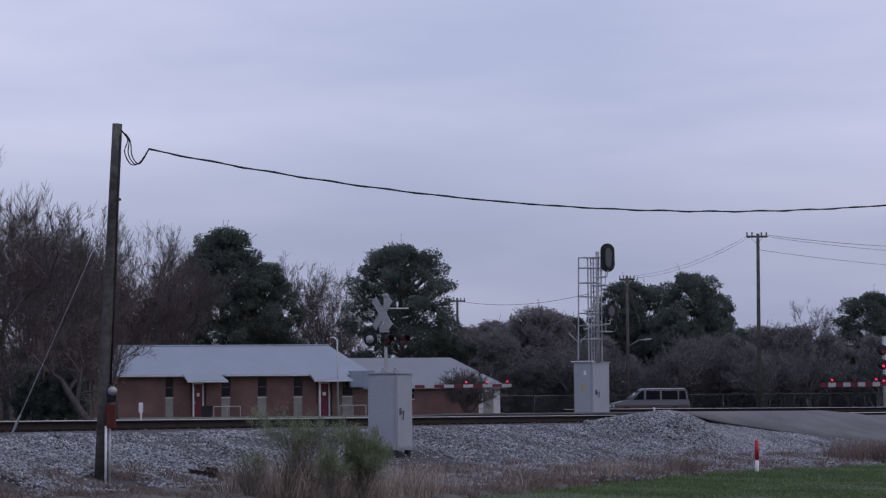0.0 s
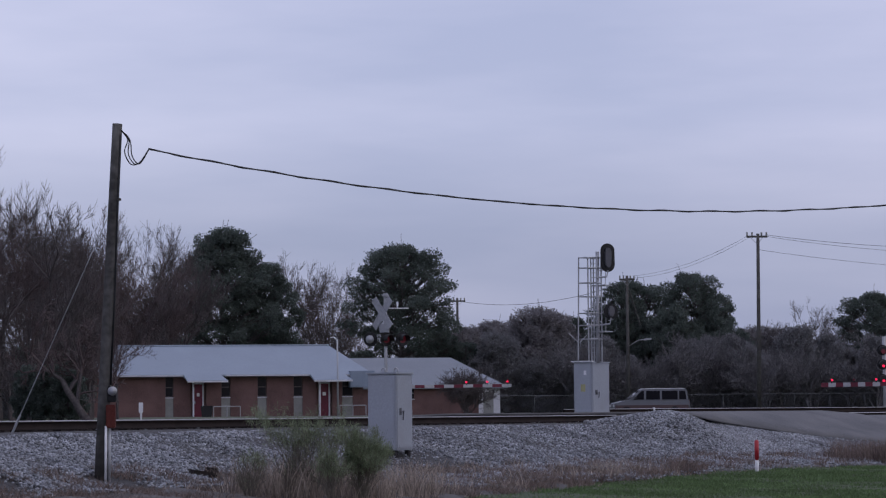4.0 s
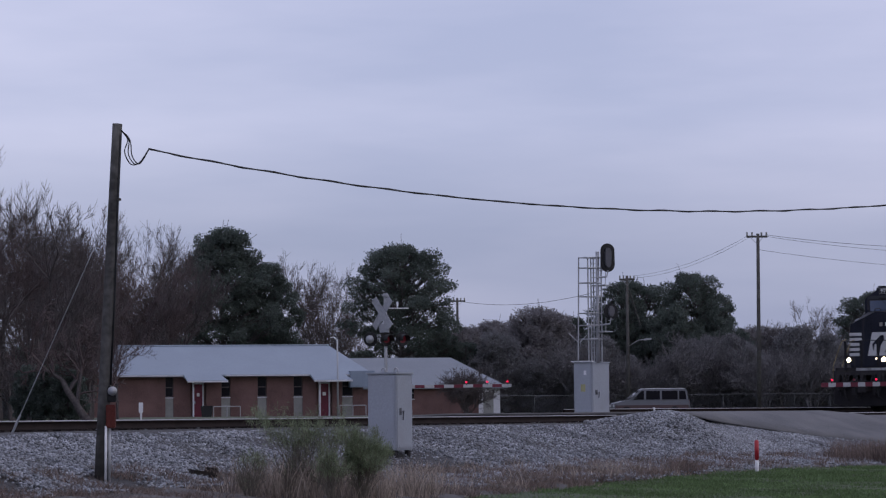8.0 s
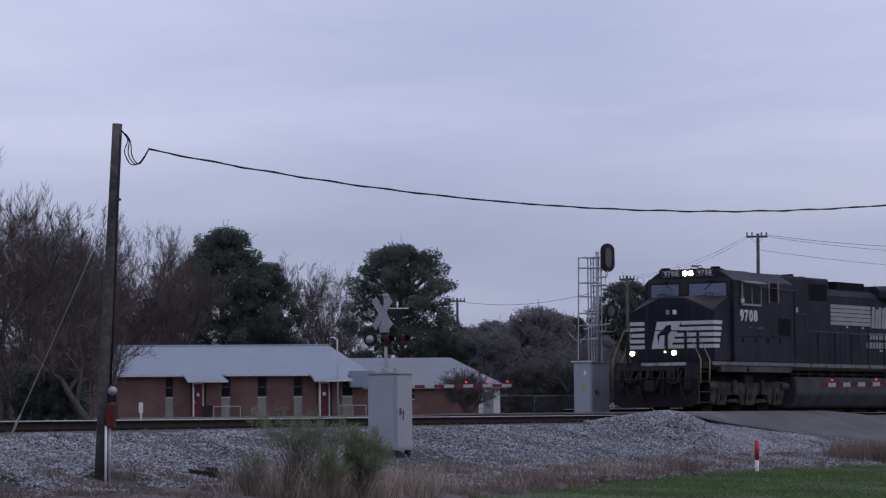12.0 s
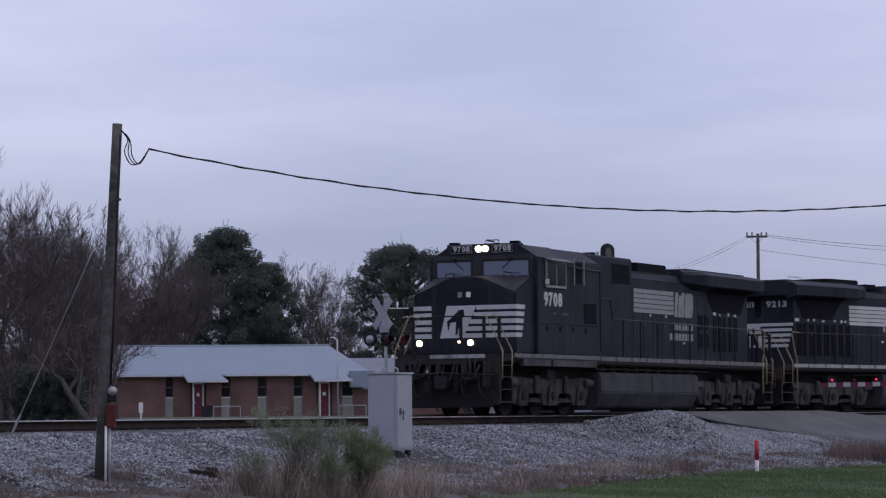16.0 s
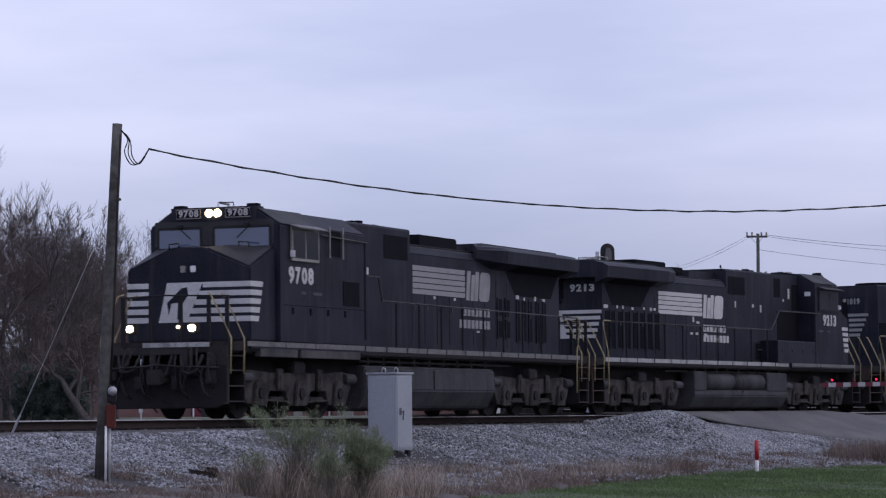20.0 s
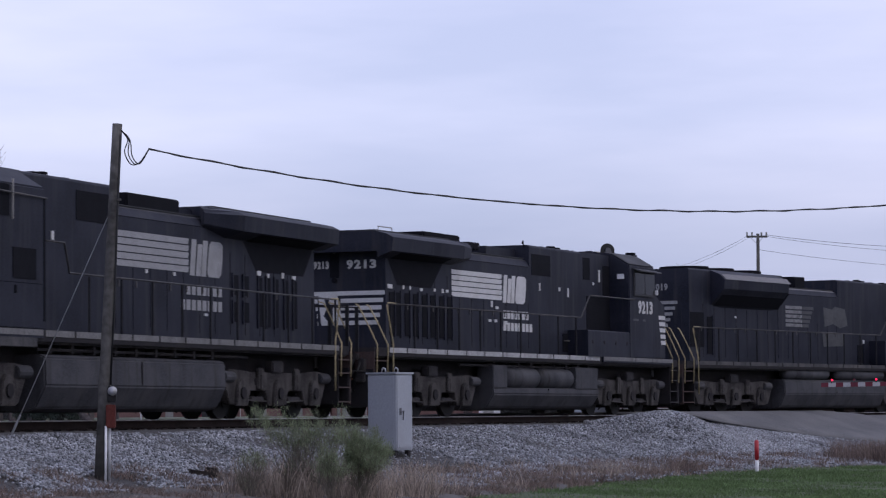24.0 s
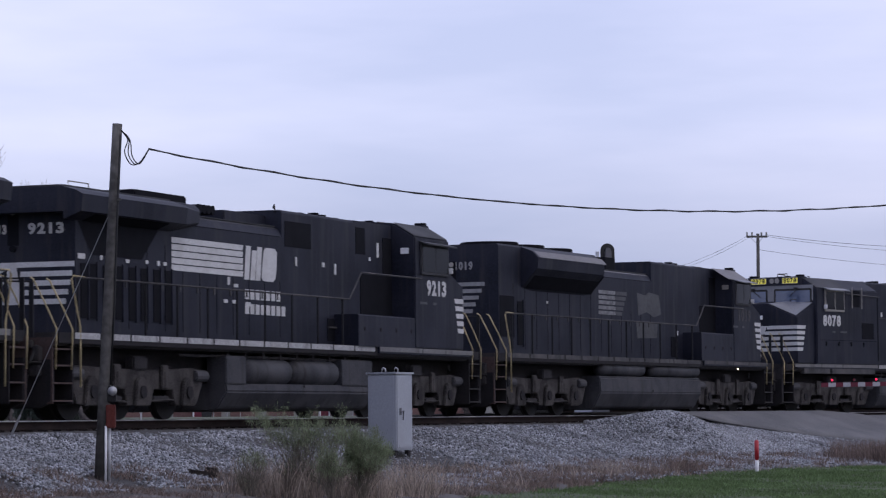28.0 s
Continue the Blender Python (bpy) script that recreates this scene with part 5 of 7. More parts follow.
# leafless brush along the wood's edge
g = np.random.default_rng(61)
BRUSH = []
for k in range(3):
    rows = np.concatenate([grow(g, g.uniform(3.6, 6.0), 0.55, 4, 0.06, 0.36, 0.5, 0.7, lean=(g.normal() * 0.25, g.normal() * 0.25), kids=(3, 5), thin=0.018)[0] for _ in range(7)])
    rows[:, [0, 3]] += np.repeat(g.normal(size=1) * 0.1, len(rows))[:, None]
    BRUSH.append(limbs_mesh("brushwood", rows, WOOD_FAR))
for i in range(40):
    r, d = 3.6 + i * 0.92 + g.uniform(-0.5, 0.5), (249 if i % 2 else 262) + g.uniform(-3, 5)
    if 6.0 < r < 11.5 and i % 2:
        continue
    t = thing("brush", stand(r, d, g.uniform(0, 360)), "grey leafless brush at the wood's edge", "brush", "brush along the wood")
    ob = new("brushwood", BRUSH[i % 3])
    ob.parent = t
    k = g.uniform(0.75, 1.2)
    ob.scale = (k * 1.1, k * 1.1, k)

for i in range(34):
    r = 5.2 + i * 1.02 + g.uniform(-0.5, 0.5)
    leafy_tree("cedar_bush", CEDAR, 7.0, r, 255 + g.uniform(-3, 4), g.uniform(2.6, 7.2), g.uniform(0, 360), "grey-green bush at the wood's edge", g.uniform(0.6, 1.1))
for r, d, h in ((20.3, 258, 8.8), (23.6, 260, 8.2), (17.2, 262, 8.0), (14.2, 262, 7.4), (26.0, 262, 7.0)):
    leafy_tree("cedar_bush", HOLLY, 7.0, r, d, h, d * 11 % 360, "dark green bush under the pines", 0.75)

# far woods: bare twigs and dark crowns behind it all
def gap(r):
    """Stretches of the skyline where no wood closes the view."""
    return -11.5 < r < -5.0 or -35.0 < r < -31.5


g = np.random.default_rng(33)
rows = []
for i in range(95):
    r, d = -52 + i * 1.25 + g.uniform(-0.8, 0.8), 300 + g.uniform(-8, 14)
    if gap(r):
        continue
    x, y = plan(r, d)
    h = g.uniform(6.0, 9.0) if r > -8 else g.uniform(8.0, 11.0)
    s, _tips = grow(g, h, 0.75, 3, 0.16, 0.34, 0.5, 0.6, kids=(4, 6), thin=0.035)
    s[:, [0, 3]] += x
    s[:, [1, 4]] += y
    rows.append(s)
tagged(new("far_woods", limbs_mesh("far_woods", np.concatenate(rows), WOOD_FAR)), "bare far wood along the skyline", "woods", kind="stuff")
blobs = []
for i in range(150):
    r, d = -55 + i * 0.83 + g.uniform(-0.6, 0.6), 306 + g.uniform(-6, 10)
    if gap(r):
        continue
    x, y = plan(r, d)
    f = g.uniform(1.2, 2.6)
    blobs.append((x, y, g.uniform(-0.8, 4.4), f, f * 1.1))
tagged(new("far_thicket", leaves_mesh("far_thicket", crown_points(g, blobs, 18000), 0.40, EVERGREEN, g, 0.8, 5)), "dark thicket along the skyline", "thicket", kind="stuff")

# round leafless shrub before the rear building
g = np.random.default_rng(8)
rows = np.concatenate([grow(g, g.uniform(2.6, 3.6), 0.7, 4, 0.04, 0.36, 0.5, 0.7, lean=(g.normal() * 0.4, g.normal() * 0.4), kids=(3, 5), thin=0.014)[0] for _ in range(18)])
sh = thing("round_shrub", stand(1.62, 205.0), "round leafless shrub before the brick wall", "shrub")
ob = new("crown", limbs_mesh("crown", rows, BARK))
ob.parent = sh

# unseen woods added behind and beside the camera: close the place, darken reflections
g = np.random.default_rng(55)
blobs = []
for i in range(420):
    a = radians(-5 - 290 * i / 420 + g.uniform(-0.3, 0.3))
    d = g.uniform(165, 195)
    x, y = EYE.x + math.cos(a) * d, EYE.y + math.sin(a) * d
    f = g.uniform(2.2, 4.2)
    blobs.append((x, y, g.uniform(0.0, 9.5), f, f))
tagged(new("surrounding_woods", leaves_mesh("surrounding_woods", crown_points(g, blobs, 9000), 2.2, NEEDLE, g, 0.8, 3)), "unseen woods added to dim side reflections", "woods", kind="stuff")


# ---- ballast stones ----
def stones(name, s, p, z, size, material, rng):
    """Rough eight-sided stones at distances s along and p beside the track."""
    n = len(s)
    x, y = on_line(s, p)
    c = np.stack([x, y, z], 1)
    d = np.array([(1, 0, 0), (-1, 0, 0), (0, 1, 0), (0, -1, 0), (0, 0, 1), (0, 0, -1)], float)
    q, _r = np.linalg.qr(rng.normal(size=(n, 3, 3)))
    v = np.einsum("kj,nij->nki", d, q) * (size * rng.uniform(0.6, 1.25, n))[:, None, None] * rng.uniform(0.6, 1.2, (n, 6))[..., None]
    v[:, :, 2] *= 0.75
    v += c[:, None]
    f = np.array([(0, 2, 4), (2, 1, 4), (1, 3, 4), (3, 0, 4), (2, 0, 5), (1, 2, 5), (3, 1, 5), (0, 3, 5)])
    return raw_mesh(name, v.reshape(-1, 3), (np.arange(n)[:, None, None] * 6 + f).reshape(-1, 3), material)


def road_fill(s, p):
    """Gravel packed up against the road's edge."""
    return 0.085 * np.clip((s - 86.8) / 2, 0, 1) * np.clip((p - 1.7) / 0.6, 0, 1) * np.clip((7.0 - p) / 1.5, 0, 1)


ROAD_P = (-60, -14, -5, -1.9, 1.8, 2.2, 3.0, 4.2, 5.0, 9, 30)
ROAD_Z = (-0.30, -0.38, -0.22, 0.02, 0.02, -0.20, -0.48, -0.83, -1.06, -1.34, -1.50)
g = np.random.default_rng(3)
n = 165000
ss = g.uniform(36, 100, n)
edge = np.interp(ss, (36, 44, 50, 60, 66, 90), (4.6, 5.6, 7.8, 9.2, 9.4, 9.6)) + 0.4 * np.sin(ss * 0.55) + 0.3 * np.sin(ss * 1.9)
edge = np.minimum(edge, lawn_edge(ss) + 0.2)
pp_ = 1.25 + (edge - 1.25) * g.uniform(0, 1, n) ** 0.9
keep = (ss < 85.5) | ((pp_ > np.interp(ss, (85.5, 86.5, 88.75, 94.75, 100), (1.6, 2.05, 3.07, 3.92, 4.4))) & (ss < 99))
bare = np.array([noise.noise((a * 0.45, b * 0.8, 17)) for a, b in zip(ss, pp_)])
keep &= (pp_ < np.interp(ss, (36, 50, 60, 90), (3.8, 4.6, 5.2, 5.6))) | (bare + g.uniform(-0.25, 0.25, n) > np.interp(ss, (40, 47, 54), (-0.12, -0.25, -0.7)))
keep &= ~((ss > 55.3) & (ss < 59.5) & (pp_ > 3.75) & (pp_ < 5.4) & (g.uniform(0, 1, n) < 0.9))
keep &= g.uniform(0, 1, n) < np.clip((lawn_edge(ss) - pp_) / 1.1, 0.12, 1)
ss, pp_ = ss[keep], pp_[keep]
lump = np.array([noise.noise((a * 0.5, b * 0.9, 5)) for a, b in zip(ss, pp_)])
zz = np.interp(pp_, PROFILE_P, PROFILE_Z) + 0.02 + 0.05 * lump + g.uniform(-0.035, 0.025, len(ss)) - 0.09 * np.clip((2.1 - pp_) / 0.5, 0, 1) + road_fill(ss, pp_) + 0.05 * np.clip((pp_ - 5.0) / 0.4, 0, 1)
zz = np.where(ss > 87, np.maximum(zz, np.interp(pp_, ROAD_P, ROAD_Z) + 0.015), zz)
tagged(new("ballast_stones", stones("ballast_stones", ss, pp_, zz, 0.038, STONE, g)), "loose grey ballast stones on the embankment", "stones", kind="stuff")
n = 2600
ss, pp_ = g.uniform(43, 104, n), g.uniform(-3.2, 1.2, n)
tagged(new("track_stones", stones("track_stones", ss, pp_, np.interp(pp_, PROFILE_P, PROFILE_Z) + 0.0, 0.04, STONE, g)), "ballast stones between the rails", "stones", kind="stuff")


# heap of ballast beside the crossing
def heap_z(s, p):
    return 0.64 * np.exp(-((s - 78.6) / 2.4) ** 2 - ((p - 3.2) / 1.3) ** 2) + 0.10 * np.exp(-((s - 85.0) / 2.5) ** 2 - ((p - 3.8) / 1.5) ** 2) + road_fill(s, p)


hs, hp = np.linspace(71, 97, 100), np.linspace(1.45, 7.4, 34)
HS, HP = np.meshgrid(hs, hp)
HX, HY = on_line(HS, HP)
HZ = np.interp(HP, PROFILE_P, PROFILE_Z) + heap_z(HS, HP) - 0.03
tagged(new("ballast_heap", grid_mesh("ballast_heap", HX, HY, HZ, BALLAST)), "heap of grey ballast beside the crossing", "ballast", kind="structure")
n = 36000
ss, pp_ = g.normal(81.5, 3.8, n), g.normal(3.6, 1.5, n)
keep = (ss > 71.5) & (ss < 92) & (pp_ > 1.5) & (pp_ < 7.2) & (heap_z(ss, pp_) > 0.02)
ss, pp_ = ss[keep], pp_[keep]
zz = np.interp(pp_, PROFILE_P, PROFILE_Z) + heap_z(ss, pp_) + g.uniform(-0.01, 0.03, len(ss))
tagged(new("heap_stones", stones("heap_stones", ss, pp_, zz, 0.044, STONE, g)), "loose grey stones on the heap", "stones", kind="stuff")


# ---- grass and dry weeds ----
def blades(name, x, y, z, h, w, lean, material, rng):
    n = len(x)
    a = rng.uniform(0, 6.283, n)
    c = np.stack([x, y, z], 1)
    side = np.stack([np.cos(a), np.sin(a), np.zeros(n)], 1) * (w * rng.uniform(0.6, 1.3, n))[:, None]
    hh = h * rng.uniform(0.45, 1.15, n)
    b = rng.uniform(0, 6.283, n)
    tilt = np.stack([np.cos(b) * lean * hh * rng.uniform(0, 1, n), np.sin(b) * lean * hh * rng.uniform(0, 1, n), hh], 1)
    mid = c + tilt * 0.55 + side * 0.15
    tip = c + tilt * np.array([1.5, 1.5, 1.0])
    v = np.stack([c - side, c + side, mid + side * 0.7, tip, mid - side * 0.7], 1).reshape(-1, 3)
    f = np.array([(0, 1, 2), (0, 2, 4), (4, 2, 3)])
    return raw_mesh(name, v, (np.arange(n)[:, None, None] * 5 + f).reshape(-1, 3), material)


def scatter(rng, n, s0, s1, p0, p1, where=None):
    s, p = rng.uniform(s0, s1, n), rng.uniform(p0, p1, n)
    if where is not None:
        k = where(s, p)
        s, p = s[k], p[k]
    x, y = on_line(s, p)
    return s, p, x, y, np.interp(p, PROFILE_P, PROFILE_Z)


def drift(s, p, a, b, seed):
    """Smooth patchiness over the ground."""
    return np.array([noise.noise((u * a, v * b, seed)) + 0.5 * noise.noise((u * a * 2.7, v * b * 2.7, seed + 4)) for u, v in zip(s, p)])


s, p, x, y, z = scatter(g, 170000, 40, 98, 7.6, 15.5, lambda s, p: (p > lawn_edge(s) + 0.25 * g.normal(size=len(s)) * 0.5) & (p < 20 - 0.13 * (s - 45)))
tagged(new("grass", blades("grass", x, y, z - 0.02, 0.075, 0.010, 0.7, BLADE, g)), "short green grass beside the embankment", "grass", kind="stuff")
s, p, x, y, z = scatter(g, 22000, 36, 92, 4.6, 9.4, lambda s, p: (drift(s, p, 0.5, 0.8, 3) > 0.05) & (p < lawn_edge(s) + 0.3) & (p > np.interp(s, (36, 44, 58, 70), (3.9, 4.8, 5.0, 6.6))))
tagged(new("dry_weeds", blades("dry_weeds", x, y, z - 0.02, 0.12, 0.008, 1.2, STRAW, g)), "dry straw-coloured weeds along the verge", "weeds", kind="stuff")
s, p, x, y, z = scatter(g, 5500, 42, 57, 5.4, 9.2, lambda s, p: (drift(s, p, 0.9, 1.1, 9) > 0.26) & (p < lawn_edge(s)))
tagged(new("tall_dry_weeds", blades("tall_dry_weeds", x, y, z - 0.02, 0.36, 0.010, 0.8, STRAW, g)), "tufts of tall dry grass", "weeds", kind="stuff")
s, p, x, y, z = scatter(g, 6500, 78.2, 85, 6.6, 9.6, lambda s, p: (p > 7.0 + 0.2 * np.abs(s - 80.5)) & (p < lawn_edge(s) + 0.2) & (drift(s, p, 0.8, 0.8, 2) > -0.25))
tagged(new("russet_weeds", blades("russet_weeds", x, y, z - 0.02, 0.62, 0.007, 0.7, WEED, g)), "russet dead weeds near the road", "weeds", kind="stuff")
s, p, x, y, z = scatter(g, 3600, 42.0, 47.0, 6.2, 8.8, lambda s, p: drift(s, p, 1.1, 1.1, 6) > -0.1)
tagged(new("shrub_foot_grass", blades("shrub_foot_grass", x, y, z - 0.02, 0.66, 0.0085, 0.5, STRAW, g)), "dry grass standing round the shrubs", "weeds", kind="stuff")
s, p, x, y, z = scatter(g, 14000, 36, 47, 3.9, 7.4, lambda s, p: drift(s, p, 0.8, 0.9, 21) > 0.08)
tagged(new("pole_foot_weeds", blades("pole_foot_weeds", x, y, z, 0.15, 0.008, 1.1, WEED, g)), "withered weeds round the pole's foot", "weeds", kind="stuff")
s, p, x, y, z = scatter(g, 26000, 52, 82, 4.9, 8.9, lambda s, p: (drift(s, p, 0.7, 0.9, 31) > 0.34 - 0.09 * (p - 4.9)) & (p < lawn_edge(s) + 0.1))
tagged(new("verge_weeds", blades("verge_weeds", x, y, z, 0.24, 0.009, 0.9, WEED, g)), "brown withered weeds among the stones", "weeds", kind="stuff")
s, p, x, y, z = scatter(g, 30000, 47, 63, 5.0, 9.2, lambda s, p: (drift(s, p, 0.8, 1.0, 41) > 0.22 - 0.08 * (p - 5.0)) & (p < lawn_edge(s) + 0.1))
tagged(new("bank_weeds", blades("bank_weeds", x, y, z, 0.17, 0.008, 1.6, WEED, g)), "low brown weeds matted over the foot of the bank", "weeds", kind="stuff")
s, p, x, y, z = scatter(g, 2600, 57, 63, 5.6, 8.4, lambda s, p: drift(s, p, 1.0, 1.0, 51) > 0.24)
tagged(new("bank_straw", blades("bank_straw", x, y, z, 0.36, 0.008, 0.9, STRAW, g)), "tufts of pale dry grass on the bank", "weeds", kind="stuff")
s, p, x, y, z = scatter(g, 420, 63.6, 65.2, 7.7, 8.3)
tagged(new("dead_bush_tuft", blades("dead_bush_tuft", x, y, z, 0.46, 0.007, 0.7, WEED, g)), "russet dead tuft at the edge of the lawn", "weeds", kind="stuff")


# ---- green shrub before the track ----
def shrub(r, d, h, w, seed, label, z, dense=1.0, low=0.5, stems=5):
    g = np.random.default_rng(seed)
    rows, tips = [], []
    for k in range(stems):
        a = g.uniform(0, 6.283)
        out = g.uniform(0.1, 1.0) * w / 2
        s, tp = grow(g, h * g.uniform(0.65, 1.0), 0.5, 4, 0.017, 0.46, 0.7, 0.6, lean=(math.cos(a) * out / h, math.sin(a) * out / h), kids=(2, 4), thin=0.0028)
        rows.append(s)
        tips.append(s[s[:, 6] < 0.0055][:, 3:6])
    rows, tips = np.concatenate(rows), np.concatenate(tips)
    t = thing("shrub", stand(r, d, 0, z), label, "shrub", "shrubs before the track")
    a = new("branchwork", limbs_mesh("branchwork", rows, TWIG))
    a.parent = t
    high = dense * np.clip((tips[:, 2] / h - low) * 4, 0.02, 1)
    tips = tips[g.uniform(0, 1, len(tips)) < high]
    b = new("foliage", leaves_mesh("foliage", tips, 0.066, SHRUB, g, 3.0, 10, 0.045))
    b.parent = t
    return t


shrub(-2.55, 47.5, 1.58, 0.95, 41, "feathery grey-green shrub on bare stems before the track", -1.28, 0.9, 0.50, 6)
shrub(-1.32, 47.0, 1.22, 0.85, 42, "dense feathery grey-green shrub before the track", -1.28, 0.9, 0.30, 8)
shrub(-1.75, 46.4, 0.95, 0.9, 43, "low feathery grey-green shrub in dry grass", -1.28, 0.5, 0.35)
shrub(-3.15, 47.0, 0.98, 0.9, 44, "sparse feathery shrub in dry grass", -1.28, 0.28, 0.50)
shrub(-2.15, 47.8, 1.52, 0.8, 45, "wispy feathery shrub on bare stems", -1.28, 0.85, 0.52, 6)


# ---- the train: four locomotives ----
# Black steel of the ends; its darkness also serves as shade on the sills.
PILOT = mat("black_steel_and_shade", (0.019, 0.0178, 0.0205), 0.85, var=0.4, scale=2.0, fine=25, bump=0.2, dust=(0.020, 0.018, 0.017), spec=0.2)
RUSTY = mat("rusty_brown_pipe", (0.17, 0.072, 0.045), 0.9, var=0.4, scale=3, fine=25, bump=0.2)
RUSTED = mat("rust_stained_step_steel", (0.060, 0.036, 0.032), 0.9, var=0.5, scale=3, fine=25, bump=0.2, dust=(0.035, 0.030, 0.030))
PALE = mat("pale_grey_cab_paint", (0.19, 0.195, 0.21), 0.6, var=0.15, scale=1.5, fine=20, bump=0.03)


def wheel_truck(loco, x, half):
    """A three-axle truck, with its side frames, journal boxes and wheelsets."""
    truck = part("truck", box(x - 2.4, x + 2.4, -0.66, 0.66, 0.42, 0.98, 0.05), LOCO_GRIME, loco, "grimy three-axle truck")
    for y in (-1, 1):
        y0, y1 = sorted((y * 1.08, y * 1.26))
        outline = [(x - 2.75, 0.98), (x - 2.75, 0.70), (x - 2.5, 0.30), (x - 1.55, 0.27), (x - 1.42, 0.58), (x - 0.62, 0.58), (x - 0.5, 0.27), (x + 0.5, 0.27), (x + 0.62, 0.58), (x + 1.42, 0.58), (x + 1.55, 0.27), (x + 2.5, 0.30), (x + 2.75, 0.70), (x + 2.75, 0.98), (x + 2.3, 1.02), (x + 1.3, 0.97), (x - 1.3, 0.97), (x - 2.3, 1.02)]
        part("side_frame", prism(outline, y0, y1, "y", 0.015), TRUCK, truck)
        for ax in (-half, 0, half):
            part("journal_box", prism([(x + ax - 0.30, 0.26), (x + ax + 0.30, 0.26), (x + ax + 0.20, 0.74), (x + ax + 0.09, 0.82), (x + ax - 0.09, 0.82), (x + ax - 0.20, 0.74)], *sorted((y * 1.262, y * 1.34)), "y", 0.02), TRUCK, truck)
            part("axle_cap", drum((x + ax, y * 1.34, 0.53), (x + ax, y * 1.375, 0.53), 0.125, 14), PILOT, truck)
        for ax in (-half / 2, half / 2):
            part("coil_spring", drum((x + ax, y * 1.22, 0.62), (x + ax, y * 1.22, 0.92), 0.13, 10), TRUCK, truck)
            part("brake_cylinder", drum((x + ax * 2.35, y * 1.24, 0.86), (x + ax * 2.9, y * 1.24, 0.86), 0.12, 12, 0.02), TANK, truck)
    for y in (-1, 1):
        for ax in (-half, 0, half):
            part("sand_pipe", tube([(x + ax + 0.62, y * 1.15, 0.95), (x + ax + 0.60, y * 1.12, 0.5), (x + ax + 0.50, y * 0.85, 0.14)], 0.02, 5), LOCO_GRIME, truck)
            part("brake_shoe", box(x + ax - 0.64, x + ax - 0.54, y * 0.76 - 0.06, y * 0.76 + 0.06, 0.35, 0.75, 0.02), LOCO_GRIME, truck)
        for ax in (-half / 2, half / 2):
            hanger = part("swing_hanger", box(x + ax - 0.15, x + ax + 0.15, *sorted((y * 1.262, y * 1.325)), 0.60, 1.06, 0.02), TRUCK, truck)
            part("hanger_slot", box(x + ax - 0.05, x + ax + 0.05, *sorted((y * 1.325, y * 1.331)), 0.72, 0.88), PILOT, hanger)
            part("brake_rigging", box(x + ax - 0.34, x + ax + 0.34, *sorted((y * 1.14, y * 1.24)), 0.34, 0.46, 0.02), LOCO_GRIME, truck)
        part("brake_rod", tube([(x - 2.2, y * 1.22, 0.40), (x - 0.4, y * 1.24, 0.34), (x + 2.2, y * 1.22, 0.40)], 0.022, 5), TRUCK, truck)
        part("bolster_end", box(x - 0.30, x + 0.30, *sorted((y * 1.1, y * 1.30)), 0.95, 1.22, 0.03), LOCO_GRIME, truck)
        part("frame_opening", box(x - 1.22, x - 0.86, *sorted((y * 1.26, y * 1.266)), 0.70, 0.84), PILOT, truck)
        part("frame_opening", box(x + 0.86, x + 1.22, *sorted((y * 1.26, y * 1.266)), 0.70, 0.84), PILOT, truck)
    for ax in (-half, 0, half):
        bm = bmesh.new()
        for y in (-1, 1):
            tube([(0, y * 0.70, 0), (0, y * 0.82, 0)], 0.53, 28, bm)
            tube([(0, y * 0.68, 0), (0, y * 0.70, 0)], 0.56, 28, bm)
            tube([(0, y * 0.82, 0), (0, y * 0.86, 0)], 0.18, 14, bm)
            tube([(0.26, y * 0.815, 0.0), (0.26, y * 0.835, 0.0)], 0.09, 10, bm)
            tube([(-0.26, y * 0.815, 0.0), (-0.26, y * 0.835, 0.0)], 0.09, 10, bm)
        tube([(0, -0.7, 0), (0, 0.7, 0)], 0.10, 10, bm)
        ws = part("wheelset", bm, WHEEL, truck)
        ws.location = (x + ax, 0, 0.53)
    return truck


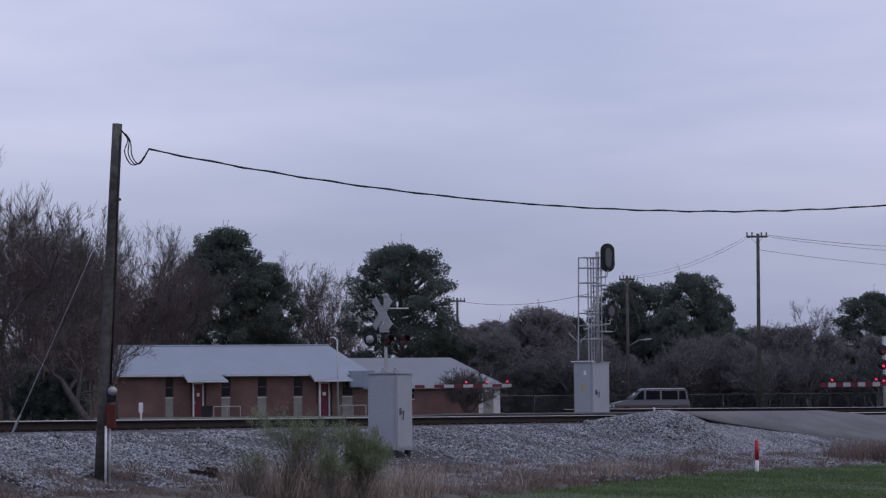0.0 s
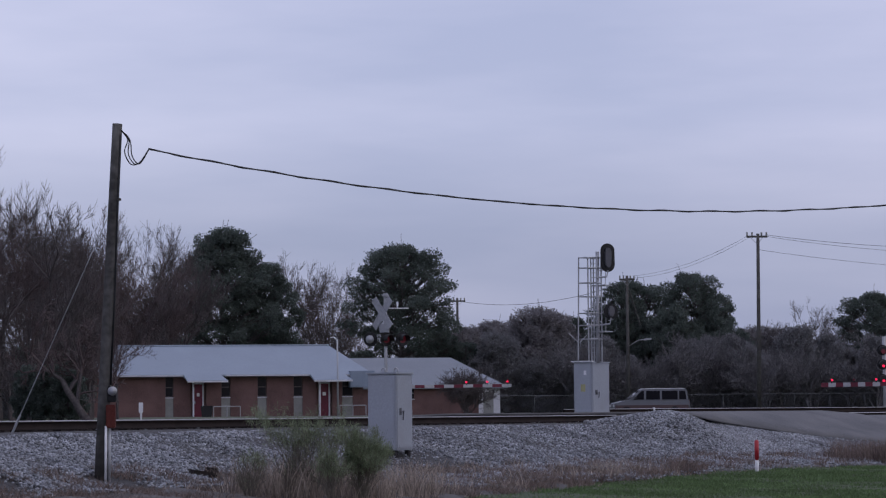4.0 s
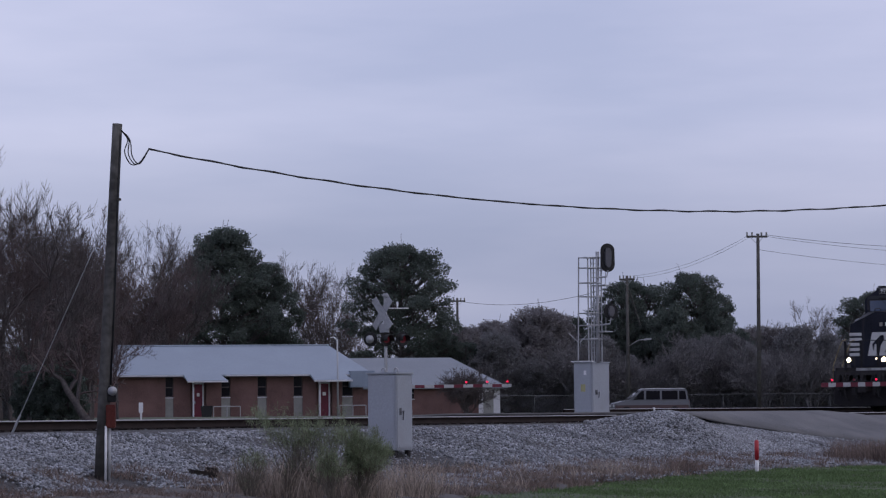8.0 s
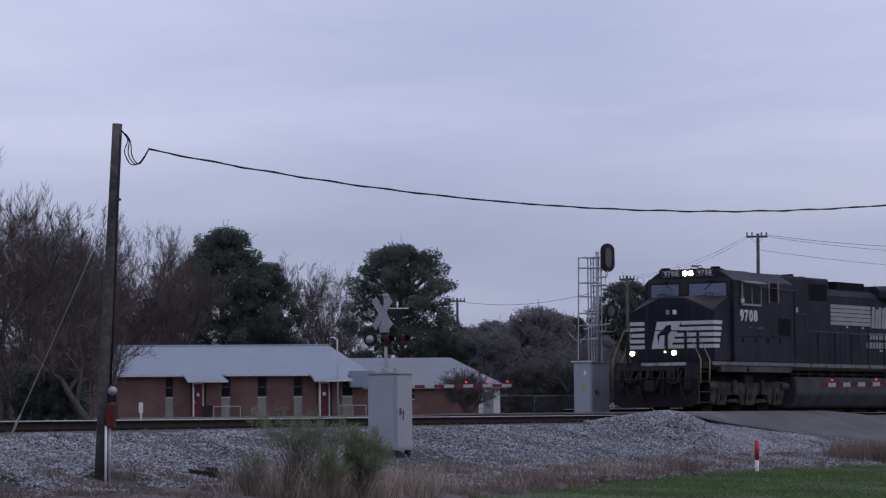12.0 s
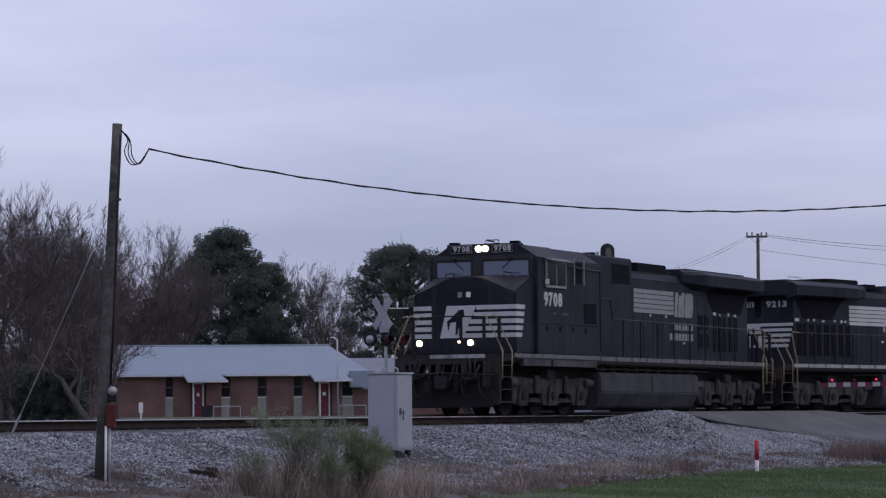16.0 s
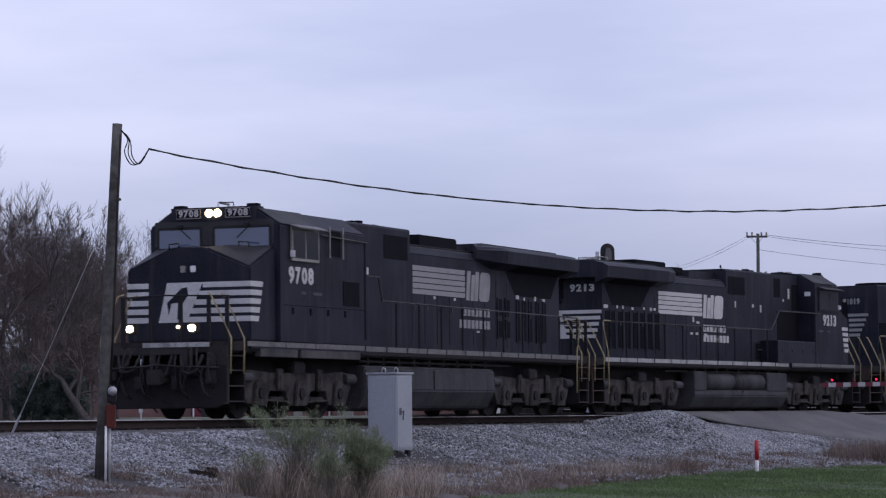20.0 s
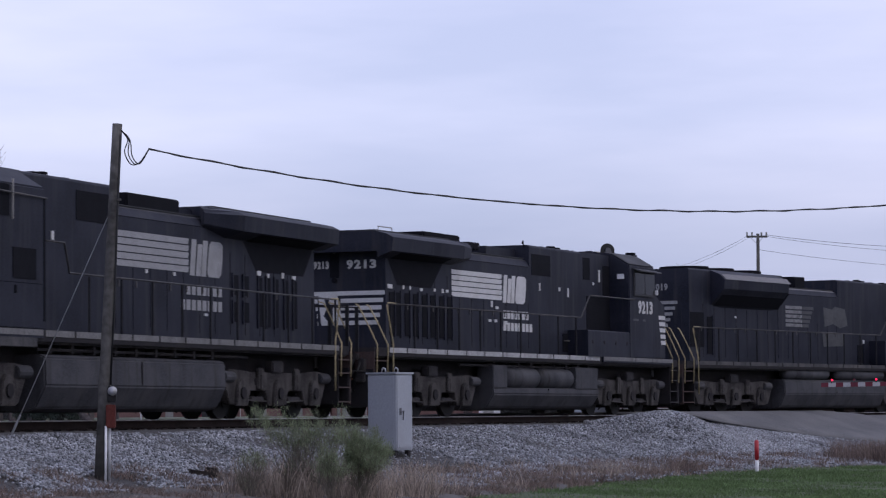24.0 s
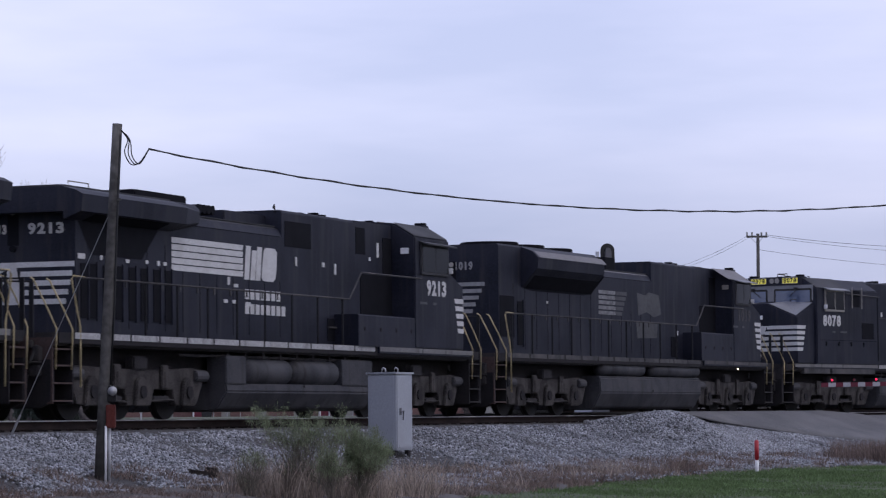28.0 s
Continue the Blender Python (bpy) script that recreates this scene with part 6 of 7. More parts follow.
def end_steps(loco, x, d):
    """Pilot plate, coupler, hoses, stairwells and railings of one end; d is +1 at the front."""
    part("pilot", prism([(-1.46, 1.12), (-1.46, 0.34), (-1.2, 0.22), (1.2, 0.22), (1.46, 0.34), (1.46, 1.12)], x - d * 0.66, x - d * 0.54, "x", 0.02), PILOT, loco, "scuffed snowplough pilot plate")
    coupler = part("coupler", box(*sorted((x - d * 0.6, x - d * 0.12)), -0.12, 0.12, 0.74, 0.98, 0.03), LOCO_GRIME, loco)
    part("knuckle", prism([(x - d * 0.14, -0.17), (x, -0.12), (x - d * 0.01, 0.02), (x - d * 0.08, 0.17), (x - d * 0.2, 0.15)], 0.70, 1.02, "z", 0.02), LOCO_GRIME, coupler)
    for y in (-0.95, -0.5, 0.42, 0.9):
        part("air_hose", tube([(x - d * 0.5, y, 1.05), (x - d * 0.36, y + 0.05, 0.8), (x - d * 0.34, y + 0.12, 0.55), (x - d * 0.42, y + 0.25, 0.42)], 0.028, 6), RUBBER, loco, "black rubber air hose", True)
    for y, drop in ((-0.75, 0.30), (0.0, 0.42), (0.70, 0.34)):
        part("jumper_cable", tube([(x - d * 0.45, y - 0.25, 1.32), (x - d * 0.33, y - 0.16, 1.32 - drop), (x - d * 0.31, y, 1.26 - drop), (x - d * 0.33, y + 0.16, 1.32 - drop), (x - d * 0.45, y + 0.25, 1.32)], 0.035, 6), RUBBER, loco, "drooping black jumper cable", True)
    for y in (-1.2, -0.2, 0.55, 1.15):
        part("cut_lever_bracket", box(*sorted((x - d * 0.40, x - d * 0.62)), y - 0.07, y + 0.07, 1.08, 1.34, 0.015), LOCO_GRIME, loco)
    for y, z, w, h in ((-1.15, 0.80, 0.22, 0.20), (-0.55, 0.62, 0.16, 0.26), (0.30, 0.60, 0.14, 0.30), (0.62, 0.88, 0.26, 0.18), (1.12, 0.72, 0.2, 0.28)):
        part("hose_bracket", box(*sorted((x - d * 0.40, x - d * 0.56)), y - w / 2, y + w / 2, z, z + h, 0.02), LOCO_GRIME, loco)
    for k in range(7):
        y = -1.2 + 0.38 * k
        part("air_hose", tube([(x - d * 0.48, y, 1.36), (x - d * 0.32, y + 0.04, 1.10), (x - d * 0.30, y + 0.10 * (-1) ** k, 0.80), (x - d * 0.36, y + 0.16 * (-1) ** k, 0.62 - 0.05 * (k % 3))], 0.024, 6), RUBBER, loco, "black rubber air hose", True)
    part("cut_lever", tube([(x - d * 0.36, -1.35, 1.05), (x - d * 0.30, -0.4, 1.08), (x - d * 0.2, 0.0, 1.12), (x - d * 0.30, 0.4, 1.08), (x - d * 0.36, 1.35, 1.05)], 0.018, 5), LOCO_GRIME, loco, "bent uncoupling lever", True)
    part("anticlimber", box(*sorted((x - d * 0.42, x - d * 0.7)), -1.1, 0.62, 1.32, 1.46, 0.02), LOCO_GRIME, loco)
    part("end_sill_stripe", box(*sorted((x - d * 0.405, x - d * 0.418)), -0.42, 1.12, 1.48, 1.575), SILL, loco, "worn white end sill stripe")
    for y in (-1, 1):
        y0, y1 = sorted((y * 0.98, y * 1.47))
        well = part("step_well", box(*sorted((x - d * 1.30, x - d * 1.34)), y0, y1, 0.3, 1.5), PILOT, loco)
        for k in range(2):
            part("brake_pipe", tube(smooth([(x - d * 0.50, y * (0.66 + 0.14 * k), 1.46), (x - d * 0.38, y * (0.70 + 0.14 * k), 1.30), (x - d * 0.36, y * (0.78 + 0.1 * k), 1.02), (x - d * 0.48, y * (0.84 + 0.1 * k), 0.86)], 3), 0.026, 5), RUSTY if d < 0 else LOCO_GRIME, loco, "rusty brake pipe" if d < 0 else "grimy brake pipe", True)
        part("step_side", box(*sorted((x - d * 0.55, x - d * 0.59)), y0, y1, 0.3, 1.5), LOCO_GRIME if d > 0 else RUSTED, well)
        for z in (0.34, 0.66, 0.98, 1.28):
            part("tread", box(*sorted((x - d * 0.6, x - d * 1.3)), y0, y1, z, z + 0.03), LOCO_GRIME if d > 0 else RUSTED, well, "worn steel stair tread")
        for dx, top in ((0.62, 2.62), (1.22, 2.62)):
            path = [(x - d * dx, y * 1.50, 0.92), (x - d * dx, y * 1.52, 1.66), (x - d * (dx - 0.04), y * 1.30, 2.14), (x - d * (dx - 0.06), y * 1.08, 2.56), (x - d * (dx + 0.02), y * 0.98, 2.60)]
            part("stair_handrail", tube(path, 0.017, 6), YELLOW, loco, "faded yellow bent stair handrail", True)
    part("end_railing", tube([(x - d * 0.62, -1.02, 2.52), (x - d * 0.60, 0, 2.56), (x - d * 0.62, 1.45, 2.52)], 0.02, 6), RAILING, loco, "black end railing", True)
    for y in (-1.0, -0.35, 0.35, 1.0, 1.42):
        part("railing_post", box(x - d * 0.63 - 0.02, x - d * 0.63 + 0.02, y - 0.042, y + 0.042, 1.5, 2.54), RAILING, loco)


def stripes(loco, x, half, z0, z1):
    """Five white stripes across the nose at x that wrap round its corners, with a slanted emblem field."""
    h = (z1 - z0) / 7.4
    for k in range(5):
        zt = z1 - k * 1.6 * h
        for y0, y1 in ((-half, -0.50 - 0.045 * k), (0.34 - 0.095 * k, half)):
            part("stripe", box(x, x + 0.006, y0, y1, zt - h, zt), DECAL, loco, "white paint stripe")
        for y in (-1, 1):
            a, b = sorted((y * half, y * (half + 0.006)))
            end, low = x - 0.60 + 0.05 * k, x - 0.565 + 0.05 * k
            part("stripe", prism([(x + 0.006, zt), (x + 0.006, zt - h), (low, zt - h), (end, zt)], a, b, "y"), DECAL, loco, "white paint stripe")
    part("emblem_field", prism([(-0.50, z1 - 0.001), (0.34, z1 - 0.001), (-0.04, z0), (-0.70, z0)], x + 0.001, x + 0.009, "x"), DECAL, loco, "white emblem field")
    m = (z0 + z1) / 2
    part("emblem_shape", prism([(-0.16, z1 - 0.12), (-0.02, z1 - 0.10), (0.0, z1 - 0.26), (-0.14, m - 0.04), (-0.20, z0 + 0.10), (-0.26, z0 + 0.06), (-0.24, m), (-0.40, m - 0.02), (-0.46, z0 + 0.16), (-0.50, m), (-0.38, m + 0.10)], x + 0.009, x + 0.014, "x"), LOCO, loco, "plain dark emblem shape")


def monogram(loco, x0, z0, z1, y, w, material):
    """A plain slanted two-part shape with stripes beside it, and two bars beneath, on one side of the hood."""
    def flat(outline, label, yy=0.006, name="emblem_shape"):
        a, b = sorted((y, y + math.copysign(yy, y)))
        part(name, prism(outline, a, b, "y"), material, loco, label)
    h = z1 - z0
    long = 3.15
    for k in range(5):
        zt = z1 - k * h / 5
        flat([(x0, zt), (x0 + w * long, zt), (x0 + w * (long - 0.04), zt - h * 0.165), (x0, zt - h * 0.165)], "white hood stripe", name="stripe")
    a = x0 + w * (long + 0.02)
    lo = z0 - h * 0.04
    for k, top in ((0.02, 0.0), (0.30, 0.12), (0.55, 0.0)):
        flat([(a + w * k, lo), (a + w * (k + 0.10), z1 - h * top), (a + w * (k + 0.32), z1 - h * top), (a + w * (k + 0.22), lo)], "plain white slanted block")
    b = a + w * 0.84
    flat([(b, lo + h * 0.10), (b + w * 0.04, lo + h * 0.50), (b + w * 0.10, z1 - h * 0.10), (b + w * 0.20, z1), (b + w * 0.62, z1), (b + w * 0.74, z1 - h * 0.10), (b + w * 0.72, lo + h * 0.5), (b + w * 0.66, lo + h * 0.10), (b + w * 0.54, lo), (b + w * 0.08, lo)], "plain white rounded block")


def word_bars(loco, x0, x1, z, y, material, h=0.21):
    """Lettering of a company's name as plain upright bars."""
    n = 7
    for row in (0, 1):
        for k in range(n + row):
            w = (x1 - x0) / 8
            a = x0 + w * k + 0.02
            zz = z - row * 0.31
            yy = sorted((y, y + math.copysign(0.006, y)))
            part("letter_bar", box(a, a + w * 0.72, *yy, zz - h, zz), material, loco, "plain white bar")


def locomotive(spec):
    L, number = spec["length"], spec["number"]
    H = L / 2
    loco = thing("locomotive", Matrix.Identity(4), spec["label"], "locomotive", "coupled locomotives of the train")

    def X(a):
        return H - a

    def bx(a0, a1, y0, y1, z0, z1, bevel=0.0):
        return box(X(a1), X(a0), y0, y1, z0, z1, bevel)

    cab0, cab1, hood1, low1, wing0, wing1, end = spec["cab"]
    top, low, wing_z = spec["top"], spec["low"], spec["wing_z"]
    # underframe and sill
    part("underframe", bx(0.7, L - 0.7, -1.42, 1.42, 1.36, 1.60, 0.02), LOCO_GRIME, loco, "dark walkway deck and underframe")
    # Plain dark block, added so that no light passes above the trucks.
    part("centre_sill", bx(1.2, L - 1.2, -0.85, 0.85, 0.72, 1.37), PILOT, loco, "dark block added to close the gap above the trucks")
    for y in (-1, 1):
        yy = sorted((y * 1.42, y * 1.50))
        # Sill side in near black: the shadow below the stripe is painted.
        part("side_sill", bx(0.75, L - 0.75, *yy, 1.40, 1.598), PILOT, loco)
        a = 7.4
        while a < L - 1.4:
            part("sill_stripe", bx(a + 0.02, min(a + 1.14, L - 1.35), *sorted((y * 1.50, y * 1.508)), 1.49, 1.604), spec["sill"], loco, "worn white sill stripe")
            a += 1.2
        part("cab_sill", bx(1.45, 7.25, *sorted((y * 1.42, y * 1.55)), 1.46, 1.60), LOCO, loco)
        for a0, a1 in ((1.30, 3.1), (3.14, 4.6), (4.64, 7.22)):
            part("sill_stripe", bx(a0, a1, *sorted((y * 1.55, y * 1.558)), 1.50, 1.605), DULL_SILL if spec["sill"] is SILL else spec["sill"], loco, "dust-greyed sill stripe")
        if spec["skirts"]:
            for a0, a1 in ((1.92, 3.74), (3.90, 7.02)):
                part("skirt", bx(a0, a1, *sorted((y * 1.40, y * 1.548)), 1.29, 1.49, 0.01), SKIRT, loco, "dust-grey side skirt")
    # nose
    n0 = spec["nose"]
    zf, zc = 3.16, 3.6
    pts, faces = [], [(0, 1, 2, 3, 4, 5), (11, 10, 9, 8, 7, 6)]
    for a, zs, zm in ((n0, zf, zc), (cab0 + 0.02, 3.62, 3.70)):
        pts += [(X(a), -1.45, 1.62), (X(a), 1.45, 1.62), (X(a), 1.45, zs), (X(a), 0.36, zm), (X(a), -0.36, zm), (X(a), -1.45, zs)]
    faces += [(i, (i + 1) % 6, (i + 1) % 6 + 6, i + 6) for i in range(6)]
    nose = part("nose", hull(pts, faces, 0.03), [LOCO], loco, "black wide nose")
    for y in (-1, 1):
        # Dust and the sky's light both go into the nose top's paler colour.
        part("nose_top", hull([(X(n0) - 0.04, y * 1.40, zf + 0.036), (X(n0) - 0.04, y * 0.40, zc + 0.012), (X(cab0) + 0.02, y * 0.40, 3.706), (X(cab0) + 0.02, y * 1.40, 3.645)], [(0, 1, 2, 3)]), spec["surround"] if spec["lit"] else LOCO_TOP, nose, "dusty sloping nose top, paled as by sky light")
    part("nose_door", bx(n0 - 0.008, n0 + 0.02, -0.95, -0.42, 1.66, 3.12, 0.01), LOCO, nose)
    for y, mm in ((0.12, WHITE), (-0.12, FRAME_ALU)):
        part("class_light", bx(n0 - 0.03, n0 + 0.02, y - 0.06, y + 0.06, 3.08, 3.22, 0.01), mm, nose, "small square class light")
    stripes(loco, X(n0), 1.45, 2.03, 2.87)
    # cab
    tail = spec["short"] or cab1
    part("cab", prism([(-1.55, 1.60), (1.55, 1.60), (1.55, spec["eave"]), (0.98, top - 0.02), (0.3, top + 0.03), (-0.3, top + 0.03), (-0.98, top - 0.02), (-1.55, spec["eave"])], X(tail), X(cab0), "x", 0.03), LOCO, loco, "black wide cab")
    if spec["short"]:
        b0, b1, bz = spec["battery"]
        part("battery_box", prism([(-1.545, 1.60), (1.545, 1.60), (1.545, bz - 0.03), (1.52, bz), (-1.52, bz), (-1.545, bz - 0.03)], X(b0), X(tail), "x"), LOCO, loco, "low black battery box behind the cab")
        part("rear_hood_block", box(X(cab1), X(tail), -0.95, 0.95, 1.60, spec["hood_top"]), LOCO, loco, "black equipment hood behind the cab")
        for y in (-1, 1):
            if b1 > b0:
                part("box_opening", box(X(b1 - 1.30), X(b0 - 1.25), *sorted((y * 0.951, y * 0.963)), 1.72, 2.22), DEEP_DARK, loco, "dark opening beside the walkway")
                part("box_rail", tube([(X(b1 - 1.3), y * 1.0, 2.02), (X(b0 - 1.2), y * 1.0, 2.02)], 0.02, 5), SKIRT, loco)
            for k in range(4):
                a = tail + 0.2 + (b0 - tail - 0.6) * k / 3
                part("box_latch", box(X(a + 0.08), X(a), *sorted((y * 1.545, y * 1.553)), 1.95, 2.04), PILOT, loco)
            part("cab_back_light", box(X(tail) - 0.03, X(tail), *sorted((y * 1.20, y * 1.40)), 3.84, 3.98), WHITE if spec["kind"] == "a" else FRAME_ALU, loco, "pale lamp on the cab's rear wall")
            # Flat dark plates draw the shadow in the walkway recess behind the cab.
            part("equipment_door", box(X(b0 - 1.5), X(tail + 0.02), *sorted((y * 0.95, y * 0.965)), bz, 3.30), DEEP_DARK, loco, "dark plate for the shaded walkway behind the cab")
            part("equipment_door", box(X(tail + 0.55), X(tail + 0.02), *sorted((y * 0.95, y * 0.965)), 3.36, 4.20), DEEP_DARK, loco, "dark plate for upper shade behind the cab")
    part("windscreen_surround", bx(cab0 - 0.008, cab0 + 0.02, -1.42, 1.42, 3.72, top - 0.26), spec["surround"], loco, "windscreen surround")
    for y in (-1, 1):
        part("cab_roof_panel", hull([(X(cab0) - 0.05, y * 1.54, spec["eave"] + 0.025), (X(cab0) - 0.05, y * 1.0, top - 0.005), (X(cab0 + 2.18), y * 1.0, top - 0.005), (X(cab0 + 2.18), y * 1.54, spec["eave"] + 0.025)], [(0, 1, 2, 3)]), spec["roof"], loco, "paler sloping cab roof panel")
        # windscreens
        wy = (0.0, 1.34) if y > 0 else (-1.34, -0.31)
        ww = bx(cab0 - 0.016, cab0 + 0.03, *wy, 3.64, 4.09, 0.03)
        part("windscreen_gasket", bx(cab0 - 0.012, cab0 + 0.02, wy[0] - 0.035, wy[1] + 0.035, 3.605, 4.125, 0.03), RUBBER, loco, "black rubber windscreen gasket")
        w = part("windscreen", ww, GLASS, loco, "windscreen with the sky's reflection in its tint")
        part("wiper", tube([(X(cab0) + 0.03, y * 0.80, 4.07), (X(cab0) + 0.035, y * 0.55, 3.86)], 0.010, 5), RUBBER, w)
        part("wiper_motor", bx(cab0 - 0.10, cab0 - 0.02, y * 0.80 - 0.07, y * 0.80 + 0.07, 4.09, 4.16, 0.015), RUBBER, loco)
        part("nose_grab", tube([(X(cab0) + 0.25, y * 0.95, 3.64), (X(cab0) + 0.27, y * 0.95, 3.74), (X(cab0) + 0.27, y * 0.72, 3.76), (X(cab0) + 0.25, y * 0.72, 3.66)], 0.016, 5), RAILING, loco, "", True)
        # side windows
        yy = sorted((y * 1.55, y * 1.60))
        fr = part("window_frame", bx(spec["win"][0] - 0.06, spec["win"][1] + 0.06, *yy, 3.36, 4.10, 0.012), spec["frame"], loco, "side window frame")
        mid = sum(spec["win"]) / 2
        for a0, a1 in ((spec["win"][0], mid - 0.03), (mid + 0.03, spec["win"][1])):
            part("pane", bx(a0, a1, *sorted((y * 1.60, y * 1.606)), 3.43, 4.02), SIDE_GLASS, fr, "dark side window pane")
        part("sun_shade", hull([(X(spec["win"][0] - 0.1), y * 1.56, 4.12), (X(spec["win"][1] + 0.1), y * 1.56, 4.12), (X(spec["win"][1] + 0.1), y * 1.80, 4.05), (X(spec["win"][0] - 0.1), y * 1.80, 4.05), (X(spec["win"][0] - 0.1), y * 1.56, 4.15), (X(spec["win"][1] + 0.1), y * 1.56, 4.15), (X(spec["win"][1] + 0.1), y * 1.80, 4.08), (X(spec["win"][0] - 0.1), y * 1.80, 4.08)], [(0, 1, 2, 3), (4, 5, 6, 7), (0, 1, 5, 4), (1, 2, 6, 5), (2, 3, 7, 6), (3, 0, 4, 7)]), spec["shade"], loco, "window sun shade")
        part("mirror", bx(spec["win"][0] - 0.12, spec["win"][0] - 0.07, *sorted((y * 1.57, y * 1.68)), 3.44, 3.58, 0.01), WHITE, loco, "small white wing mirror")
        if not spec["short"]:
            part("rear_cab_window", bx(cab1 - 1.95, cab1 - 1.35, *sorted((y * 1.55, y * 1.562)), 3.55, 4.10), DEEP_DARK, loco)
            for a in (cab1 - 2.0, cab1 - 1.30):
                part("grab_iron", tube([(X(a), y * 1.60, 3.5), (X(a), y * 1.60, 4.2)], 0.018, 5), FRAME_ALU, loco)
            part("grab_iron", tube([(X(cab1 - 2.4), y * 1.60, 3.98), (X(cab1), y * 1.60, 3.93)], 0.018, 5), SKIRT, loco)
            part("side_vent", bx(cab1 - 1.22, cab1 - 0.35, *sorted((y * 1.55, y * 1.562)), 2.48, 3.02), DEEP_DARK, loco, "dark equipment opening")
            part("door_seam", bx(cab1 - 0.06, cab1 + 0.015, *sorted((y * 1.548, y * 1.556)), 1.75, 3.95), DEEP_DARK, loco)
            for a in np.arange(cab0 + 0.6, cab1 - 0.4, 0.9):
                part("latch", bx(a, a + 0.07, *sorted((y * 1.55, y * 1.57)), 2.22, 2.36), DEEP_DARK, loco)
            part("panel_seam", bx(cab0 + 0.2, cab1 - 0.1, *sorted((y * 1.549, y * 1.553)), 2.40, 2.415), DEEP_DARK, loco)
        m = pose(X(mid + spec["num_dx"]), y * 1.555, 3.04, 90, 0, 180 if y > 0 else 0)
        lettering(number, 0.33, spec["num_paint"], loco, m, 1.30, "white road number digit", bold=0.02)
        for a, w in ((0.15, 0.22), (0.75, 0.45)):
            part("small_lettering", bx(mid - 0.3 + a, mid - 0.3 + a + w, *sorted((y * 1.55, y * 1.556)), 2.66, 2.72), DECAL_FADED, loco, "unreadable small lettering")
    # number boards and headlights
    brow = part("brow", prism([(-1.02, top - 0.26), (1.02, top - 0.26), (1.02, top + 0.03), (-1.02, top + 0.03)], X(cab0 + 0.35), X(cab0 - 0.03), "x", 0.01), LOCO, loco, "black brow above the windscreens")
    for y in (-1, 1):
        yy = sorted((y * 0.31, y * 0.87))
        nb = part("number_board", bx(cab0 - 0.045, cab0 - 0.025, *yy, top - 0.19, top - 0.02, 0.006), BOARD_LIT if spec["lit"] else DEEP_DARK, loco, "yellow lit number board" if spec["lit"] else "dark number board")
        lettering(number, 0.14, BLACK if spec["lit"] else DECAL, nb, pose(X(cab0 - 0.047), y * 0.59, top - 0.105, 90, 0, 90), 0.50, "", "digit", 0.002, 0.006)
        part("board_frame", tube([(X(cab0 - 0.05), y * 0.30, top - 0.20), (X(cab0 - 0.05), y * 0.88, top - 0.20), (X(cab0 - 0.05), y * 0.88, top - 0.01), (X(cab0 - 0.05), y * 0.30, top - 0.01), (X(cab0 - 0.05), y * 0.30, top - 0.20)], 0.009, 4), FRAME_ALU, nb)
        part("headlight", drum((X(cab0 - 0.03), y * 0.10, top - 0.10), (X(cab0 - 0.05), y * 0.10, top - 0.10), 0.085, 16), HEADLAMP if spec["lead"] else FRAME_ALU, brow, "glowing headlight" if spec["lead"] else "unlit headlight")
        part("roof_hatch", bx(cab0 + 0.05, cab0 + 0.25, *sorted((y * 0.75, y * 1.0)), top + 0.03, top + 0.09, 0.01), DEEP_DARK, loco)
        dl = part("ditch_light_box", bx(0.42, 0.62, y * 0.72 - 0.10, y * 0.72 + 0.10, 1.76, 1.98, 0.02), LOCO_GRIME, loco)
        part("ditch_light", drum((X(0.42), y * 0.72, 1.87), (X(0.39), y * 0.72, 1.87), 0.075, 16), DITCH if spec["lead"] else FRAME_ALU, dl, "glowing ditch light" if spec["lead"] else "unlit ditch light")
    if spec["lead"]:
        part("marker_light", drum((X(0.55), 0.34, 1.90), (X(0.52), 0.34, 1.90), 0.035, 12), MARKER, loco, "small glowing marker light")
    part("horn", tube([(X(cab0 + 0.5), 0.1, top + 0.03), (X(cab0 + 0.5), 0.1, top + 0.12), (X(cab0 + 0.1), 0.1, top + 0.13)], 0.03, 6), FRAME_ALU, loco)
    part("roof_rail", tube([(X(cab0 + 0.1), 0.05, top + 0.02), (X(cab0 + 0.1), 0.05, top + 0.13), (X(cab0 + 0.1), 0.42, top + 0.13), (X(cab0 + 0.1), 0.42, top + 0.02)], 0.013, 5), RAILING, loco)
    for k in range(5):
        part("roof_fitting", bx(cab0 + 0.5 + 0.32 * k, cab0 + 0.62 + 0.32 * k, -0.2 + 0.1 * (k % 3), 0.0 + 0.1 * (k % 3), top + 0.02, top + 0.07 + 0.03 * (k % 2), 0.01), DEEP_DARK, loco)
    for k, a in enumerate((cab1 + 0.4, cab1 + 1.1, cab1 + 1.5, cab1 + 2.3)):
        part("roof_fitting", bx(a, a + 0.18 + 0.1 * (k % 2), *sorted((spec["near"] * 0.55, spec["near"] * 0.75)), spec["hood_top"] - 0.01, spec["hood_top"] + 0.035 + 0.025 * (k % 3), 0.008), DEEP_DARK, loco)
    part("roof_antenna", tube([(X(cab0 + 1.9), 0.3, top), (X(cab0 + 1.9), 0.3, top + 0.09), (X(cab0 + 1.75), 0.3, top + 0.10)], 0.02, 5), DEEP_DARK, loco)
    # hoods
    def hood_profile(z, y=0.95, r=0.18):
        return [(-y, 1.60), (y, 1.60), (y, z - r), (y - r * 0.35, z - r * 0.3), (y - r, z), (-y + r, z), (-y + r * 0.35, z - r * 0.3), (-y, z - r)]
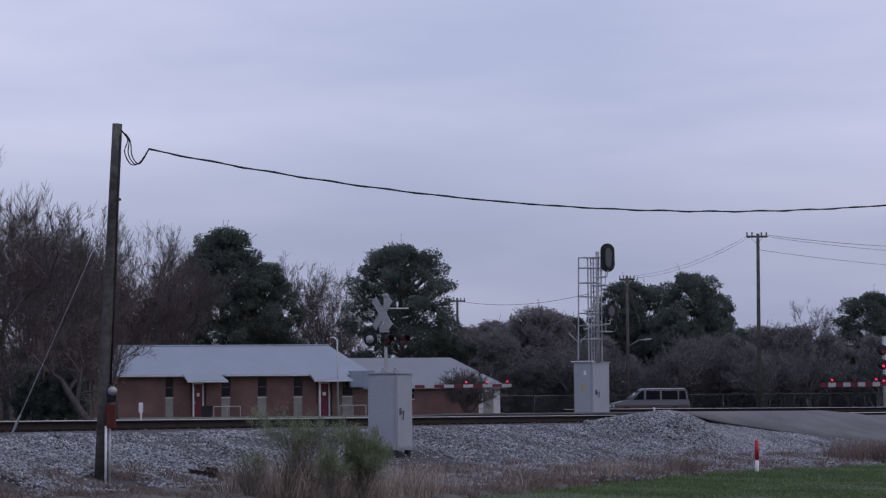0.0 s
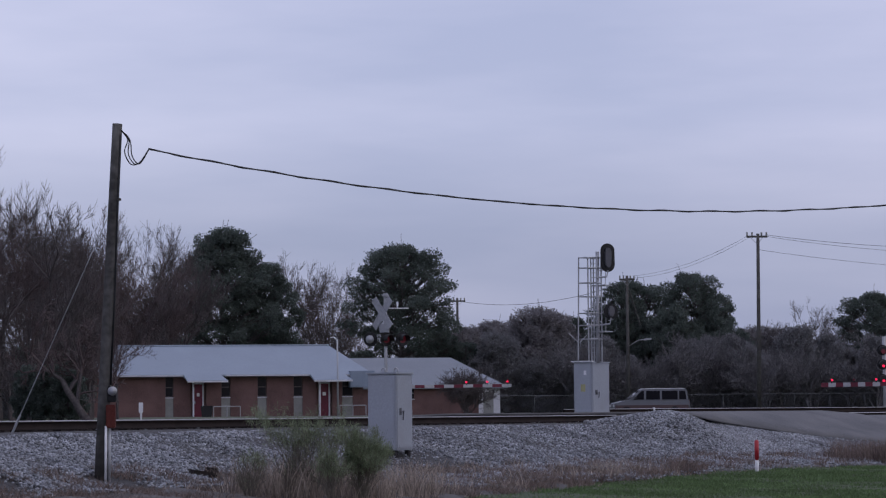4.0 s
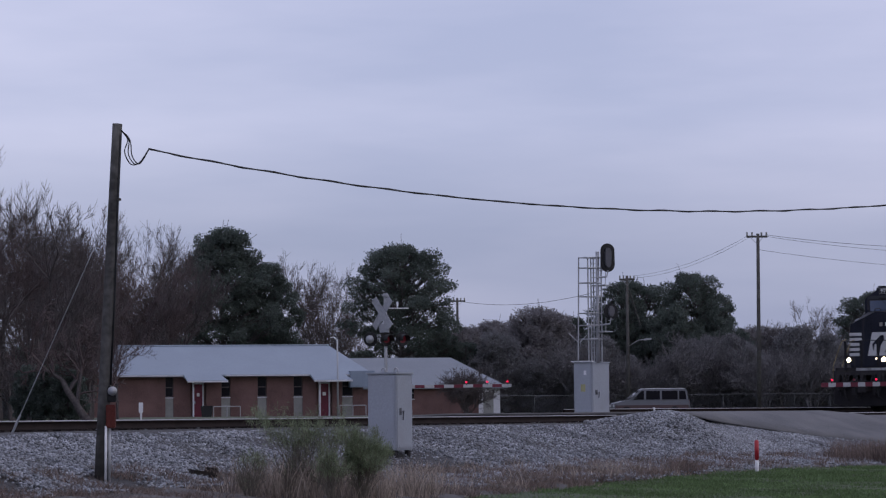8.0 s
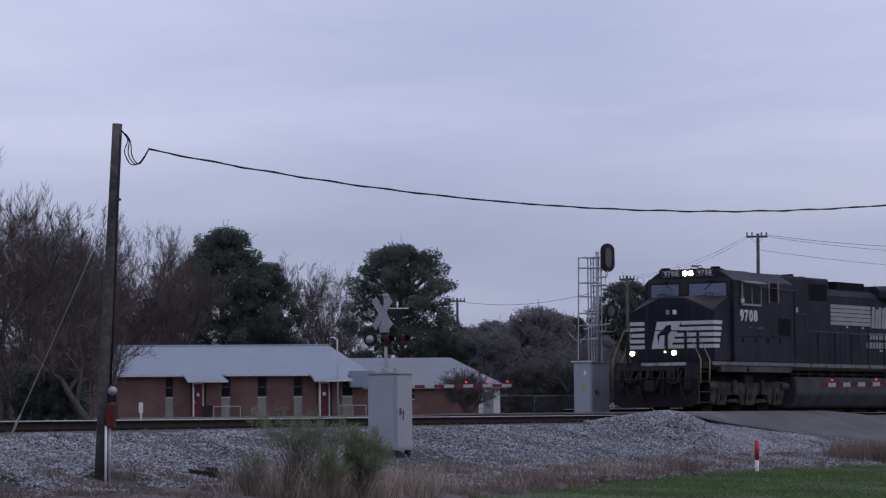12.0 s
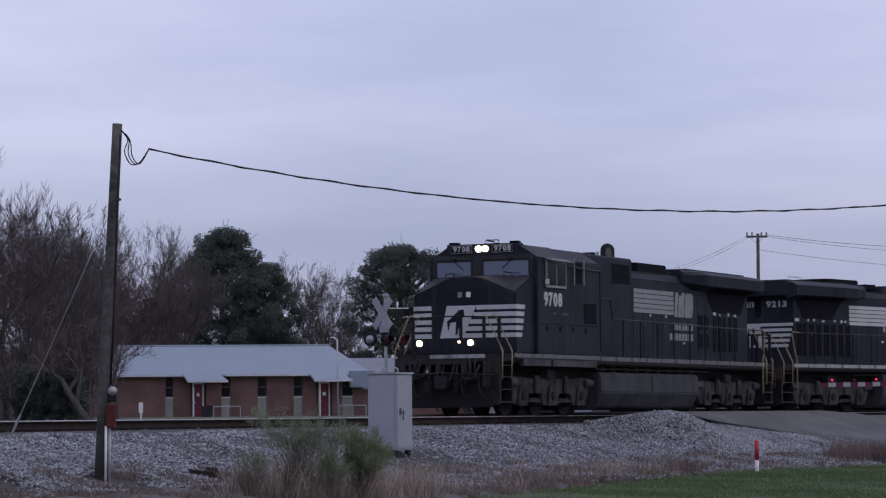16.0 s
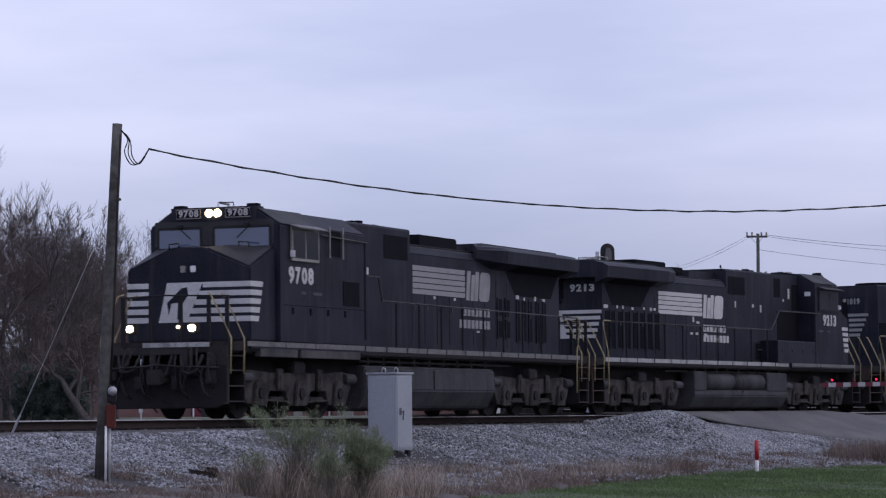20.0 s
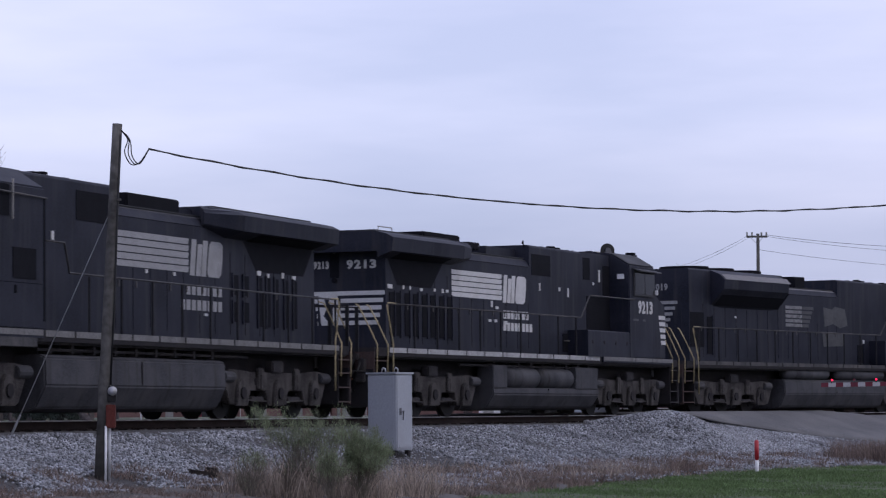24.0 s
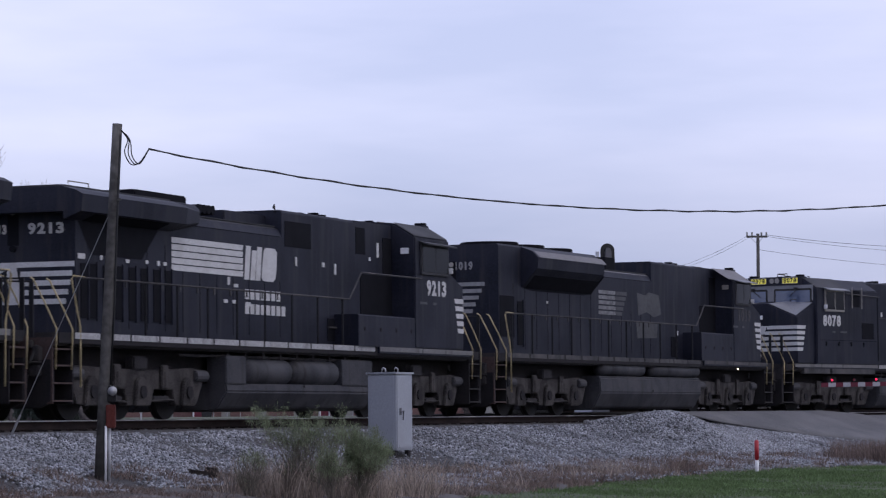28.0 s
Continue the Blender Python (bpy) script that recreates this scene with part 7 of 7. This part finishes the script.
    part("front_hood", prism(hood_profile(spec["hood_top"], 0.95, 0.06), X(hood1), X(cab1), "x"), LOCO, loco, "tall black equipment hood")
    part("engine_hood", prism(hood_profile(low + 0.12, 0.95, 0.22), X(low1), X(hood1), "x"), LOCO, loco, "black engine hood with a rounded top")
    # Lighter strip along the hood top: edge highlight and dust in one colour.
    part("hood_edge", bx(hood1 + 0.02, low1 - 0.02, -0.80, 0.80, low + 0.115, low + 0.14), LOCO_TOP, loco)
    w0, w1, w2, top_r = wing_z
    part("rear_hood", prism(hood_profile(top_r, 0.95, 0.05), X(end), X(low1), "x"), LOCO, loco, "black radiator hood")
    if wing1 > end:
        wy = spec["wing_y"]
        part("roof_overhang", prism([(-wy + 0.05, w1 + 0.01), (wy - 0.05, w1 + 0.01), (wy - 0.02, w2), (wy - 0.19, w2 + (top_r - w2) * 0.55), (0.90, top_r - 0.004), (-0.90, top_r - 0.004), (-wy + 0.19, w2 + (top_r - w2) * 0.55), (-wy + 0.02, w2)], X(wing1) + 0.012, X(end), "x"), LOCO, loco, "overhanging radiator roof")
    for y in (-1, 1):
        wy = spec["wing_y"]
        prof = [(0.94, w0), (wy - 0.03, w1), (wy, w2), (wy - 0.17, w2 + (top_r - w2) * 0.55), (0.90, top_r)]
        slim = [(0.94, w1 + 0.05), (1.00, w1 + 0.10), (1.02, w2), (0.98, w2 + (top_r - w2) * 0.5), (0.90, top_r - 0.01)]
        rings = [(wing0, slim), (wing0 + spec["taper"], prof), (wing1, prof)]
        wp = [(X(a), y * p, z) for a, r in rings for p, z in r]
        wf = [(4, 3, 2, 1, 0), (10, 11, 12, 13, 14)] + [(k * 5 + i, k * 5 + (i + 1) % 5, k * 5 + 5 + (i + 1) % 5, k * 5 + 5 + i) for k in (0, 1) for i in range(5)]
        part("radiator_wing", hull(wp, wf), LOCO, loco, "overhanging radiator wing")
        g0, g1 = spec["intake_from"], min(wing1, end) - 0.2
        part("radiator_grille", hull([(X(g1 - 0.45), y * 0.956, w0 - spec["intake"]), (X(g0 + 0.6), y * 0.956, w0 - spec["intake"]), (X(g0 - 0.1), y * 0.956, w0 - 0.005), (X(g1 + 0.1), y * 0.956, w0 - 0.005)], [(0, 1, 2, 3)]), DEEP_DARK, loco, "dark radiator intake")
        part("wing_underside", hull([(X(g1), y * 0.97, w0 - 0.004), (X(g0), y * 0.97, w0 - 0.004), (X(g0), y * (wy - 0.07), w1 - 0.026), (X(g1), y * (wy - 0.07), w1 - 0.026)], [(0, 1, 2, 3)]), DEEP_DARK, loco)
        if spec["pale_wing"]:
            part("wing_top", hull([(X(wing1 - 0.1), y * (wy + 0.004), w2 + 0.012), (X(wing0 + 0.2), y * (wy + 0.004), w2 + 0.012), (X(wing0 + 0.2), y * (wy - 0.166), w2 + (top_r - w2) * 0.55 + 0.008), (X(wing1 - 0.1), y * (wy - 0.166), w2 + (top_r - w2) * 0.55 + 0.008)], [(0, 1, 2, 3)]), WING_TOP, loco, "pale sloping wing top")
        # doors, grilles and markings on the hood
        if spec["kind"] == "a":
            part("hood_grille", bx(hood1 - 1.55, hood1 - 0.15, *sorted((y * 0.95, y * 0.958)), 3.72, 4.28), DEEP_DARK, loco, "dark air grille")
        doors = np.arange(hood1 + 0.1, end - 0.8, 0.78)
        for i, a in enumerate(doors):
            part("door_seam", bx(a, a + 0.018, *sorted((y * 0.95, y * 0.955)), 1.75, 3.45 if a > low1 - 0.5 else 2.95), DEEP_DARK, loco)
            part("door_latch", bx(a + 0.12, a + 0.17, *sorted((y * 0.95, y * 0.97)), 2.55, 2.68), SKIRT, loco)
        for a, w, z0, z1 in spec["louvres"]:
            lv = part("louvre", bx(a, a + w, *sorted((y * 0.955, y * 0.965)), z0, z1), DEEP_DARK, loco, "dark louvred door panel")
            part("louvre_frame", bx(a - 0.05, a - 0.01, *sorted((y * 0.955, y * 0.985)), z0 - 0.04, z1 + 0.04), LOCO, lv)
        for a0, a1, z0, z1 in spec["dark"]:
            part("hood_opening", bx(a0, a1, *sorted((y * 0.951, y * 0.961)), z0, z1), DEEP_DARK, loco, "dark recess in the hood side")
        # Pale facet paints the rounded edge's highlight together with its dust.
        part("hood_shoulder", hull([(X(low1 - 0.05), y * 0.874, low + 0.06), (X(hood1 + 0.05), y * 0.874, low + 0.06), (X(hood1 + 0.05), y * 0.732, low + 0.126), (X(low1 - 0.05), y * 0.732, low + 0.126)], [(0, 1, 2, 3)]), spec["shoulder"], loco, "dusty hood shoulder with its edge highlight painted in")
        part("hood_crease", bx(hood1 + 0.1, low1 - 0.1, *sorted((y * 0.95, y * 0.954)), low - 0.115, low - 0.10), DEEP_DARK, loco)
        for a, z, w, h in spec["labels"]:
            part("warning_label", bx(a, a + w, *sorted((y * 0.95, y * 0.968)), z, z + h), DECAL, loco, "small white warning label")
        a0 = spec["emblem_a"]
        if spec["kind"] == "b":
            yy = sorted((y * 0.95, y * 0.956))
            for k in range(5):
                zt = 3.50 - k * 0.145
                part("stripe", bx(13.0, 14.3, *yy, zt - 0.10, zt), WORN_DECAL, loco, "worn white hood stripe")
                part("stripe", bx(12.1 + 0.1 * k, 12.97, *yy, zt - 0.10, zt), DECAL_FADED, loco, "faded hood stripe")
            part("faded_patch", prism([(X(11.3), 3.52), (X(10.6), 3.46), (X(10.3), 3.56), (X(9.5), 3.50), (X(9.3), 2.95), (X(9.9), 2.84), (X(10.5), 2.98), (X(11.2), 2.86)], *yy, "y"), DECAL_FADED, loco, "patch of faded lettering")
            part("faded_patch", prism([(X(11.4), 2.70), (X(9.6), 2.68), (X(9.7), 2.24), (X(11.3), 2.20)], *yy, "y"), DECAL_FADED, loco, "patch of faded lettering")
        else:
            # the stripes lead, the slanted shape trails, as seen from the near side
            if spec["near"] > 0:
                monogram(loco, X(a0), 2.93, 3.64, y * 0.95, -1.06, spec["emblem"])
                word_bars(loco, X(a0 + 5.0), X(a0 + 2.9), 2.72, y * 0.95, spec["emblem"])
            else:
                monogram(loco, X(a0 + 5.0), 2.95, 3.64, y * 0.95, 1.06, spec["emblem"])
                word_bars(loco, X(a0 + 1.6), X(a0 - 0.5), 2.72, y * 0.95, spec["emblem"])
        # walkway railing
        r0, r1 = cab1 + 0.3, L - 1.45
        if spec["near"] < 0:
            part("handrail", tube([(X(cab1 - 2.6), y * 1.57, 3.26), (X(cab1 + 0.9), y * 1.52, 3.26), (X(cab1 + 1.5), y * 1.48, 2.64), (X(r1), y * 1.48, 2.62)], 0.021, 6), SKIRT, loco, "grey walkway handrail", True)
        else:
            part("handrail", tube([(X(r0 - 0.1), y * 1.48, 3.2), (X(r0 + 0.6), y * 1.48, 3.2), (X(r0 + 0.8), y * 1.48, 2.66), (X(r1), y * 1.48, 2.62)], 0.021, 6), SKIRT, loco, "grey walkway handrail", True)
        a = r0 + 1.6
        while a < r1:
            part("handrail_post", tube([(X(a), y * 1.48, 1.58), (X(a), y * 1.48, 2.63)], 0.024, 6), RAILING, loco)
            a += 1.36
        part("end_handrail", tube([(X(r1 - 0.12), y * 1.5, 0.6), (X(r1 - 0.10), y * 1.5, 1.70), (X(r1 + 0.16), y * 1.49, 2.44), (X(r1 + 0.19), y * 1.48, 2.58), (X(r1 + 0.11), y * 1.48, 2.64), (X(r1 - 0.3), y * 1.48, 2.63)], 0.020, 6), YELLOW, loco, "faded yellow corner handrail", True)
    # roof gear
    if spec["kind"] == "a":
        e0, e1, ez = spec["exhaust"]
        part("exhaust_box", bx(e0, e1, -0.62, 0.62, low + 0.1, ez, 0.03), DEEP_DARK, loco, "black exhaust housing")
        c0, c1, cz = spec["centre"]
        part("hood_spine", bx(c0, c1, -0.55, 0.55, low + 0.1, cz, 0.02), LOCO, loco, "raised hood spine")
        for k in range(4):
            part("roof_pipe", drum((X(spec["pipes"] + 0.12 + 0.20 * k), -0.55, low + 0.33), (X(spec["pipes"] + 0.12 + 0.20 * k), 0.55, low + 0.33), 0.10, 10), DEEP_DARK, loco)
        part("lifting_lug", tube([(X(hood1), -0.8, spec["hood_top"] - 0.06), (X(hood1 + 0.05), -0.8, top + 0.02), (X(hood1 + 0.1), -0.8, top - 0.06)], 0.02, 5), DEEP_DARK, loco)
        part("roof_rail", tube([(X(wing1 - 1.6), -0.6, top_r + 0.01), (X(wing1 - 1.6), -0.6, top_r + 0.16), (X(wing1 - 0.8), -0.6, top_r + 0.16), (X(wing1 - 0.8), -0.6, top_r + 0.01)], 0.013, 5), FRAME_ALU, loco)
        part("radiator_roof", bx(wing0 + 0.9, wing1 - 0.2, -0.8, 0.8, top_r + 0.004, top_r + 0.05, 0.01), LOCO_TOP, loco)
    else:
        for a in (wing0 + 1.2, wing0 + 3.2, wing0 + 5.0):
            part("roof_fan", drum((X(a), 0, top_r), (X(a), 0, top_r + 0.12), 0.78, 24, 0.02), DEEP_DARK, loco, "low round roof fan")
        part("exhaust_stack", bx(hood1 + 1.2, hood1 + 2.0, -0.3, 0.3, low + 0.1, top + 0.04, 0.02), DEEP_DARK, loco)
    # rear face
    xr = X(end)
    lettering(number, 0.19, spec["end_paint"], loco, pose(xr - 0.006, spec["end_number"][0], spec["end_number"][1], 90, 0, -90), spec["end_number"][2], "white road number digit", bold=0.012)
    for k in range(5):
        zt = spec["end_stripe_z"] - k * 0.175
        eh, et = spec["end_half"]
        for y0, y1 in ((-eh + et * k, 0.22 if k else eh),) + (((0.82, eh - 0.03 * k),) if k and eh > 0.9 else ()):
            part("stripe", box(xr - 0.006, xr, y0, y1, zt - 0.10, zt), spec["end_paint"], loco, "white end stripe")
    if spec["kind"] == "a":
        part("emblem_field", prism([(0.30, 2.88), (0.80, 2.88), (0.72, 2.18), (0.16, 2.18)], xr - 0.012, xr - 0.007, "x"), DECAL, loco, "white emblem field")
        part("emblem_shape", prism([(0.52, 2.84), (0.64, 2.78), (0.56, 2.60), (0.66, 2.40), (0.52, 2.24), (0.44, 2.34), (0.48, 2.56)], xr - 0.016, xr - 0.013, "x"), LOCO, loco, "plain dark emblem shape")
    if spec["kind"] == "a":
        lettering(number, 0.16, DECAL, loco, pose(xr - 0.006, 0.72, 3.60, 90, 0, -90), 0.42, "white road number digit", bold=0.012)
    part("headlight_recess", box(xr - 0.012, xr, 0.25, 0.49, 3.30, 4.02, 0.004), DEEP_DARK, loco, "dark headlight recess")
    for z in (3.94, 3.24):
        part("rear_headlight", drum((xr, 0.37, z), (xr - 0.05, 0.37, z), 0.065, 14), FRAME_ALU if z > 3.5 else DEEP_DARK, loco)
    # tank
    t0, t1 = spec["tank"]
    part("fuel_tank", prism([(-1.44, 1.03), (-1.46, 0.62), (-1.25, 0.22), (-1.05, 0.15), (1.05, 0.15), (1.25, 0.22), (1.46, 0.62), (1.44, 1.03), (1.36, 1.085), (-1.36, 1.085)] if spec["high_drums"] else [(-1.44, 1.12), (-1.46, 0.62), (-1.25, 0.22), (-1.05, 0.15), (1.05, 0.15), (1.25, 0.22), (1.46, 0.62), (1.44, 1.12), (1.36, 1.18), (-1.36, 1.18)] if not spec["drums"] else [(-1.44, 0.72), (-1.46, 0.55), (-1.25, 0.22), (-1.05, 0.15), (1.05, 0.15), (1.25, 0.22), (1.46, 0.55), (1.44, 0.72)], X(t1), X(t0), "x", 0.03), TANK, loco, "dusty dark fuel tank")
    for y in (-1, 1):
        part("tank_seam", bx((t0 + t1) / 2, (t0 + t1) / 2 + 0.03, *sorted((y * 1.45, y * 1.475)), 0.65, 1.1 if not spec["drums"] else 0.7), LOCO_GRIME, loco)
        if spec["drums"]:
            for d0, d1 in spec["drums"]:
                rz, rr, ry = (1.27, 0.175, 1.30) if spec["high_drums"] else (0.97, 0.275, 1.22)
                part("air_reservoir", drum((X(d1), y * ry, rz), (X(d0), y * ry, rz), rr, 20, 0.05), TANK, loco, "dusty cylindrical air reservoir", True)
            for d0, d1 in spec["boxes"]:
                part("equipment_box", bx(d0, d1, *sorted((y * 1.0, y * 1.45)), 0.70, 1.28, 0.02), TANK, loco, "dusty equipment box")
        for k in range(0 if spec["high_drums"] else 9):
            a = t0 + 0.4 + k * (t1 - t0 - 0.8) / 8
            part("pipe_bracket", bx(a, a + 0.10, *sorted((y * 1.1, y * 1.32)), 1.2, 1.37), LOCO_GRIME, loco)
        if not spec["high_drums"]:
            part("side_pipe", tube([(X(7.5), y * 1.28, 1.27), (X(L - 6), y * 1.28, 1.27)], 0.03, 6), LOCO_GRIME, loco)
    if spec["step_light"]:
        for y in (-1, 1):
            part("step_light", drum((X(3.85), y * 1.42, 1.40), (X(3.85), y * 1.46, 1.40), 0.036, 12), MARKER, loco, "small glowing step light")
    for a in spec["trucks"]:
        wheel_truck(loco, X(a), spec["axle"])
    end_steps(loco, H, 1)
    end_steps(loco, -H, -1)
    return loco


BASE_A = dict(kind="a", intake=0.62, length=22.93, cab=(2.85, 7.3, 11.27, 15.8, 15.4, 20.5, 20.55), nose=1.65, top=4.50, low=4.02, wing_z=(3.74, 3.88, 4.20, 4.36), taper=1.2, win=(3.44, 4.70), num_dx=-0.16,
              emblem=DECAL, emblem_a=11.42, tank=(7.5, 15.45), drums=(), boxes=(), trucks=(4.35, 18.58), axle=2.0, lit=False, lead=False, near=1, pale_wing=False, sill=SILL, high_drums=False, step_light=False, short=None, num_paint=DECAL, surround=LOCO_TOP, frame=FRAME_ALU, shade=WING_TOP, roof=LOCO_TOP, shoulder=LOCO_TOP, wing_y=1.41, hood_top=4.48, eave=4.12, skirts=True, battery=None, end_number=(-0.33, 3.60, 0.80), end_half=(0.93, 0.045), end_stripe_z=2.98, end_paint=DECAL, dark=(), intake_from=17.6,
              louvres=tuple((a, 0.3, z, z + 0.42) for a in (16.95, 17.5) for z in (2.02, 2.58)) + tuple((a, 0.22, 1.95, 3.0) for a in (18.3, 18.75, 19.2, 19.75, 20.25)),
              labels=((18.25, 3.04, 0.2, 0.10), (18.8, 3.02, 0.1, 0.08), (19.6, 3.03, 0.12, 0.12), (20.2, 3.03, 0.18, 0.08), (8.7, 3.3, 0.1, 0.16), (12.7, 2.86, 0.1, 0.07), (14.0, 2.86, 0.1, 0.07), (15.5, 2.10, 0.16, 0.05)),
              pipes=11.35, exhaust=(12.1, 14.5, 4.50), centre=(14.5, 15.8, 4.30))
RUN_T = (0, 8, 9, 10, 11, 12, 13, 14, 15, 16, 17, 18, 19, 20, 21, 22, 23, 24, 25, 26, 27, 28)
RUN_S = (138.4, 103.06, 98.70, 94.44, 90.26, 86.13, 82.06, 78.02, 74.02, 70.05, 66.10, 62.18, 58.28, 54.40, 50.54, 46.69, 42.85, 39.01, 35.18, 31.36, 27.56, 23.79)
TRAIN = [
    ((-0.63, 22.30, True), locomotive(dict(BASE_A, number="9708", lead=True, sill=DULL_SILL, cab=(2.85, 7.3, 11.27, 15.8, 15.4, 21.92, 21.5), exhaust=(12.6, 15.05, 4.45), centre=(15.1, 16.0, 4.30), emblem=mat("soiled_hood_lettering", (0.30, 0.30, 0.31), 0.6, var=0.3, scale=2.5, fine=25, dust=(0.16, 0.16, 0.16)), label="black diesel locomotive with white nose stripes and lit headlights"))),
    ((22.30, 45.23, False), locomotive(dict(BASE_A, number="9213", near=-1, short=5.05, battery=(8.45, 10.15, 2.32), skirts=False, frame=LOCO_TOP, shade=LOCO_TOP, intake_from=17.25, win=(3.02, 4.68), hood_top=4.51, top=4.60, eave=4.24, cab=(2.85, 7.3, 11.27, 15.8, 15.4, 20.98, 20.55), dark=((6.66, 7.2, 3.75, 4.36),), wing_y=1.34, pipes=13.7, exhaust=(15.2, 17.5, 4.55), centre=(11.2, 13.3, 4.40),
        louvres=tuple((a, 0.26, 1.92, 2.95) for a in (16.6, 17.1, 17.65, 18.15, 18.7, 19.2, 19.75, 20.1)),
        labels=((20.2, 3.03, 0.26, 0.10), (19.5, 3.04, 0.08, 0.09), (19.1, 3.04, 0.08, 0.09), (18.4, 3.03, 0.14, 0.07), (17.6, 3.05, 0.1, 0.07), (17.1, 3.03, 0.1, 0.1), (16.8, 3.05, 0.14, 0.07), (13.9, 2.78, 0.10, 0.16), (13.5, 2.74, 0.2, 0.07), (14.0, 2.40, 0.18, 0.07), (13.6, 2.40, 0.16, 0.07), (12.9, 2.36, 0.22, 0.09), (10.5, 3.32, 0.08, 0.20), (9.0, 3.36, 0.12, 0.1), (8.35, 3.22, 0.09, 0.24), (5.85, 3.72, 0.12, 0.34), (6.35, 3.62, 0.1, 0.08)), emblem_a=11.56, tank=(7.4, 15.1), drums=((9.4, 11.6), (11.9, 14.1)), boxes=((7.45, 9.2), (14.15, 15.1)), label="black diesel locomotive with a soiled white sill, running backwards"))),
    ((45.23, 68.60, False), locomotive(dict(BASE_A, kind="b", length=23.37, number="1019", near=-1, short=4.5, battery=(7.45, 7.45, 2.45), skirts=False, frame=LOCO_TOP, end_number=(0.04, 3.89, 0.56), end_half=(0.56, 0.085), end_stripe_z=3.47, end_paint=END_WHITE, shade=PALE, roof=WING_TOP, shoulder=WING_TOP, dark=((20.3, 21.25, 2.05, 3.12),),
        louvres=((19.75, 0.34, 1.85, 3.0), (8.0, 0.5, 1.7, 2.3)), labels=((7.9, 2.36, 0.12, 0.12), (18.0, 3.0, 0.1, 0.06)), sill=SKIRT, high_drums=True, step_light=True, num_paint=SKIRT, intake=0.06, intake_from=14.9, wing_y=1.45, cab=(2.75, 6.2, 10.1, 14.5, 14.7, 19.8, 21.3), nose=1.6, win=(3.0, 4.3), low=3.98, wing_z=(3.36, 3.86, 4.14, 4.46), taper=0.35, emblem=DECAL_FADED, emblem_a=9.3, tank=(7.3, 15.5), drums=((7.4, 11.3), (12.0, 15.3)), boxes=(), trucks=(4.4, 18.9), axle=1.85, pale_wing=True, label="grimy black diesel locomotive with faded lettering and flared radiators"))),
    ((68.60, 91.53, True), locomotive(dict(BASE_A, number="8078", lit=True, surround=PALE, shade=PALE, label="black diesel locomotive with yellow lit number boards"))),
]


# ---- the run of the train ----
def train_s(t):
    """Distance along the track of the point that lies 0.63 m behind the leading coupler."""
    return float(np.interp(t, RUN_T, RUN_S))


def unit_pose(unit, t):
    a, b, flip = unit
    c, s = (a + b) / 2, train_s(t)
    x0, y0 = on_line(s + c - 6.6)
    x1, y1 = on_line(s + c + 6.6)
    return pose((x0 + x1) / 2, (y0 + y1) / 2, 0, 0, 0, math.degrees(math.atan2(y1 - y0, x1 - x0)) + (180 if flip else 0))


def motions():
    times = [i * 0.5 for i in range(57)]
    for unit, ob in TRAIN:
        walk(ob, [(t, unit_pose(unit, t)) for t in times])
    rolls = [i / 6 for i in range(169)]
    for unit, ob in TRAIN:
        way = 1 if unit[2] else -1
        for w in ob.children_recursive:
            if w.name.startswith("wheelset"):
                at = w.location.copy()
                walk(w, [(t, pose(at.x, at.y, at.z, 0, way * math.degrees((train_s(0) - train_s(t)) / 0.53), 0)) for t in rolls])


motions()
